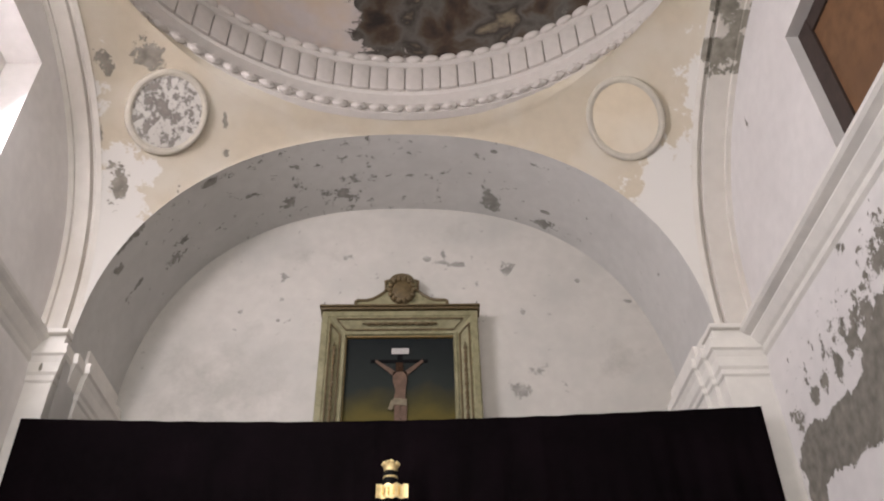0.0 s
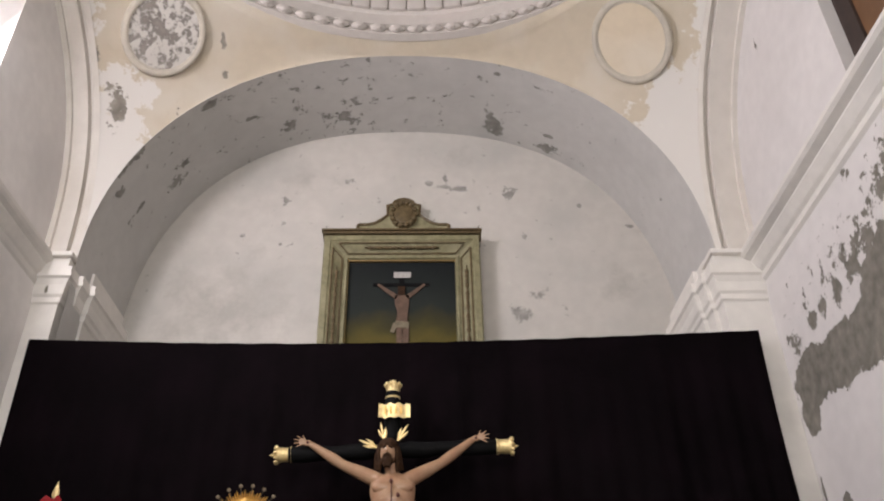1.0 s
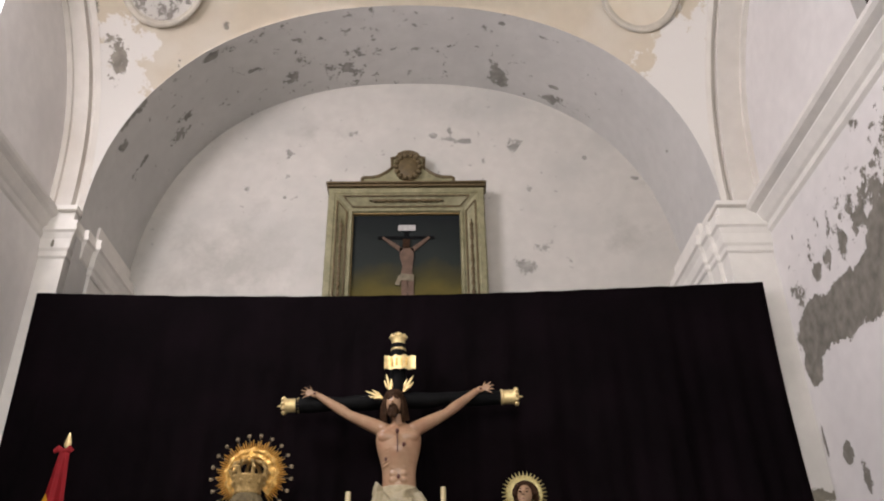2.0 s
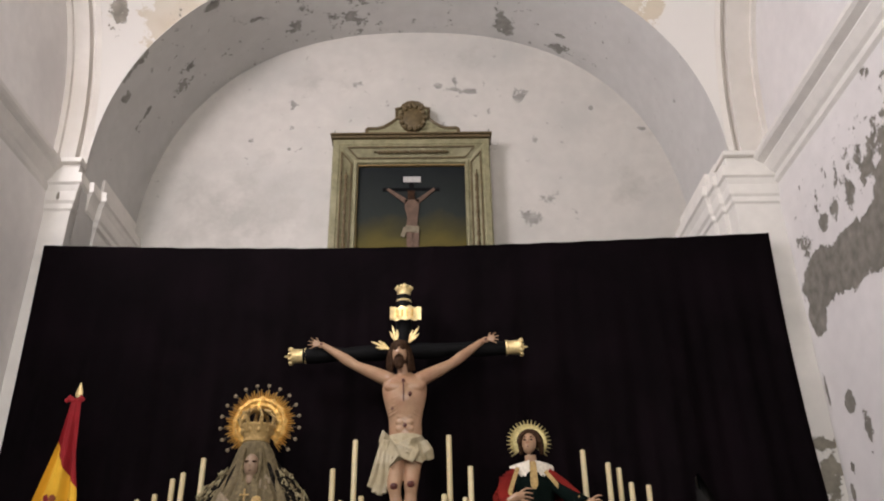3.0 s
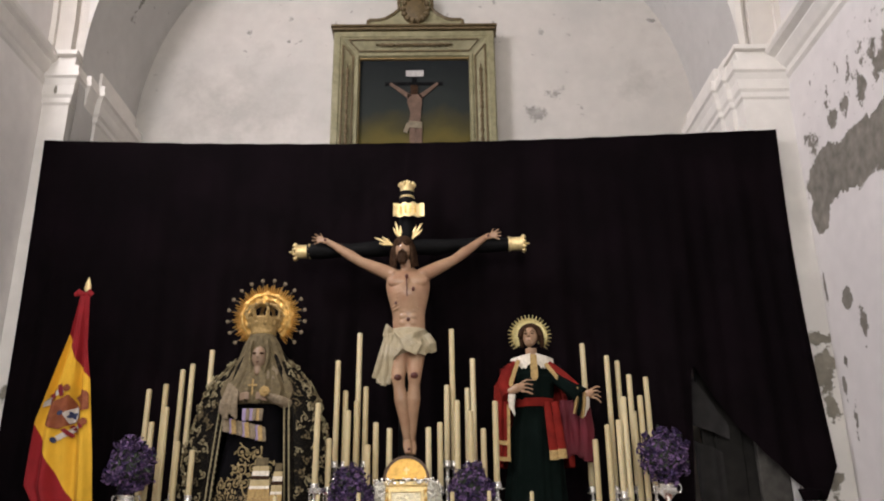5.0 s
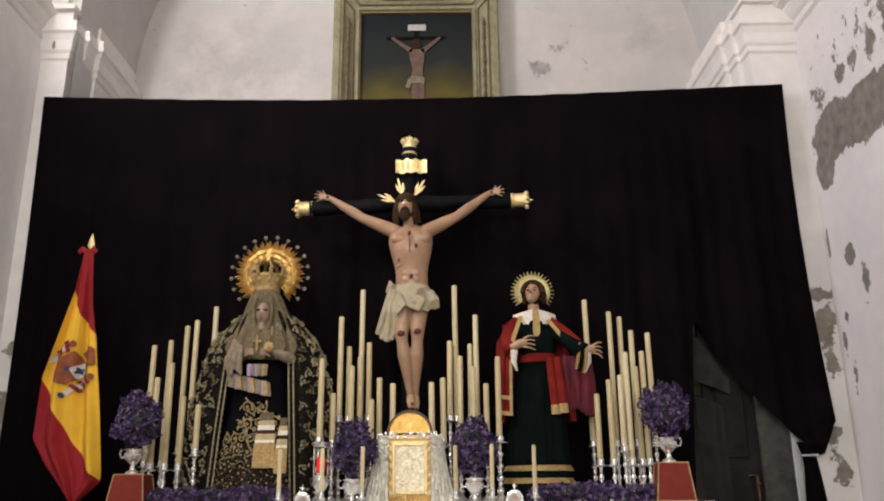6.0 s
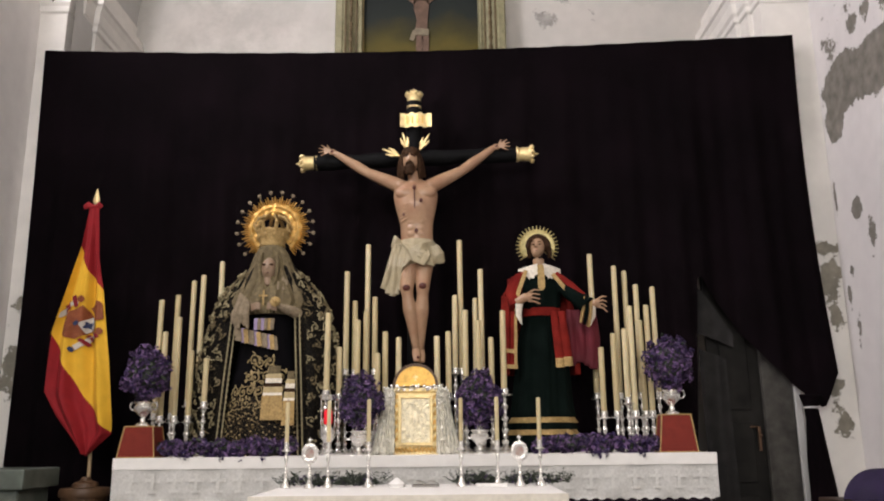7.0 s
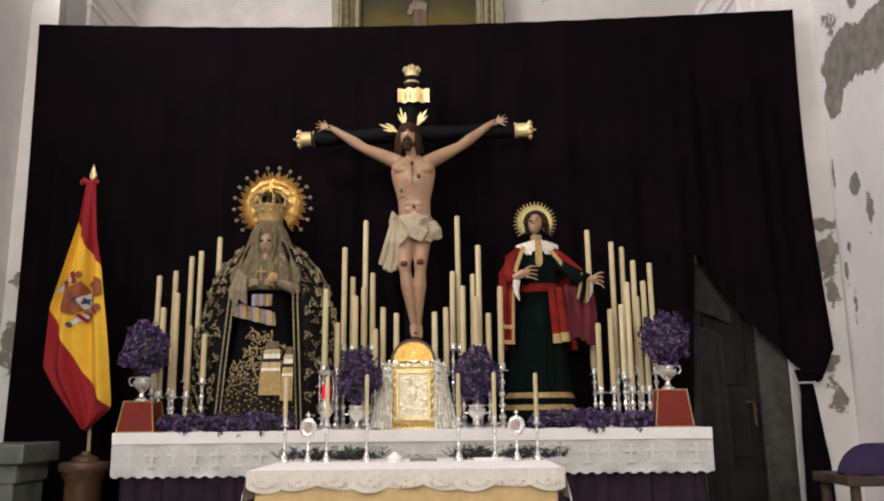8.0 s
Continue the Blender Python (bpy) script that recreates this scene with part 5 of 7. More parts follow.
for s, hand, elbow in ((-1, (-0.95, 3.925), (-0.67, 3.735)), (1, (0.395, 3.955), (0.13, 3.745))):
    sh = Vector((-0.262 + s * 0.135, BY - 0.01, 3.605))
    el = Vector((elbow[0], BY + 0.02, elbow[1]))
    wr = Vector((hand[0], BY + 0.055, hand[1]))
    pts = [sh - Vector((s * 0.05, 0, 0.02)), sh, sh.lerp(el, 0.35), sh.lerp(el, 0.7), el, el.lerp(wr, 0.3), el.lerp(wr, 0.65), wr]
    tube(bm, pts, [0.06, 0.064, 0.058, 0.050, 0.042, 0.046, 0.036, 0.027], 14)
    ball(bm, wr + Vector((s * 0.03, 0, 0.012)), (0.040, 0.018, 0.028), 10, 7)
    for k, (turn, reach) in enumerate(((68, 0.062), (40, 0.088), (20, 0.094), (0, 0.088), (-22, 0.074))):
        d = Vector((s * math.cos(radians(turn)), -0.12, math.sin(radians(turn))))
        base = wr + Vector((s * 0.045, -0.004, 0.014)) + d * 0.012
        tube(bm, [base, base + d * reach * 0.55, base + d * reach + Vector((0, -0.018, -0.012))], [0.0095, 0.0085, 0.006], 7)
    ball(bm, wr + Vector((s * 0.03, -0.016, 0.015)), (0.012, 0.006, 0.012), 8, 5, mi=2)
for s, hip, knee, foot in ((-1, (-0.315, 2.98), (-0.335, 2.71), (-0.262, 2.235)), (1, (-0.195, 2.98), (-0.205, 2.725), (-0.228, 2.23))):
    h, k, f = Vector((hip[0], BY - 0.02, hip[1])), Vector((knee[0], BY - 0.10, knee[1])), Vector((foot[0], BY - 0.02 - 0.03 * (s < 0), foot[1]))
    tube(bm, [h, h.lerp(k, 0.3), h.lerp(k, 0.7), k, k.lerp(f, 0.12), k.lerp(f, 0.35), k.lerp(f, 0.7), f], [0.082, 0.076, 0.064, 0.055, 0.046, 0.056, 0.038, 0.027], 16)
    ball(bm, k + Vector((0, -0.036, 0.005)), (0.034, 0.025, 0.03), 10, 7, mi=2)
    tube(bm, [f + Vector((0, 0.015, 0.01)), f + Vector((0.004, -0.04, -0.05)), f + Vector((0.01, -0.075, -0.105))], [(0.032, 0.03), (0.036, 0.024), (0.026, 0.014)], 12)
ball(bm, (-0.245, BY - 0.13, 2.165), (0.012, 0.01, 0.012), 8, 5, mi=2)
tube(bm, [(-0.265, BY - 0.02, 3.62), (-0.285, BY - 0.045, 3.72)], [0.055, 0.05], 12)
ball(bm, (-0.305, BY - 0.07, 3.80), (0.066, 0.08, 0.098), 18, 12)
tube(bm, [(-0.307, BY - 0.138, 3.825), (-0.309, BY - 0.152, 3.788)], [0.008, 0.012], 8)
for s in (-1, 1):
    ball(bm, (-0.307 + s * 0.027, BY - 0.134, 3.822), (0.022, 0.009, 0.0055), 8, 5, mi=1)
    tube(bm, [(-0.307, BY - 0.150, 3.777), (-0.307 + s * 0.026, BY - 0.138, 3.762), (-0.307 + s * 0.036, BY - 0.118, 3.735)], [0.011, 0.012, 0.010], 7, mi=1)
    tube(bm, [(-0.307 + s * 0.006, BY - 0.148, 3.834), (-0.307 + s * 0.03, BY - 0.140, 3.842), (-0.307 + s * 0.05, BY - 0.118, 3.832)], [0.006, 0.007, 0.004], 6, mi=1)
ball(bm, (-0.308, BY - 0.105, 3.728), (0.050, 0.050, 0.050), 12, 8, mi=1)
for s in (-1, 1):
    ball(bm, (-0.308 + s * 0.016, BY - 0.125, 3.692), (0.020, 0.024, 0.030), 9, 7, mi=1)
ball(bm, (-0.303, BY - 0.052, 3.868), (0.084, 0.092, 0.066), 16, 10, mi=1)
for s in (-1, 1):
    for k in range(4):
        tube(bm, [(-0.303 + s * (0.05 + 0.008 * k), BY - 0.085 + 0.02 * k, 3.87), (-0.303 + s * (0.074 + 0.006 * k), BY - 0.085 + 0.02 * k, 3.79), (-0.300 + s * (0.072 + 0.010 * k), BY - 0.08 + 0.02 * k, 3.71), (-0.296 + s * (0.066 + 0.018 * k), BY - 0.075 + 0.02 * k, 3.64 + 0.012 * k)], [0.020, 0.023, 0.020, 0.007], 8, mi=1)
for x, z in ((-0.27, 3.55), (-0.215, 3.44), (-0.355, 3.335), (-0.255, 3.19)):
    ball(bm, (x, BY - 0.149 + 0.018 * (z < 3.3) + (0.045 if x < -0.33 else 0.0), z), (0.015, 0.012, 0.020), 8, 5, mi=2)
tube(bm, [(-0.27, BY - 0.142, 3.55), (-0.268, BY - 0.150, 3.46), (-0.266, BY - 0.148, 3.38)], 0.005, 6, mi=2)
for s in (-1, 1):
    ball(bm, (-0.262 + s * 0.080, BY - 0.104, 3.515), (0.088, 0.034, 0.050), 16, 9)
    ball(bm, (-0.262 + s * 0.125, BY - 0.03, 3.60), (0.058, 0.055, 0.055), 12, 8)
    for k in range(5):
        tube(bm, [(-0.262 + s * 0.035, BY - 0.142 + 0.006 * k, 3.425 - 0.024 * k), (-0.262 + s * 0.085, BY - 0.127 + 0.007 * k, 3.41 - 0.030 * k), (-0.262 + s * 0.130, BY - 0.092 + 0.007 * k, 3.385 - 0.028 * k)], [0.005, 0.009, 0.005], 7)
    for k in range(3):
        ball(bm, (-0.257 + s * 0.034, BY - 0.092, 3.275 - 0.052 * k), (0.040, 0.020, 0.032), 12, 8)
# loincloth with its hanging end
rows = []
for j in range(13):
    v = j / 12
    row = []
    for k in range(64):
        a = 2 * math.pi * k / 64
        front = max(0.0, -math.sin(a)) ** 3
        east = max(0.0, math.cos(a - 0.25))
        west = max(0.0, -math.cos(a + 0.35))
        drop = 0.25 + 0.035 * west - 0.09 * front * max(0.0, math.cos(2.2 * (a - 1.5 * math.pi) - 0.2)) - 0.10 * east ** 4
        fold = 0.030 * v * math.sin(9 * a + 2.2 * math.sin(a) + 3.5 * v) + 0.014 * v * math.sin(17 * a - 4 * v)
        w = 1 + fold * 3.2
        row.append(Vector((-0.256 + (0.135 + 0.035 * v ** 0.6 + 0.045 * v * east ** 3) * w * math.cos(a), BY - 0.02 - 0.018 * v + (0.10 + 0.035 * v) * w * math.sin(a), 3.13 - drop * v)))
    rows.append(row)
vs = grid_faces(bm, rows, close_v=True, mi=3)
bm.faces.new(vs[0]).material_index = 3
bm.faces.new(vs[-1]).material_index = 3
tube(bm, [(-0.385, BY - 0.06, 3.09), (-0.42, BY - 0.07, 3.13), (-0.45, BY - 0.07, 3.06)], [0.03, 0.045, 0.02], 10, mi=3)
tube(bm, [(-0.12, BY - 0.06, 3.06), (-0.075, BY - 0.07, 2.99), (-0.05, BY - 0.06, 2.93)], [(0.05, 0.05), (0.05, 0.05), (0.02, 0.03)], 10, mi=3)
for k in range(5):
    u = k / 4
    tube(bm, [(-0.43 + 0.05 * u, BY - 0.06 - 0.02 * (k % 2), 3.08), (-0.47 + 0.085 * u, BY - 0.09 + 0.03 * (k % 2), 2.9), (-0.525 + 0.145 * u, BY - 0.07, 2.72 - 0.06 * math.sin(u * 3))], [(0.02, 0.03), (0.028, 0.035), (0.026, 0.02)], 8, mi=3)
for k in range(7):
    tube(bm, [(-0.37 + 0.035 * k, BY - 0.115, 3.09 - 0.010 * k), (-0.31 + 0.026 * k, BY - 0.165, 3.02 - 0.008 * k), (-0.27 + 0.012 * k, BY - 0.168, 2.925 - 0.006 * k)], [0.010, 0.017, 0.011], 7, mi=3)
    tube(bm, [(-0.13 - 0.004 * k, BY - 0.085, 3.11 - 0.022 * k), (-0.20 - 0.012 * k, BY - 0.150, 3.075 - 0.022 * k), (-0.31 - 0.008 * k, BY - 0.150, 3.035 - 0.016 * k)], [0.009, 0.015, 0.008], 7, mi=3)
fuse(bm, 0, 0.0045, 5)
fuse(bm, 1, 0.006, 2)
fuse(bm, 3, 0.006, 1)
tagged(link_mesh("crucified_statue", bm, [SKIN, HAIR, WOUND, LOINCLOTH], smooth=True), "carved painted wooden crucified figure with ivory loincloth", "statue")

# three gilt rays about the head
rays = thing("halo_rays", (-0.303, BY - 0.02, 3.87), "three gilded leaf-shaped rays on the carved head", "halo")
for dx, dz, tilt in ((-0.035, 0.07, -14), (0.085, 0.07, 30), (-0.11, 0.005, -66)):
    bm = bmesh.new()
    for turn, l in ((0, 0.15), (-24, 0.105), (24, 0.105), (-42, 0.07), (42, 0.07)):
        a = radians(turn)
        tube(bm, [(0.003 * math.sin(a), 0, -0.02), (l * 0.45 * math.sin(a), -0.005, l * 0.45 * math.cos(a)), (l * 0.75 * math.sin(a * 0.85), -0.004, l * 0.75 * math.cos(a * 0.85)), (l * math.sin(a * 0.7), 0, l * math.cos(a * 0.7))], [(0.006, 0.004), (0.011, 0.005), (0.008, 0.004), (0.0015, 0.0015)], 6)
    ob = part("ray", bm, PALEGOLD, rays, smooth=True)
    ob.location, ob.rotation_euler = (dx, 0, dz), (0, radians(tilt), 0)

# ---------------------------------------------------------------- robed figure with the mantle
VX, VY = -1.42, 6.35
bm = bmesh.new()
# mantle: open cone behind, falling to both sides
FALL = ((3.0, 0.12, 0.11), (2.93, 0.165, 0.12), (2.86, 0.225, 0.13), (2.76, 0.315, 0.15), (2.67, 0.395, 0.16), (2.56, 0.45, 0.18), (2.40, 0.495, 0.20), (2.15, 0.55, 0.23), (1.85, 0.575, 0.26), (1.60, 0.58, 0.28), (1.3, 0.58, 0.28))
rows = []
for z, w, d in FALL[:-1] + ((AT, 0.58, 0.28),):
    row = []
    for j in range(49):
        a = radians(-58 + 296 * j / 48)
        f = 1 + 0.035 * math.sin(j * 1.3) * min(1, (3.0 - z))
        row.append(Vector((VX + w * f * math.cos(a), VY + 0.06 + d * f * math.sin(a), z)))
    rows.append(row)
grid_faces(bm, rows, mi=0)
# mantle's turned edges
for s in (-1, 1):
    tube(bm, [(VX + s * 0.10, VY - 0.045, 2.93), (VX + s * 0.165, VY - 0.07, 2.78), (VX + s * 0.215, VY - 0.085, 2.62), (VX + s * 0.265, VY - 0.125, 2.35), (VX + s * 0.295, VY - 0.15, 1.95), (VX + s * 0.325, VY - 0.17, AT)], [(0.012, 0.014), (0.016, 0.018), (0.022, 0.022), (0.03, 0.026), (0.036, 0.03), (0.04, 0.034)], 10, mi=0)
    for off in (0.0, 0.035):
        tube(bm, [(VX + s * (0.225 + off), VY - 0.135, 2.52), (VX + s * (0.235 + off), VY - 0.16, 2.35), (VX + s * (0.262 + off), VY - 0.185, 1.95), (VX + s * (0.292 + off), VY - 0.207, AT)], 0.0055, 6, mi=9)
        for k in range(26):
            t = k / 25
            ball(bm, (VX + s * (0.225 + off + 0.067 * t), VY - 0.14 - 0.067 * t, 2.52 - (2.52 - AT) * t), (0.009, 0.007, 0.012), 6, 4, mi=9)
# body and skirt
ellipse_loft(bm, [(2.60, VX, VY, 0.17, 0.11), (2.42, VX, VY - 0.02, 0.20, 0.12), (2.25, VX, VY - 0.03, 0.22, 0.14), (2.05, VX, VY - 0.04, 0.25, 0.165)], 32, mi=6, folds=0)
ellipse_loft(bm, [(2.06, VX, VY - 0.04, 0.25, 0.165), (1.95, VX, VY - 0.05, 0.268, 0.178), (1.85, VX, VY - 0.05, 0.285, 0.186)], 32, mi=6, cap=False)
ellipse_loft(bm, [(1.86, VX, VY - 0.05, 0.286, 0.187), (1.7, VX, VY - 0.055, 0.31, 0.20), (1.55, VX, VY - 0.06, 0.33, 0.21), (AT, VX, VY - 0.06, 0.345, 0.22)], 32, mi=1, cap=False)
# scrolls climbing the skirt
rnd = random.Random(9)


def skirt_at(u, z):
    """A point of the skirt's front: u radians round from the middle."""
    k = max(0.0, 2.06 - z)
    return Vector((VX + (0.252 + 0.155 * k) * math.sin(u), VY - 0.045 - (0.168 + 0.09 * k) * math.cos(u) - 0.004, z))


for row in range(7):
    for col in range(9):
        u = -1.05 + 0.26 * (col + 0.5 * (row % 2)) + rnd.uniform(-0.04, 0.04)
        z = 1.49 + 0.105 * row + rnd.uniform(-0.015, 0.015)
        if z > 1.82 + 0.42 * min(1.0, (u + 1.0) / 0.9) - (0.5 * (u - 0.25) if u > 0.25 else 0):
            continue
        size = rnd.uniform(0.034, 0.052)
        scroll(bm, lambda a, b, u=u, z=z: skirt_at(u + a / 0.30, z + b), size, rnd.choice((-1.3, 1.3)), rnd.uniform(0, 6.28), 0.0052, 13, 4)
# veil round the face and over the breast
rows = []
for z, w, d, y in ((3.08, 0.06, 0.06, 0.0), (3.05, 0.105, 0.09, -0.01), (2.98, 0.145, 0.10, 0.0), (2.88, 0.18, 0.10, 0.01), (2.80, 0.205, 0.105, 0.0), (2.73, 0.24, 0.12, -0.01), (2.66, 0.285, 0.135, -0.02), (2.60, 0.305, 0.15, -0.025), (2.54, 0.28, 0.16, -0.03), (2.50, 0.22, 0.15, -0.03)):
    k = min(1.0, (3.08 - z) / 0.35)
    rows.append([Vector((VX + w * math.cos(a) * (1 + 0.05 * k * math.sin(15 * a + 6 * z) + 0.03 * k * math.sin(31 * a)), VY + y + d * math.sin(a) * (1 + 0.10 * k * math.sin(15 * a + 6 * z) + 0.05 * k * math.sin(29 * a - 9 * z)), z)) for a in [2 * math.pi * j / 120 for j in range(120)]])
vs = grid_faces(bm, rows, close_v=True, mi=2)
bm.faces.new(vs[-1]).material_index = 2
# face and neck set into the veil
ball(bm, (VX, VY - 0.092, 2.916), (0.058, 0.064, 0.090), 16, 11, mi=3)
tube(bm, [(VX, VY - 0.150, 2.935), (VX, VY - 0.160, 2.905)], [0.006, 0.009], 7, mi=3)
for s in (-1, 1):
    ball(bm, (VX + s * 0.027, VY - 0.143, 2.940), (0.021, 0.012, 0.010), 8, 5, mi=4)
    tube(bm, [(VX + s * 0.058, VY - 0.10, 3.0), (VX + s * 0.072, VY - 0.11, 2.92), (VX + s * 0.066, VY - 0.11, 2.82), (VX + s * 0.05, VY - 0.125, 2.74)], [0.012, 0.016, 0.014, 0.010], 8, mi=2)
ball(bm, (VX, VY - 0.150, 2.872), (0.013, 0.007, 0.005), 8, 5, mi=10)
ellipse_loft(bm, [(2.88, VX, VY - 0.085, 0.036, 0.036), (2.84, VX, VY - 0.09, 0.036, 0.04), (2.79, VX, VY - 0.095, 0.032, 0.045), (2.775, VX, VY - 0.095, 0.022, 0.04)], 14, mi=3)
# hands, the cloths between them, the gilded rose and lilies
for s in (-1, 1):
    tube(bm, [(VX + s * 0.24, VY - 0.09, 2.50), (VX + s * 0.19, VY - 0.17, 2.52), (VX + s * 0.10, VY - 0.22, 2.55)], [(0.05, 0.045), (0.045, 0.04), (0.026, 0.02)], 12, mi=7)
    for k in range(4):
        tube(bm, [(VX + s * 0.10, VY - 0.22, 2.56 - 0.016 * k), (VX + s * 0.055, VY - 0.235, 2.57 - 0.014 * k), (VX + s * 0.025, VY - 0.23, 2.565 - 0.014 * k)], 0.009, 6, mi=3)
for k in range(6):
    tube(bm, [(VX - 0.115 - 0.012 * k, VY - 0.235, 2.585 + 0.012 * k), (VX - 0.125 - 0.020 * k, VY - 0.245 + 0.014 * (k % 2), 2.48), (VX - 0.115 - 0.024 * k, VY - 0.235, 2.37 + 0.022 * (k % 3))], [(0.014, 0.016), (0.020, 0.022), (0.016, 0.010)], 8, mi=7)
for k in range(8):
    a = 2 * math.pi * k / 8
    ball(bm, (VX + 0.095 + 0.024 * math.cos(a), VY - 0.265, 2.575 + 0.024 * math.sin(a)), (0.018, 0.012, 0.018), 7, 5, mi=5)
    ball(bm, (VX + 0.13 + 0.035 * math.cos(a * 1.6), VY - 0.2, 2.725 + 0.04 * math.sin(a * 2.3)), (0.012, 0.012, 0.02), 7, 5, mi=7)
ball(bm, (VX + 0.095, VY - 0.27, 2.575), (0.02, 0.018, 0.02), 8, 6, mi=5)
strip(bm, [(VX - 0.015, VY - 0.185, 2.68), (VX - 0.015, VY - 0.195, 2.56)], 0.012, 0.01, mi=5)
strip(bm, [(VX - 0.05, VY - 0.193, 2.635), (VX + 0.02, VY - 0.193, 2.635)], 0.012, 0.01, mi=5)
# pleated white and lilac cloth across, and the fringed sash
for k in range(13):
    u = k / 12
    strip(bm, [(VX - 0.215 + 0.30 * u, VY - 0.19 - 0.012 * (k % 2), 2.36 - 0.075 * u + 0.035), (VX - 0.20 + 0.30 * u, VY - 0.20 - 0.012 * (k % 2), 2.285 - 0.075 * u)], 0.032, 0.015, mi=(7, 7, 8, 5)[k % 4])
for k in range(6):
    u = k / 5
    strip(bm, [(VX - 0.06 + 0.13 * u, VY - 0.205 - 0.01 * (k % 2), 2.455), (VX - 0.06 + 0.125 * u, VY - 0.205 - 0.01 * (k % 2), 2.365)], 0.030, 0.014, mi=(8, 7, 8, 7, 5, 7)[k])
for x0, w, zs in ((VX + 0.10, 0.15, 2.09), (VX + 0.225, 0.085, 2.05)):
    z = zs
    for k, (h, mi, grow) in enumerate(((0.06, 2, 0.6), (0.035, 12, 0.75), (0.035, 11, 0.8), (0.028, 4, 0.86), (0.045, 12, 0.92), (0.02, 11, 0.94), (0.10, 5, 1.0), (0.08, 5, 1.04))):
        yy = VY - 0.218 - 0.010 * k
        for j in range(5):
            strip(bm, [(x0 + w * grow * (j - 2) / 5, yy - 0.006 * (j % 2), z), (x0 + w * grow * 1.03 * (j - 2) / 5, yy - 0.008 - 0.006 * (j % 2), z - h)], w * grow / 4.6, 0.012, mi=mi)
        z -= h
# scrolls and blossoms worked on the mantle
rnd = random.Random(4)


def mantle_at(s, a, z):
    """A point of the mantle on side s, a radians round from its widest line."""
    for (z1, w1, d1), (z0, w0, d0) in zip(FALL, FALL[1:]):
        if z >= z0:
            break
    k = max(0.0, min(1.0, (z - z0) / (z1 - z0)))
    w, d = w0 + (w1 - w0) * k + 0.012, d0 + (d1 - d0) * k + 0.012
    return Vector((VX + s * w * math.cos(a), VY + 0.06 + d * math.sin(a), z))


for s in (-1, 1):
    for row in range(17):
        for col in range(4):
            a = -0.88 + 0.27 * (col + 0.5 * (row % 2)) + rnd.uniform(-0.05, 0.05)
            z = 1.50 + 0.083 * row + rnd.uniform(-0.02, 0.02)
            scroll(bm, lambda p, q, s=s, a=a, z=z: mantle_at(s, a + p / 0.42, z + q), rnd.uniform(0.024, 0.036), rnd.choice((-1.1, 1.1)), rnd.uniform(0, 6.28), 0.0046, rnd.choice((9, 9, 2)), 3)
for k in range(46):
    s, z, a = rnd.choice((-1, 1)), rnd.uniform(1.5, 2.85), rnd.uniform(-0.9, 0.1)
    q = rnd.uniform(0.012, 0.022)
    for e in range(5):
        t = 2 * math.pi * e / 5 + k
        ball(bm, mantle_at(s, a, z) + Vector((q * math.cos(t), -0.004, 1.2 * q * math.sin(t))), (q * 0.6, 0.007, q * 0.7), 6, 4, mi=rnd.choice((2, 9)))
for v in {v for f in bm.faces if f.material_index in (3, 4, 10) for v in f.verts if v.co.z > 2.77}:
    v.co.z -= 0.05
fuse(bm, 3, 0.005, 2)
fuse(bm, 7, 0.007, 1)
tagged(link_mesh("mourning_statue", bm, [MANTLE, SKIRT, VEIL, PALESKIN, HAIR, BRAID, PLAINBLACK, DULLLACE, LILAC, material("silver_thread", (0.30, 0.255, 0.15), 0.55, 0.3, vary=0.3, scale=40), WOUND, LACE, material("cream_silk", (0.42, 0.33, 0.17), 0.6, vary=0.2, scale=20), material("gold_thread", (0.34, 0.26, 0.13), 0.5, 0.3, vary=0.3, scale=40, bump=0.5, bump_scale=120)], smooth=True), "dressed statue in gold-embroidered black mantle and tan veil", "statue")

crown = thing("crown", (VX - 0.005, VY + 0.02, 3.075), "gilded openwork crown with a rayed halo ringed by stars", "crown")
bm = bmesh.new()
lathe(bm, [(0.10, -0.01), (0.105, 0.0), (0.10, 0.02), (0.115, 0.06), (0.135, 0.115), (0.128, 0.13), (0.118, 0.12), (0.10, 0.06), (0.092, 0.0)], seg=28)
for k in range(10):
    a = 2 * math.pi * k / 10
    ball(bm, (0.118 * math.cos(a), 0.118 * math.sin(a), 0.075), (0.018, 0.018, 0.022), 7, 5)
part("crown_band", bm, BRAID, crown, smooth=True)
for k in range(8):
    a = 2 * math.pi * k / 8 + math.pi / 8
    bm = bmesh.new()
    tube(bm, [(0.13 * math.cos(a), 0.13 * math.sin(a), 0.12), (0.15 * math.cos(a), 0.15 * math.sin(a), 0.17), (0.12 * math.cos(a), 0.12 * math.sin(a), 0.225), (0.05 * math.cos(a), 0.05 * math.sin(a), 0.25), (0, 0, 0.235)], [0.016, 0.017, 0.015, 0.012, 0.01], 8)
    part("crown_arch", bm, BRAID, crown, smooth=True)
bm = bmesh.new()
ball(bm, (0, 0, 0.262), 0.024, 10, 7)
box(bm, -0.006, 0.006, -0.005, 0.005, 0.28, 0.34)
box(bm, -0.02, -0.0061, -0.005, 0.005, 0.308, 0.32)
box(bm, 0.0061, 0.02, -0.005, 0.005, 0.308, 0.32)
part("orb_and_cross", bm, GOLD, crown, smooth=True)
HC = 0.165
bm = bmesh.new()
rows = []
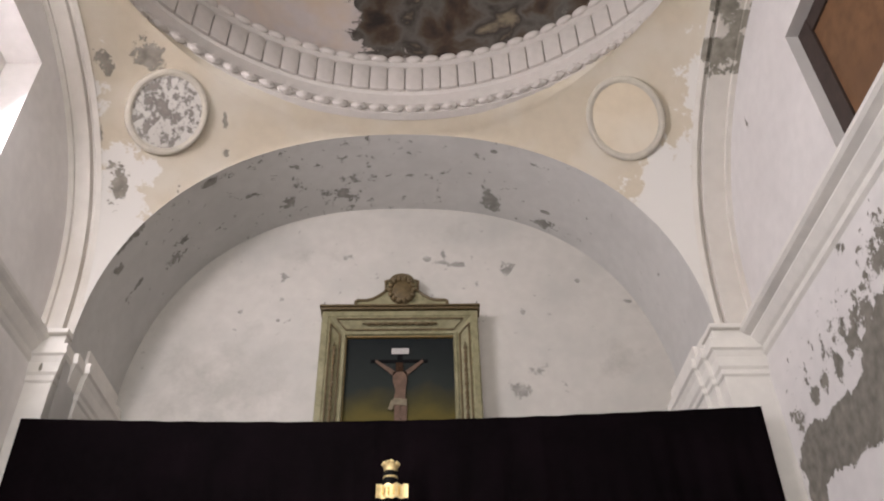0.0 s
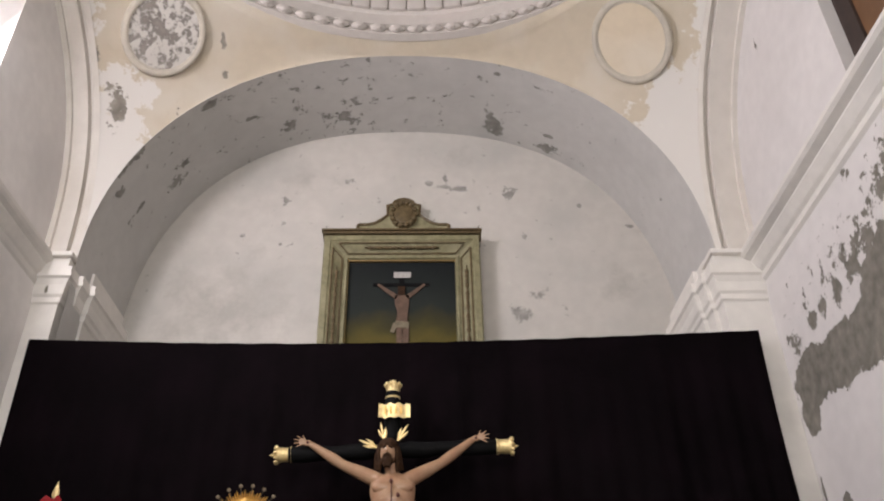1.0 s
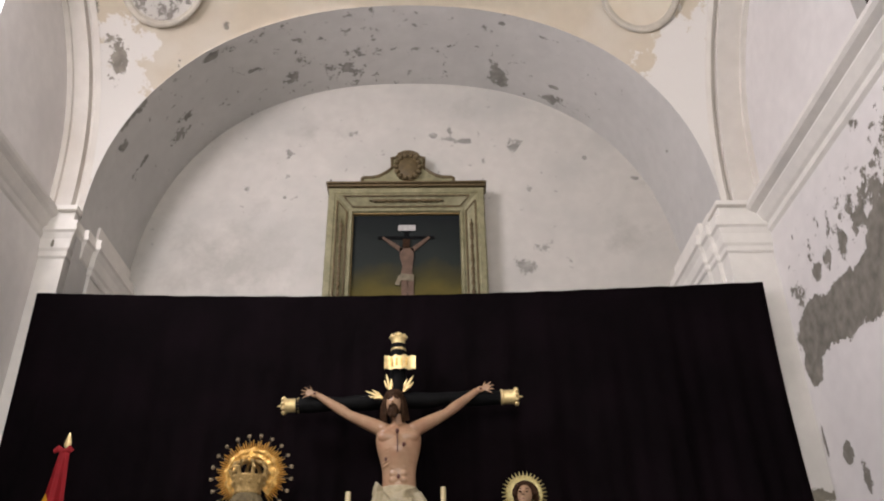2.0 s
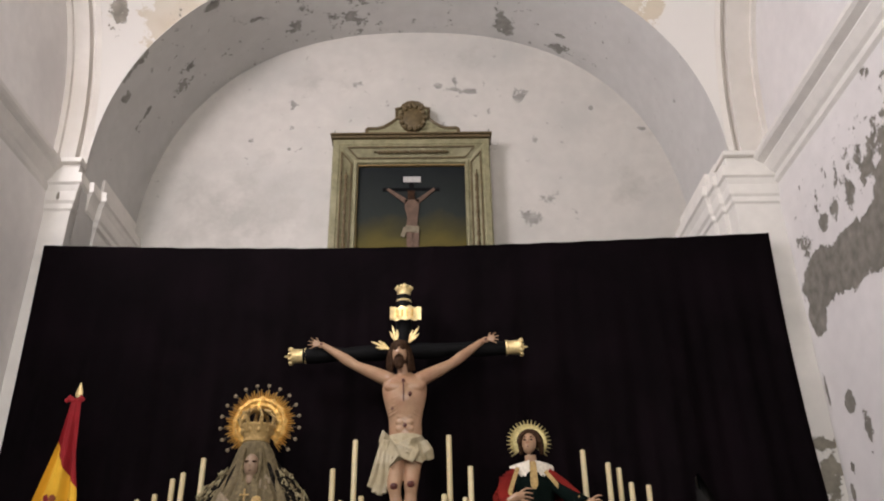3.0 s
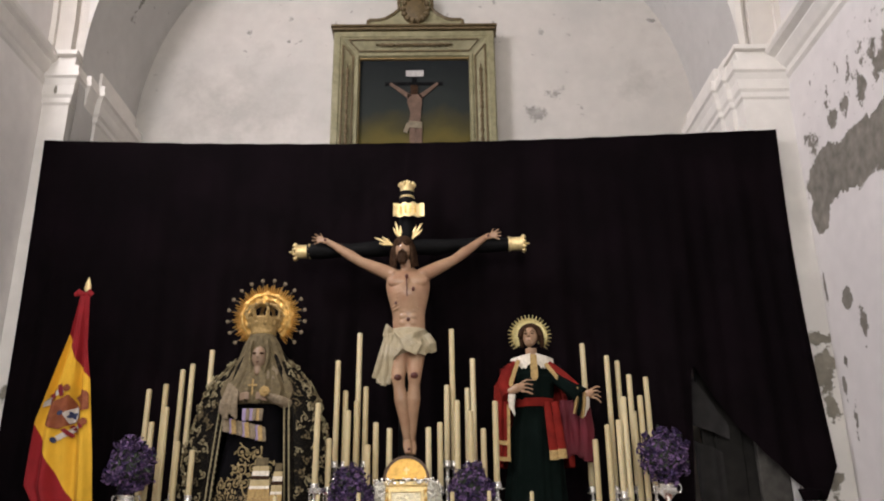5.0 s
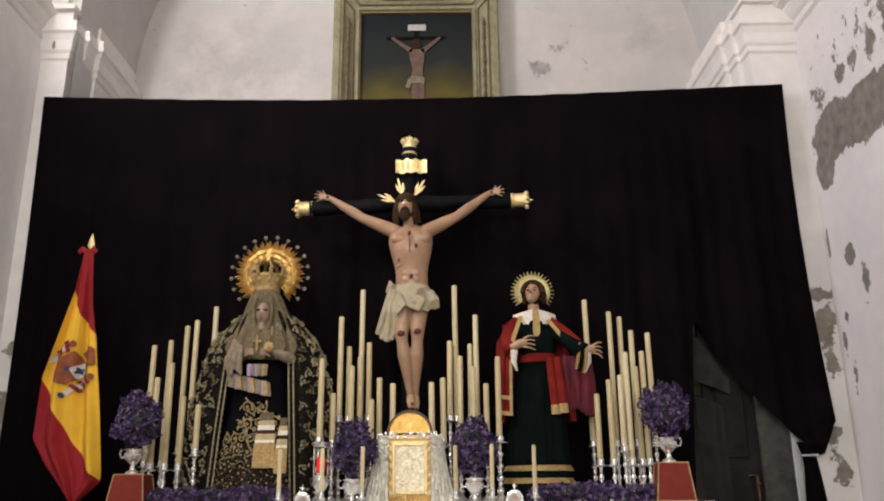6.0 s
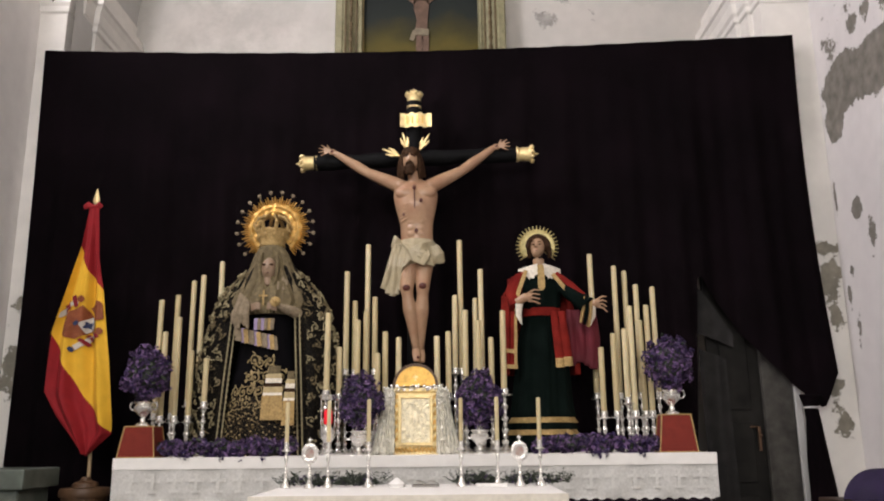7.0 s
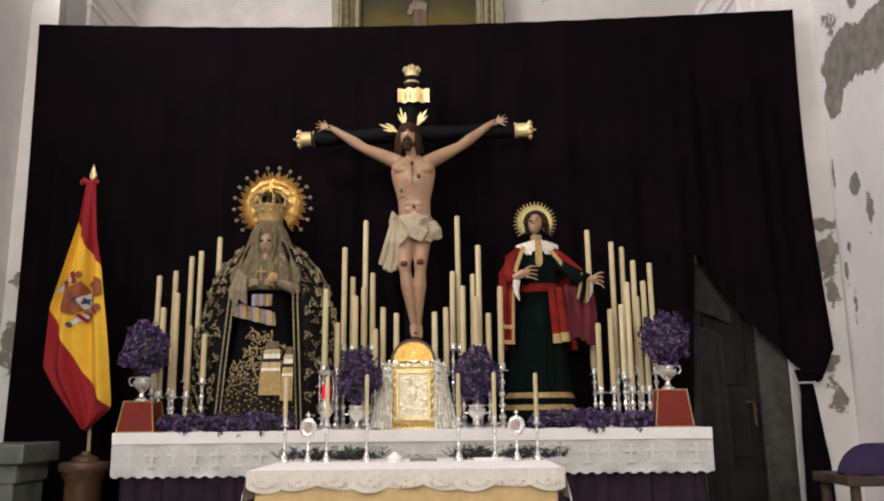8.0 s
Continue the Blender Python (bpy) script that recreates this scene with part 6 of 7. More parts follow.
for r, y in ((0.125, 0.075), (0.14, 0.062), (0.17, 0.07), (0.19, 0.058), (0.215, 0.07), (0.225, 0.08), (0.17, 0.09), (0.125, 0.085)):
    rows.append([Vector((r * math.cos(radians(-50 + 280 * k / 90)) * (1 + 0.015 * math.cos(k * 1.4)), y - 0.006 * math.cos(k * 0.7), HC + r * math.sin(radians(-50 + 280 * k / 90)) * (1 + 0.015 * math.cos(k * 1.4)))) for k in range(91)])
grid_faces(bm, rows)
for k in range(60):
    a = radians(-48 + 276 * k / 59)
    for r in (0.145, 0.19):
        ball(bm, (r * math.cos(a + 0.03 * (r > 0.16)), 0.058, HC + r * math.sin(a + 0.03 * (r > 0.16))), (0.008, 0.007, 0.008), 6, 4)
part("halo_band", bm, CHASEDGOLD, crown, smooth=True)
ray_mesh = {}
for k in range(66):
    a = radians(-52 + 284 * k / 65)
    kind = k % 3
    if kind not in ray_mesh:
        bm = bmesh.new()
        l = (0.285, 0.272, 0.255)[kind]
        tube(bm, [(0.205, 0, 0), (l - 0.03, 0, 0), (l, 0, 0)], [(0.0085, 0.006), (0.0095, 0.006), (0.004, 0.003)], 6)
        ob = part("halo_ray", bm, GOLD, crown)
        ray_mesh[kind] = ob.data
    else:
        ob = new("halo_ray", ray_mesh[kind])
        ob.parent = crown
    ob.location, ob.rotation_euler = (0, 0.075, HC), (0, -a, 0)
star_mesh = None
for k in range(16):
    a = radians(-41 + 262 * k / 15)
    if star_mesh is None:
        bm = bmesh.new()
        ball(bm, (0.318, 0, 0), 0.0125, 8, 6)
        for j in range(8):
            b = 2 * math.pi * j / 8
            tube(bm, [(0.318, 0, 0), (0.318 + 0.016 * math.cos(b), 0, 0.016 * math.sin(b))], [0.006, 0.004], 5)
        tube(bm, [(0.22, 0, 0), (0.31, 0, 0)], 0.002, 5)
        ob = part("halo_star", bm, DULLLACE, crown, "small pearl star on a pin")
        star_mesh = ob.data
    else:
        ob = new("halo_star", star_mesh)
        ob.parent = crown
        ob["label"] = "small pearl star on a pin"
    ob.location, ob.rotation_euler = (0, 0.075, HC), (0, -a, 0)

# ---------------------------------------------------------------- young robed figure with the red cape
JX, JY = 0.715, 6.38
bm = bmesh.new()
ellipse_loft(bm, [(2.84, JX + 0.01, JY, 0.09, 0.07), (2.80, JX + 0.01, JY, 0.15, 0.09), (2.72, JX + 0.01, JY - 0.01, 0.175, 0.11), (2.60, JX + 0.01, JY - 0.01, 0.165, 0.115), (2.50, JX + 0.02, JY - 0.01, 0.145, 0.105), (2.47, JX + 0.02, JY - 0.01, 0.145, 0.105), (2.30, JX + 0.02, JY - 0.02, 0.185, 0.13), (2.05, JX + 0.01, JY - 0.02, 0.205, 0.15), (1.80, JX, JY - 0.02, 0.225, 0.165), (1.69, JX, JY - 0.02, 0.242, 0.175)], 44, mi=0, folds=8, amp=0.07, phase=1.0)
for z0, z1, mi in ((1.69, 1.65, 2), (1.65, 1.60, 0), (1.60, 1.56, 2), (1.56, AT, 0)):
    ellipse_loft(bm, [(z0, JX, JY - 0.02, 0.252 + (1.62 - z0) * 0.1, 0.183), (z1, JX, JY - 0.02, 0.254 + (1.62 - z1) * 0.1, 0.185)], 44, mi=mi, folds=8, amp=0.07, phase=1.0, cap=False)
# red cape: falls behind and over the shoulder
rows = []
for z, w, d in ((2.86, 0.12, 0.08), (2.81, 0.19, 0.10), (2.70, 0.235, 0.12), (2.55, 0.265, 0.13), (2.35, 0.285, 0.14), (2.15, 0.295, 0.15), (2.02, 0.295, 0.15)):
    rows.append([Vector((JX + 0.005 + w * (1 + 0.05 * math.sin(j * 1.9)) * math.cos(radians(-30 + 245 * j / 40)), JY + 0.02 + d * math.sin(radians(-30 + 245 * j / 40)), z)) for j in range(41)])
grid_faces(bm, rows, mi=1)
for k in range(4):
    tube(bm, [(JX - 0.13 - 0.03 * k, JY - 0.06, 2.82 - 0.02 * k), (JX - 0.20 - 0.022 * k, JY - 0.10, 2.62), (JX - 0.215 - 0.022 * k, JY - 0.10 + 0.02 * (k % 2), 2.35), (JX - 0.22 - 0.02 * k, JY - 0.09, 2.06)], [(0.03, 0.03), (0.034, 0.035), (0.03, 0.035), (0.03, 0.03)], 9, mi=1)
strip(bm, [(JX - 0.10, JY - 0.115, 2.83), (JX - 0.165, JY - 0.15, 2.66), (JX - 0.19, JY - 0.16, 2.5)], 0.032, 0.01, mi=2)
strip(bm, [(JX - 0.195, JY - 0.155, 2.48), (JX - 0.20, JY - 0.15, 2.25), (JX - 0.205, JY - 0.145, 2.06)], 0.022, 0.01, mi=2)
strip(bm, [(JX - 0.30, JY - 0.12, 2.20), (JX - 0.19, JY - 0.145, 2.19)], 0.03, 0.012, mi=2)
strip(bm, [(JX - 0.30, JY - 0.12, 2.08), (JX - 0.19, JY - 0.145, 2.07)], 0.03, 0.012, mi=2)
strip(bm, [(JX + 0.11, JY - 0.115, 2.80), (JX + 0.20, JY - 0.13, 2.68), (JX + 0.33, JY - 0.16, 2.585)], [0.03, 0.03, 0.02], 0.01, mi=2)
# sleeves
tube(bm, [(JX - 0.15, JY - 0.02, 2.77), (JX - 0.215, JY - 0.10, 2.62), (JX - 0.20, JY - 0.17, 2.53)], [0.06, 0.06, 0.045], 12, mi=1)
tube(bm, [(JX + 0.14, JY - 0.02, 2.78), (JX + 0.24, JY - 0.09, 2.66), (JX + 0.34, JY - 0.15, 2.56), (JX + 0.37, JY - 0.17, 2.53)], [0.06, 0.06, 0.065, 0.075], 12, mi=0)
tube(bm, [(JX + 0.11, JY - 0.03, 2.81), (JX + 0.23, JY - 0.10, 2.70), (JX + 0.33, JY - 0.155, 2.60)], [(0.035, 0.05), (0.035, 0.05), (0.03, 0.04)], 10, mi=1)
for k, mi in ((0, 2), (1, 0), (2, 2)):
    tube(bm, [(JX + 0.335 + 0.026 * k, JY - 0.16 - 0.006 * k, 2.59 - 0.02 * k), (JX + 0.325 + 0.026 * k, JY - 0.18 - 0.006 * k, 2.50 - 0.02 * k), (JX + 0.305 + 0.026 * k, JY - 0.17, 2.40 - 0.015 * k)], [(0.016, 0.05), (0.015, 0.05), (0.012, 0.02)], 8, mi=mi)
tube(bm, [(JX - 0.17, JY - 0.19, 2.55), (JX - 0.175, JY - 0.185, 2.46), (JX - 0.15, JY - 0.18, 2.39)], [(0.03, 0.022), (0.022, 0.016), (0.006, 0.006)], 9, mi=3)
tube(bm, [(JX + 0.40, JY - 0.19, 2.54), (JX + 0.40, JY - 0.185, 2.45), (JX + 0.375, JY - 0.18, 2.38)], [(0.024, 0.03), (0.02, 0.02), (0.008, 0.008)], 9, mi=3)
# hands
tube(bm, [(JX - 0.19, JY - 0.18, 2.565), (JX - 0.12, JY - 0.20, 2.60), (JX - 0.075, JY - 0.20, 2.605)], [0.03, 0.035, 0.025], 10, mi=4)
for k in range(4):
    tube(bm, [(JX - 0.10, JY - 0.205, 2.63 - 0.02 * k), (JX - 0.055, JY - 0.215, 2.655 - 0.030 * k), (JX - 0.005, JY - 0.20, 2.655 - 0.036 * k)], [0.010, 0.009, 0.007], 6, mi=4)
tube(bm, [(JX + 0.38, JY - 0.18, 2.53), (JX + 0.42, JY - 0.20, 2.55), (JX + 0.445, JY - 0.20, 2.555)], [0.03, 0.034, 0.024], 10, mi=4)
for k in range(4):
    tube(bm, [(JX + 0.43, JY - 0.20, 2.575 - 0.018 * k), (JX + 0.475, JY - 0.215, 2.598 - 0.030 * k), (JX + 0.505, JY - 0.215, 2.595 - 0.040 * k)], [0.0095, 0.0085, 0.006], 6, mi=4)
# wine cloth hanging under the arm
for k in range(6):
    tube(bm, [(JX + 0.24 + 0.035 * k, JY - 0.05, 2.52), (JX + 0.24 + 0.04 * k, JY - 0.06 + 0.03 * (k % 2), 2.30), (JX + 0.25 + 0.036 * k, JY - 0.05, 2.08 + 0.03 * math.sin(k))], [(0.03, 0.03), (0.034, 0.035), (0.026, 0.02)], 8, mi=5)
# sash
ellipse_loft(bm, [(2.535, JX + 0.02, JY - 0.01, 0.152, 0.112), (2.47, JX + 0.02, JY - 0.01, 0.156, 0.116)], 30, mi=1, cap=False)
for x0, l in ((JX + 0.115, 0.44), (JX + 0.175, 0.43)):
    tube(bm, [(x0 - 0.01, JY - 0.115, 2.50), (x0 + 0.002, JY - 0.165, 2.3), (x0 + 0.015, JY - 0.18, 2.50 - l + 0.07)], [(0.026, 0.012), (0.032, 0.014), (0.034, 0.014)], 10, mi=1)
    tube(bm, [(x0 + 0.015, JY - 0.18, 2.50 - l + 0.07), (x0 + 0.018, JY - 0.182, 2.50 - l)], [(0.034, 0.014), (0.036, 0.015)], 10, mi=2)
# collar of two lace wings, and the breast panel
for s in (-1, 1):
    rows = []
    for j in range(9):
        v = j / 8
        rows.append([Vector((JX + 0.015 + s * (0.02 + 0.15 * u), JY - 0.105 + 0.08 * u * u - 0.012 * v, 2.885 - 0.03 * u - v * (0.055 + 0.055 * math.sin(math.pi * min(1, u * 1.2 + 0.1))) - 0.008 * v * math.sin(u * 30))) for u in [i / 16 for i in range(17)]])
    grid_faces(bm, rows, mi=3)
strip(bm, [(JX + 0.015, JY - 0.135, 2.87), (JX + 0.017, JY - 0.14, 2.75), (JX + 0.017, JY - 0.142, 2.69), (JX + 0.017, JY - 0.14, 2.665)], [0.05, 0.055, 0.055, 0.02], 0.012, mi=2)
# head tipped up
tube(bm, [(JX + 0.015, JY - 0.02, 2.85), (JX + 0.01, JY - 0.035, 2.94)], [0.05, 0.044], 12, mi=4)
ball(bm, (JX + 0.005, JY - 0.05, 3.03), (0.058, 0.066, 0.078), 16, 11, mi=4)
ball(bm, (JX - 0.006, JY - 0.07, 2.985), (0.040, 0.050, 0.045), 12, 8, mi=4)
tube(bm, [(JX - 0.010, JY - 0.110, 3.050), (JX - 0.018, JY - 0.130, 3.018)], [0.009, 0.014], 7, mi=4)
for s in (-1, 1):
    ball(bm, (JX - 0.010 + s * 0.026, JY - 0.110, 3.042), (0.017, 0.009, 0.007), 8, 5, mi=6)
    tube(bm, [(JX - 0.010 + s * 0.010, JY - 0.116, 3.060), (JX - 0.010 + s * 0.030, JY - 0.112, 3.066), (JX - 0.010 + s * 0.046, JY - 0.098, 3.058)], [0.004, 0.006, 0.003], 6, mi=6)
ball(bm, (JX - 0.014, JY - 0.121, 2.990), (0.017, 0.008, 0.006), 8, 5, mi=5)
for k in range(16):
    a = math.pi * (0.02 + 0.96 * k / 15)
    ball(bm, (JX + 0.012 + 0.082 * math.cos(a), JY - 0.045, 3.035 + 0.085 * math.sin(a)), (0.024, 0.028, 0.024), 8, 6, mi=6)
ball(bm, (JX + 0.02, JY + 0.0, 3.06), (0.085, 0.075, 0.075), 14, 9, mi=6)
for s in (-1, 1):
    tube(bm, [(JX + 0.015 + s * 0.06, JY - 0.04, 3.08), (JX + 0.02 + s * 0.078, JY - 0.03, 3.02), (JX + 0.025 + s * 0.08, JY - 0.01, 2.95)], [0.02, 0.026, 0.016], 9, mi=6)
for index, voxel, rounds in ((0, 0.009, 2), (4, 0.0042, 1), (5, 0.009, 1), (6, 0.0045, 1)):
    fuse(bm, index, voxel, rounds)
tagged(link_mesh("apostle_statue", bm, [ROBE, REDCLOTH, BRAID, LACE, SKIN, WINE, HAIR], smooth=True), "dressed statue in dark robe, red cape and lace collar", "statue")

HALOGOLD = material("matt_gilding", (0.58, 0.49, 0.23), 0.5, 0.35, vary=0.25, scale=40, bump=0.6, bump_scale=60)
halo = thing("halo", (JX + 0.015, JY + 0.05, 3.06), "gilded rayed halo behind the carved head", "halo")
bm = bmesh.new()
grid_faces(bm, [[Vector((r * math.cos(radians(-42 + 264 * k / 71)), y, r * math.sin(radians(-42 + 264 * k / 71)))) for k in range(72)] for r, y in ((0.04, 0.0), (0.085, -0.006), (0.115, 0.0), (0.142, -0.008), (0.148, 0.002), (0.08, 0.008), (0.04, 0.006))], close_u=True)
part("disc", bm, HALOGOLD, halo, smooth=True)
tip = None
for k in range(25):
    a = radians(-38 + 256 * k / 24)
    if tip is None:
        bm = bmesh.new()
        tube(bm, [(0.130, 0, 0), (0.158, 0, 0), (0.178, 0, 0)], [(0.016, 0.005), (0.017, 0.005), (0.005, 0.003)], 6)
        ob = part("ray", bm, HALOGOLD, halo)
        tip = ob.data
    else:
        ob = new("ray", tip)
        ob.parent = halo
    ob.rotation_euler = (0, -a, 0)

# ---------------------------------------------------------------- flag on its stand
FY = 6.35
flag = thing("flag", (-2.77, FY, 1.28), "red and yellow flag with coat of arms on a pole", "flag")
fo = Vector((-2.77, FY, 1.28))
EDGE_L = [(0.0, -2.925, 3.42), (0.16, -2.965, 3.09), (0.50, -3.145, 2.40), (0.72, -3.165, 1.93), (0.86, -3.06, 1.75), (1.0, -2.80, 1.43)]
EDGE_R = [(0.0, -2.85, 3.43), (0.16, -2.80, 2.98), (0.33, -2.735, 2.69), (0.60, -2.66, 2.15), (0.80, -2.605, 1.66), (0.88, -2.61, 1.60), (1.0, -2.78, 1.44)]


def along(edge, v):
    for (a, xa, za), (b, xb, zb) in zip(edge, edge[1:]):
        if v <= b:
            k = (v - a) / (b - a)
            return xa + (xb - xa) * k, za + (zb - za) * k
    return edge[-1][1:]


def flag_point(u, v, lift=0.0):
    """u across from the far edge to the pole side; v down the cloth."""
    vl = max(0.0, min(1.0, v - 0.02 * (1 - u)))
    xl, zl = along(EDGE_L, vl)
    xr, zr = along(EDGE_R, min(1.0, v))
    x, z = xl + (xr - xl) * u, zl + (zr - zl) * u
    amp = 0.045 * min(1, v * 2.5) * (1 - 0.55 * max(0, v - 0.8) / 0.2)
    y = FY - 0.02 + amp * math.sin(u * 11 + v * 1.6) + 0.5 * amp * math.sin(u * 23 - v * 3) - lift
    return Vector((x, y, z)) - fo


def band(name, v0l, v0r, v1l, v1r, mat, label):
    bm = bmesh.new()
    rows = []
    for j in range(25):
        t = j / 24
        rows.append([flag_point(u, (v0l + (v1l - v0l) * t) * (1 - u) + (v0r + (v1r - v0r) * t) * u) for u in [i / 40 for i in range(41)]])
    grid_faces(bm, rows)
    return part(name, bm, mat, flag, label, smooth=True)


band("upper_band", 0.0, 0.0, 0.18, 0.31, FLAGRED, "red band")
band("middle_band", 0.18, 0.31, 0.53, 0.86, FLAGYELLOW, "yellow band")
band("lower_band", 0.53, 0.86, 1.0, 1.0, FLAGRED, "red band")


def on_flag(a, b, lift):
    """Emblem coordinates, right and up of its middle, turned with the hanging cloth."""
    a, b = a * 1.2, b * 1.36
    x, z = -2.925 + 0.54 * a + 0.84 * b, 2.46 - 0.84 * a + 0.54 * b
    u, v = 0.5, 0.5
    for _ in range(14):
        xl, xr = along(EDGE_L, max(0.0, v - 0.02 * (1 - u)))[0], along(EDGE_R, v)[0]
        u = max(0.03, min(0.97, (x - xl) / (xr - xl)))
        v = max(0.02, min(0.98, v + 0.4 * (flag_point(u, v).z + fo.z - z) / 2.0))
    return flag_point(u, v, lift)


def emblem(name, pts, mat, lift=0.014, label=""):
    """A filled outline laid on the cloth."""
    bm = bmesh.new()
    pts = [(x0 + (x1 - x0) * i / 4, z0 + (z1 - z0) * i / 4) for (x0, z0), (x1, z1) in zip(pts, pts[1:] + pts[:1]) for i in range(4)]
    n = len(pts)
    mx, mz = sum(p[0] for p in pts) / n, sum(p[1] for p in pts) / n
    rings = [[bm.verts.new(on_flag(mx + (x - mx) * k, mz + (z - mz) * k, lift)) for x, z in pts] for k in (1.0, 0.85, 0.7, 0.55, 0.4, 0.2)]
    mid = bm.verts.new(on_flag(mx, mz, lift))
    for r0, r1 in zip(rings, rings[1:]):
        for i in range(n):
            bm.faces.new((r0[i], r0[(i + 1) % n], r1[(i + 1) % n], r1[i]))
    for i in range(n):
        bm.faces.new((rings[-1][i], rings[-1][(i + 1) % n], mid))
    return part(name, bm, mat, flag, label, smooth=True)


EMB_BROWN = material("emblem_brown", (0.22, 0.055, 0.02), 0.7, second=(0.28, 0.09, 0.03), blotch=20, amount=0.8)
EMB_WHITE = material("emblem_white", (0.55, 0.50, 0.45), 0.7)
EMB_RED = material("emblem_red", (0.20, 0.012, 0.018), 0.7)
EMB_BLUE = material("emblem_blue", (0.03, 0.04, 0.10), 0.7)
def oval(x, z, rx, rz, n=14):
    return [(x + rx * math.cos(2 * math.pi * k / n), z + rz * math.sin(2 * math.pi * k / n)) for k in range(n)]


emblem("shield", [(-0.085, 0.075), (0.0, 0.08), (0.085, 0.075), (0.088, 0.0), (0.08, -0.06), (0.045, -0.095), (0.0, -0.11), (-0.045, -0.095), (-0.08, -0.06), (-0.088, 0.0)], EMB_BROWN, 0.014, "brown and red shield")
emblem("shield_field", [(0.004, 0.0), (0.084, 0.0), (0.082, 0.072), (0.004, 0.076)], EMB_WHITE, 0.019)
emblem("shield_charge", oval(0.043, 0.035, 0.012, 0.026), EMB_BLUE, 0.023)
emblem("shield_quarter", [(-0.078, -0.005), (-0.01, -0.005), (-0.008, -0.09), (-0.045, -0.08), (-0.072, -0.05)], EMB_BROWN, 0.019)
emblem("shield_bar", oval(0.043, 0.035, 0.028, 0.009), EMB_BLUE, 0.025)
emblem("shield_heart", oval(-0.004, -0.008, 0.014, 0.017), EMB_BLUE, 0.026)
emblem("emblem_crown", [(-0.055, 0.09), (0.055, 0.09), (0.075, 0.145), (0.04, 0.17), (0.0, 0.18), (-0.04, 0.17), (-0.075, 0.145)], EMB_BROWN, 0.014)
for sx in (-1, 1):
    emblem("column", [(sx * 0.112, -0.09), (sx * 0.146, -0.09), (sx * 0.146, 0.06), (sx * 0.112, 0.06)], EMB_WHITE, 0.014)
    emblem("column_base", oval(sx * 0.13, -0.105, 0.020, 0.013), EMB_BLUE, 0.014)
    emblem("column_crown", oval(sx * 0.13, 0.083, 0.024, 0.020), EMB_BROWN, 0.014)
    for k in range(3):
        z = -0.05 + 0.04 * k
        emblem("ribbon", [(sx * 0.096, z), (sx * 0.165, z + 0.022), (sx * 0.165, z + 0.044), (sx * 0.096, z + 0.022)], EMB_RED, 0.020)
bm = bmesh.new()
tube(bm, [Vector((-2.765, FY + 0.02, 1.28)) - fo, Vector((-2.80, FY + 0.08, 1.7)) - fo, Vector((-2.86, FY + 0.08, 2.8)) - fo, Vector((-2.90, FY + 0.03, 3.46)) - fo], 0.014, 10)
part("pole", bm, material("pale_pole", (0.42, 0.30, 0.17), 0.5, vary=0.2), flag, "pale wooden pole", smooth=True)
bm = bmesh.new()
lathe(bm, [(0.018, 0), (0.024, 0.02), (0.016, 0.035), (0.03, 0.06), (0.026, 0.09), (0.012, 0.135), (0.002, 0.165)], seg=12, flat=0.5)
ob = part("spear_tip", bm, PALEGOLD, flag, "gilded spear tip", smooth=True)
ob.location = Vector((-2.898, FY + 0.03, 3.42)) - fo
bm = bmesh.new()
for s, l in ((-1, 0.085), (1, 0.06)):
    tube(bm, [Vector((-2.893, FY, 3.42)) - fo, Vector((-2.893 + s * l * 0.6, FY - 0.02, 3.435)) - fo, Vector((-2.893 + s * l, FY - 0.01, 3.415)) - fo], [(0.012, 0.012), (0.014, 0.03), (0.006, 0.02)], 8)
ball(bm, Vector((-2.893, FY - 0.01, 3.42)) - fo, 0.02, 8, 6)
part("bow", bm, FLAGRED, flag, "red ribbon bow", smooth=True)

stand = thing("pedestal", (-2.775, FY, 0.0), "turned brown wooden pedestal carrying the flag", "pedestal")
bm = bmesh.new()
lathe(bm, [(0.17, 0), (0.17, 0.06), (0.14, 0.09), (0.135, 1.05), (0.15, 1.09), (0.165, 1.12), (0.165, 1.14)], seg=28)
part("shaft", bm, BROWNWOOD, stand, smooth=True)
bm = bmesh.new()
lathe(bm, [(0.18, 1.14), (0.185, 1.15), (0.185, 1.19), (0.175, 1.205), (0.10, 1.212), (0.09, 1.24), (0.04, 1.26), (0.03, 1.285)], seg=28)
part("cap", bm, BROWNWOOD, stand, smooth=True)

block = thing("marble_console", (-3.42, 6.1, 0.0), "grey-green marble console beside the altar", "console")
bm = bmesh.new()
box(bm, -0.36, 0.42, -0.25, 0.3, 1.22, 1.36, 0.015)
part("top_slab", bm, GREENSTONE, block)
bm = bmesh.new()
box(bm, -0.34, 0.36, -0.2, 0.28, 1.08, 1.22, 0.03)
box(bm, -0.30, 0.33, -0.18, 0.26, 0.0, 1.08, 0.01)
part("body", bm, GREENSTONE, block)

side = thing("side_table", (2.95, 5.35, 0.0), "dark wooden side table against the wall", "table")
bm = bmesh.new()
box(bm, -0.52, 0.45, -0.25, 0.25, 1.08, 1.14, 0.008)
part("tabletop", bm, DARKWOOD, side)
leg = None
for sx in (-0.46, 0.40):
    for sy in (-0.2, 0.2):
        if leg is None:
            bm = bmesh.new()
            lathe(bm, [(0.025, 0), (0.03, 0.1), (0.02, 0.3), (0.032, 0.7), (0.03, 1.08)], seg=12)
            ob = part("leg", bm, DARKWOOD, side, smooth=True)
            leg = ob.data
        else:
            ob = new("leg", leg)
            ob.parent = side
        ob.location = (sx, sy, 0)
bm = bmesh.new()
rows = []
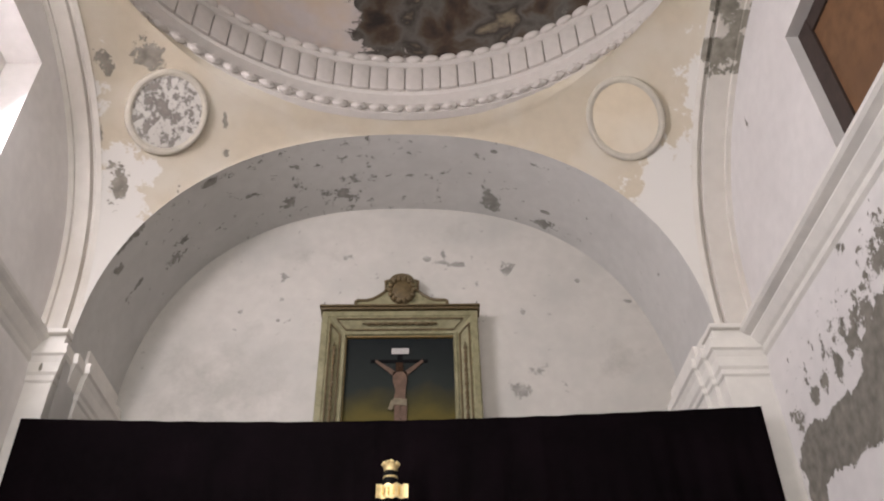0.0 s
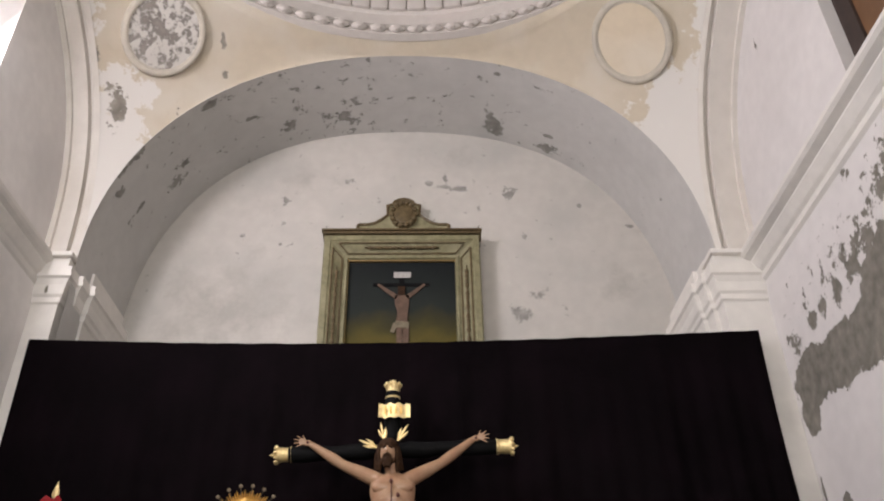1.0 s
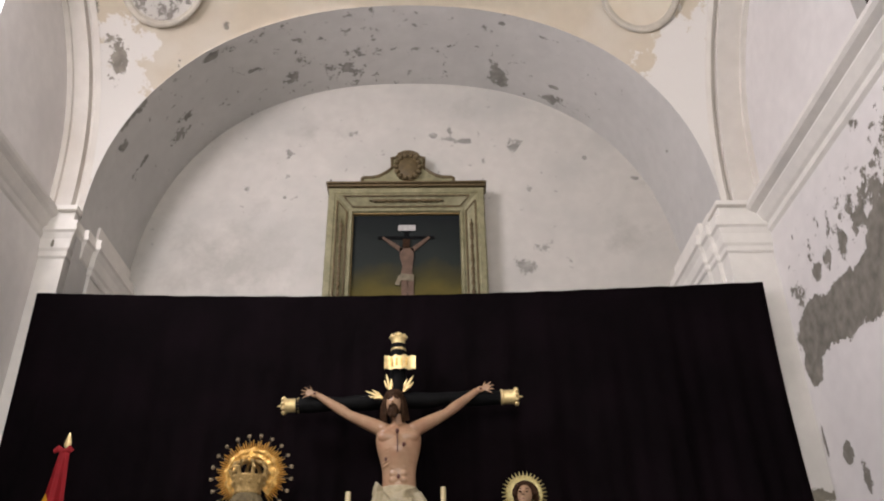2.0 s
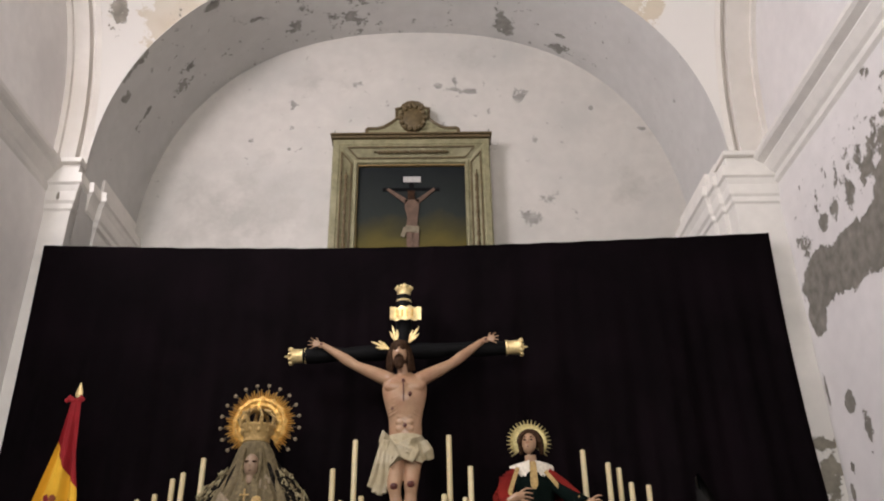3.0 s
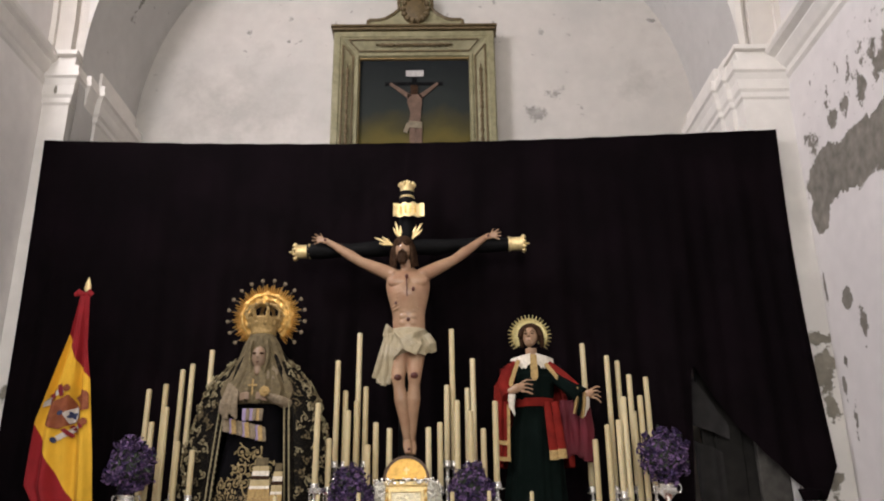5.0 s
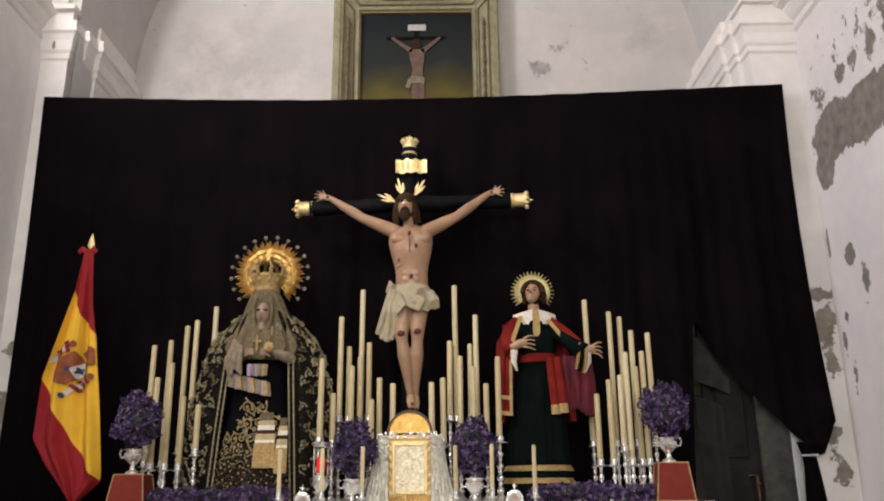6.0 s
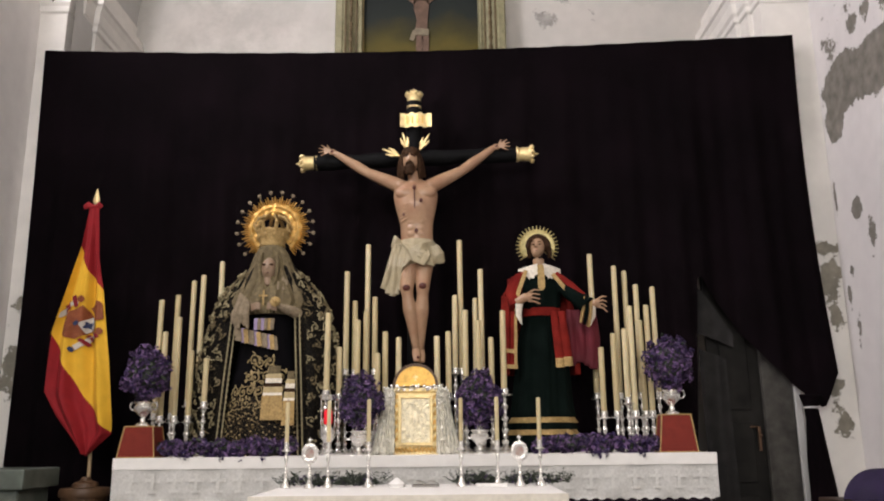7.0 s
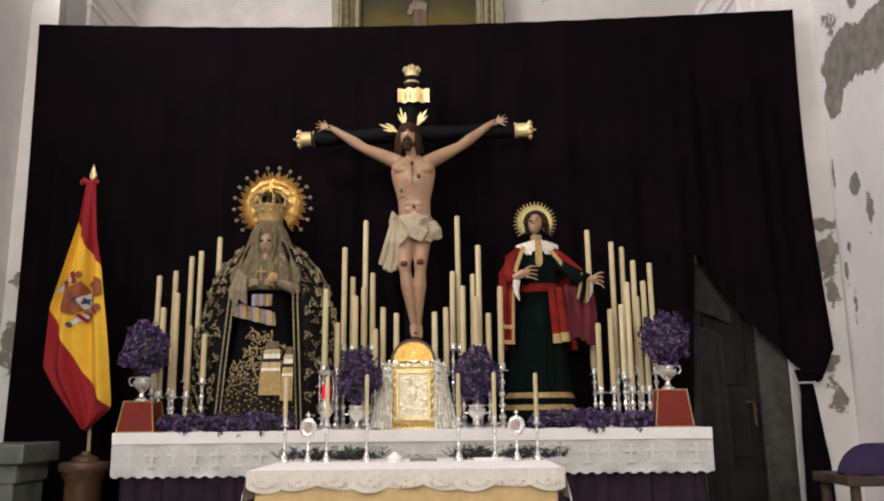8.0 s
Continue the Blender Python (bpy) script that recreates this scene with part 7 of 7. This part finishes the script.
for j in range(9):
    v = j / 8
    rows.append([Vector((0.27 * math.cos(2 * math.pi * k / 30) * (1 - 0.85 * v ** 1.6) * (1 + 0.05 * math.sin(k * 2.2)), 0.17 * math.sin(2 * math.pi * k / 30) * (1 - 0.85 * v ** 1.6), 0.19 * math.sin(v * math.pi / 2) + 0.012 * math.sin(k * 1.7) * (1 - v))) for k in range(30)])
vs = grid_faces(bm, rows, close_v=True)
bm.faces.new(vs[-1])
heap = tagged(link_mesh("purple_cloth", bm, material("purple_velvet", (0.018, 0.010, 0.040), 0.8, vary=0.3, scale=12), smooth=True), "heap of dark purple velvet on the side table", "cloth")
heap.location = (2.74, 5.3, 1.14)

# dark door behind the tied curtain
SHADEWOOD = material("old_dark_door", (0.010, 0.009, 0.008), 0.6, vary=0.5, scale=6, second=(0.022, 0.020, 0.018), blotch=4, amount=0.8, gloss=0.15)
door = thing("door", (2.24, 7.06, 0.3), "dark panelled wooden door behind the curtain", "door")
bm = bmesh.new()
box(bm, 0.0, 0.745, 0.0, 0.05, 0.0, 2.75, 0.006)
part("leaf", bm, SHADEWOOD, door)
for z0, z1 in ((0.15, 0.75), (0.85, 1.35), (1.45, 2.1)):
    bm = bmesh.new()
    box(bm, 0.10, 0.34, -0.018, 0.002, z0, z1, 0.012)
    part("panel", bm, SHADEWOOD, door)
bm = bmesh.new()
box(bm, 0.372, 0.392, -0.03, 0.0, 1.11, 1.31, 0.004)
ball(bm, (0.382, -0.045, 1.24), 0.014, 10, 7)
tube(bm, [(0.375, -0.04, 1.305), (0.33, -0.055, 1.31), (0.30, -0.05, 1.308)], 0.008, 7)
part("lock_plate", bm, BROWNWOOD, door, "worn brass lock plate")
jamb = tagged(thing("door_jamb", (2.64, 7.0, 0.3), "stained grey stone jamb of the door", "jamb"), kind="structure")
# dark grey stone, mottled with a still darker tone
JAMBSTONE = material("dark_stained_stone", (0.060, 0.056, 0.050), 0.9, vary=0.3, scale=12, second=(0.018, 0.016, 0.014), blotch=4.5, amount=0.9, bump=0.4, bump_scale=30)
bm = bmesh.new()
box(bm, 0.03, 0.285, 0.0, 0.055, 0.0, 2.6, 0.012)
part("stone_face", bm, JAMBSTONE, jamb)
bm = bmesh.new()
box(bm, 0.288, 0.352, -0.012, 0.05, 0.0, 2.6, 0.01)
part("painted_edge", bm, GREYWASH, jamb, "whitewashed edge of the jamb")
# grey surface in the gap, built as two dark folded sheets
hang = thing("grey_hanging", (2.25, 6.98, 0.3), "dull grey folds seen past the tied curtain", "cloth")
GREYFOLD = material("dark_grey_fold", (0.026, 0.0245, 0.0245), 0.9, vary=0.3, scale=8, gloss=0.1)
bm = bmesh.new()
rows = [[Vector((-0.14 + 0.34 * u, 0.012 * math.sin(u * 9), 2.62 - 0.52 * u - v * (0.50 - 0.38 * u))) for u in [i / 16 for i in range(17)]] for v in (0.0, 0.33, 0.66, 1.0)]
grid_faces(bm, rows)
part("upper_fold", bm, GREYFOLD, hang, smooth=True)
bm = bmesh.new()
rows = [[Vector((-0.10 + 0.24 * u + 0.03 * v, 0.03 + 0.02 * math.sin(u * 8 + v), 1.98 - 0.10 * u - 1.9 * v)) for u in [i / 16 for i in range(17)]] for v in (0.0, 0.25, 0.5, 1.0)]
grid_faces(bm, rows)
part("lower_fold", bm, GREYFOLD, hang, smooth=True)

# ---------------------------------------------------------------- framed picture on the altar wall
OLIVE = material("olive_gilt_wood", (0.225, 0.205, 0.115), 0.55, vary=0.25, scale=14, second=(0.31, 0.285, 0.175), blotch=5, amount=0.7, bump=0.3, bump_scale=40)
BROWNGILT = material("brown_gilding", (0.12, 0.085, 0.04), 0.5, vary=0.3, scale=20, bump=0.4, bump_scale=50)
PX0, PX1, PT, PB = -1.256, 0.705, EYE + 5.67, EYE + 2.7
IX0, IX1, IT, IB = -0.92, 0.375, EYE + 5.33, EYE + 3.0
picture = thing("picture", ((PX0 + PX1) / 2, YB, PB), "large crucifixion painting in an olive and brown carved frame", "picture")
po = Vector(((PX0 + PX1) / 2, YB, PB))
# splayed rails: outer band, splay, inner moulding, as (inset, depth)
SPLAY = [(0.0, 0.0), (0.0, -0.20), (0.015, -0.22), (0.075, -0.22), (0.09, -0.205), (0.10, -0.205), (0.24, -0.12), (0.255, -0.12), (0.265, -0.135), (0.288, -0.135), (0.305, -0.09), (0.305, 0.0)]


def rail(name, a, b, inward, label=""):
    """A mitred rail from corner a to corner b (x, z), profile running inwards."""
    bm = bmesh.new()
    rows = []
    d = Vector((b[0] - a[0], b[1] - a[1])).normalized()
    for p, sgn in ((a, 1), (b, -1)):
        rows.append([Vector((p[0] + inward[0] * i + sgn * d.x * i, YB + y, p[1] + inward[1] * i + sgn * d.y * i)) - po for i, y in SPLAY])
    grid_faces(bm, rows)
    return part(name, bm, OLIVE, picture, label)


rail("top_rail", (PX0 + 0.03, PT - 0.03), (PX1 - 0.03, PT - 0.03), (0, -1))
rail("bottom_rail", (PX1 - 0.03, PB), (PX0 + 0.03, PB), (0, 1))
rail("side_rail", (PX0 + 0.03, PB), (PX0 + 0.03, PT - 0.03), (1, 0))
rail("side_rail", (PX1 - 0.03, PT - 0.03), (PX1 - 0.03, PB), (-1, 0))


def rails_edge(bm, pts, r):
    tube(bm, [Vector(p) - po for p in pts], r, 6)


def panel_on_splay(i0, i1, y0, y1, lo, hi, horizontal, side):
    """The outlined panel and its carved rod on one splayed rail."""
    bm = bmesh.new()
    if horizontal:
        zt, zb = PT - 0.03 - i0, PT - 0.03 - i1
        pts = [(PX0 + 0.03 + lo + i0, YB + y0, zt), (PX1 - 0.03 - lo - i0, YB + y0, zt), (PX1 - 0.03 - lo - i1, YB + y1, zb), (PX0 + 0.03 + lo + i1, YB + y1, zb)]
    else:
        base = PX0 + 0.03 if side < 0 else PX1 - 0.03
        sg = 1 if side < 0 else -1
        pts = [(base + sg * i0, YB + y0, PT - 0.03 - lo - i0), (base + sg * i1, YB + y1, PT - 0.03 - lo - i1), (base + sg * i1, YB + y1, PB + 0.45), (base + sg * i0, YB + y0, PB + 0.4)]
    rails_edge(bm, pts + [pts[0]], 0.011)
    part("panel_edge", bm, BROWNGILT, picture)
    bm = bmesh.new()
    mid = [(Vector(pts[0]) + Vector(pts[3])) / 2, (Vector(pts[1]) + Vector(pts[2])) / 2] if horizontal else [(Vector(pts[0]) + Vector(pts[1])) / 2 - Vector((0, 0, 0.22)), (Vector(pts[2]) + Vector(pts[3])) / 2]
    if horizontal:
        mid = [mid[0].lerp(mid[1], 0.2), mid[0].lerp(mid[1], 0.8)]
    n = 22 if horizontal else 34
    for k in range(n + 1):
        p = mid[0].lerp(mid[1], k / n) - po + Vector((0, -0.012, 0))
        w = 0.024 * (0.55 + 0.45 * abs(math.sin(k * 1.25))) * (0.5 if k in (0, n) else 1)
        ball(bm, p, (0.032, 0.018, w) if horizontal else (w, 0.018, 0.04), 8, 5)
    part("carved_rod", bm, BROWNGILT, picture, "carved dark rod", smooth=True)


panel_on_splay(0.115, 0.228, -0.205, -0.135, 0.07, 0, True, 0)
panel_on_splay(0.115, 0.228, -0.205, -0.135, 0.07, 0, False, -1)
panel_on_splay(0.115, 0.228, -0.205, -0.135, 0.07, 0, False, 1)
bm = bmesh.new()
for x0, x1, z0, z1 in ((IX0 - 0.03, IX0, IB, IT), (IX1, IX1 + 0.03, IB, IT), (IX0 - 0.03, IX1 + 0.03, IT, IT + 0.035)):
    box(bm, x0 - po.x, x1 - po.x, -0.10, -0.05, z0 - PB, z1 - PB, 0.006)
part("sight_edge", bm, BRAID, picture, "worn gilded sight edge")
bm = bmesh.new()
box(bm, PX0 - po.x, PX1 - po.x, -0.28, 0.0, PT - PB, PT + 0.022 - PB, 0.006)
box(bm, PX0 + 0.02 - po.x, PX1 - 0.02 - po.x, -0.25, 0.0, PT - 0.03 - PB, PT - PB - 0.001, 0.006)
part("top_moulding", bm, BROWNGILT, picture)
# crest: stepped outline with a carved round shield
cx = -0.262
HALF = [(0.57, 0.0), (0.57, 0.155), (0.55, 0.165), (0.44, 0.165), (0.36, 0.185), (0.27, 0.245), (0.20, 0.31), (0.20, 0.44), (0.215, 0.455), (0.14, 0.475), (0.115, 0.52), (0.07, 0.55), (0.0, 0.565)]
outline = [(-x, z) for x, z in HALF] + [(x, z) for x, z in reversed(HALF[:-1])]
bm = bmesh.new()
fr = [bm.verts.new(Vector((cx + x, YB - 0.12, PT + 0.02 + z)) - po) for x, z in outline]
bk = [bm.verts.new(Vector((cx + x, YB, PT + 0.02 + z)) - po) for x, z in outline]
bm.faces.new(fr), bm.faces.new(bk[::-1])
for i in range(len(fr)):
    j = (i + 1) % len(fr)
    bm.faces.new((fr[i], fr[j], bk[j], bk[i]))
part("crest", bm, OLIVE, picture, "stepped carved crest")
bm = bmesh.new()
rails_edge(bm, [(cx + x, YB - 0.125, PT + 0.02 + z) for x, z in outline], 0.020)
part("crest_edge", bm, BROWNGILT, picture)
bm = bmesh.new()
ball(bm, Vector((cx, YB - 0.12, PT + 0.32)) - po, (0.17, 0.06, 0.20), 18, 10)
for k in range(14):
    a = 2 * math.pi * k / 14
    ball(bm, Vector((cx + 0.15 * math.cos(a), YB - 0.165, PT + 0.32 + 0.17 * math.sin(a))) - po, (0.035, 0.03, 0.035), 8, 5)
for k in range(7):
    ball(bm, Vector((cx - 0.12 + 0.04 * k, YB - 0.14, PT + 0.50 + 0.03 * math.sin(k * 0.52))) - po, (0.03, 0.025, 0.03), 8, 5)
part("crest_shield", bm, BROWNGILT, picture, "dark carved shield", smooth=True)
for s in (-1, 1):
    bm = bmesh.new()
    x = PX0 + 0.0 if s < 0 else PX1
    tube(bm, [Vector((x, YB - 0.02, PT)) - po, Vector((x - s * 0.012, YB - 0.012, PT + 0.12)) - po, Vector((x - s * 0.02, YB - 0.006, PT + 0.24)) - po], 0.006, 5)
    part("hanging_wire", bm, WICK, picture)
# canvas with its painted cross, as plain flat shapes
m = bpy.data.materials.new("oil_canvas")
m.use_nodes = True
nt = m.node_tree
b = nt.nodes["Principled BSDF"]
co = nt.nodes.new("ShaderNodeTexCoord")
sep = nt.nodes.new("ShaderNodeSeparateXYZ")
nt.links.new(co.outputs["Object"], sep.inputs[0])
ns = nt.nodes.new("ShaderNodeTexNoise")
ns.inputs["Scale"].default_value, ns.inputs["Detail"].default_value = 2.2, 6
nt.links.new(co.outputs["Object"], ns.inputs["Vector"])
ma = nt.nodes.new("ShaderNodeMath")
ma.operation = "MULTIPLY_ADD"
nt.links.new(ns.outputs["Fac"], ma.inputs[0])
ma.inputs[1].default_value = 0.55
nt.links.new(sep.outputs["Z"], ma.inputs[2])
mr = nt.nodes.new("ShaderNodeMapRange")
mr.inputs["From Min"].default_value, mr.inputs["From Max"].default_value = 0.9, 2.9
nt.links.new(ma.outputs[0], mr.inputs["Value"])
rp = nt.nodes.new("ShaderNodeValToRGB")
els = rp.color_ramp.elements
els[0].position, els[0].color = 0.0, (0.035, 0.03, 0.012, 1)
els[1].position, els[1].color = 1.0, (0.010, 0.012, 0.013, 1)
for pos, col in ((0.28, (0.045, 0.04, 0.012, 1)), (0.48, (0.10, 0.08, 0.022, 1)), (0.58, (0.05, 0.045, 0.02, 1)), (0.68, (0.022, 0.026, 0.024, 1))):
    e = els.new(pos)
    e.color = col
nt.links.new(mr.outputs["Result"], rp.inputs["Fac"])
nt.links.new(rp.outputs["Color"], b.inputs["Base Color"])
b.inputs["Roughness"].default_value = 0.7
b.inputs["Specular IOR Level"].default_value = 0.12
bm = bmesh.new()
box(bm, IX0 - 0.03 - po.x, IX1 + 0.03 - po.x, -0.06, -0.03, IB - PB, IT + 0.03 - PB)
part("canvas", bm, m, picture, "dark painted canvas with olive hills")
bm = bmesh.new()
box(bm, -0.305 - po.x, -0.245 - po.x, -0.066, -0.061, IB - PB, EYE + 5.17 - PB)
box(bm, -0.62 - po.x, -0.306 - po.x, -0.066, -0.061, EYE + 4.985 - PB, EYE + 5.03 - PB)
box(bm, -0.244 - po.x, 0.06 - po.x, -0.066, -0.061, EYE + 4.985 - PB, EYE + 5.03 - PB)
part("painted_cross", bm, CROSSWOOD, picture)
bm = bmesh.new()
box(bm, -0.375 - po.x, -0.165 - po.x, -0.072, -0.067, EYE + 5.105 - PB, EYE + 5.185 - PB)
part("painted_title", bm, material("title_paper", (0.42, 0.40, 0.38), 0.7, vary=0.2, scale=30), picture, "white painted title")
bm = bmesh.new()
FX = -0.27


def flat_limb(pts, ws):
    strip(bm, [Vector((FX + x, YB - 0.078, EYE + z)) - po for x, z in pts], [2 * w for w in ws], 0.012)


flat_limb([(0.0, 4.86), (0.0, 4.75), (0.01, 4.62), (0.0, 4.52), (0.01, 4.45)], [0.085, 0.085, 0.06, 0.065, 0.07])
flat_limb([(-0.06, 4.83), (-0.19, 4.93), (-0.29, 5.01)], [0.03, 0.022, 0.016])
flat_limb([(0.06, 4.83), (0.18, 4.93), (0.27, 5.01)], [0.03, 0.022, 0.016])
flat_limb([(-0.02, 4.46), (-0.025, 4.22), (0.0, 3.98)], [0.042, 0.034, 0.022])
flat_limb([(0.045, 4.46), (0.05, 4.22), (0.025, 3.98)], [0.042, 0.034, 0.022])
part("painted_figure", bm, material("painted_body", (0.125, 0.075, 0.05), 0.6, vary=0.3, scale=12), picture, "plain flat painted figure")
bm = bmesh.new()
strip(bm, [Vector((FX - 0.075, YB - 0.085, EYE + 4.47)) - po, Vector((FX + 0.085, YB - 0.085, EYE + 4.45)) - po], 0.085, 0.005)
strip(bm, [Vector((FX - 0.07, YB - 0.084, EYE + 4.48)) - po, Vector((FX - 0.11, YB - 0.084, EYE + 4.36)) - po], 0.05, 0.004)
part("painted_loincloth", bm, material("painted_linen", (0.20, 0.165, 0.11), 0.7, vary=0.3, scale=14), picture)
bm = bmesh.new()
strip(bm, [Vector((FX - 0.008, YB - 0.085, EYE + 4.98)) - po, Vector((FX - 0.008, YB - 0.085, EYE + 4.86)) - po], 0.085, 0.005)
part("painted_head", bm, HAIR, picture)
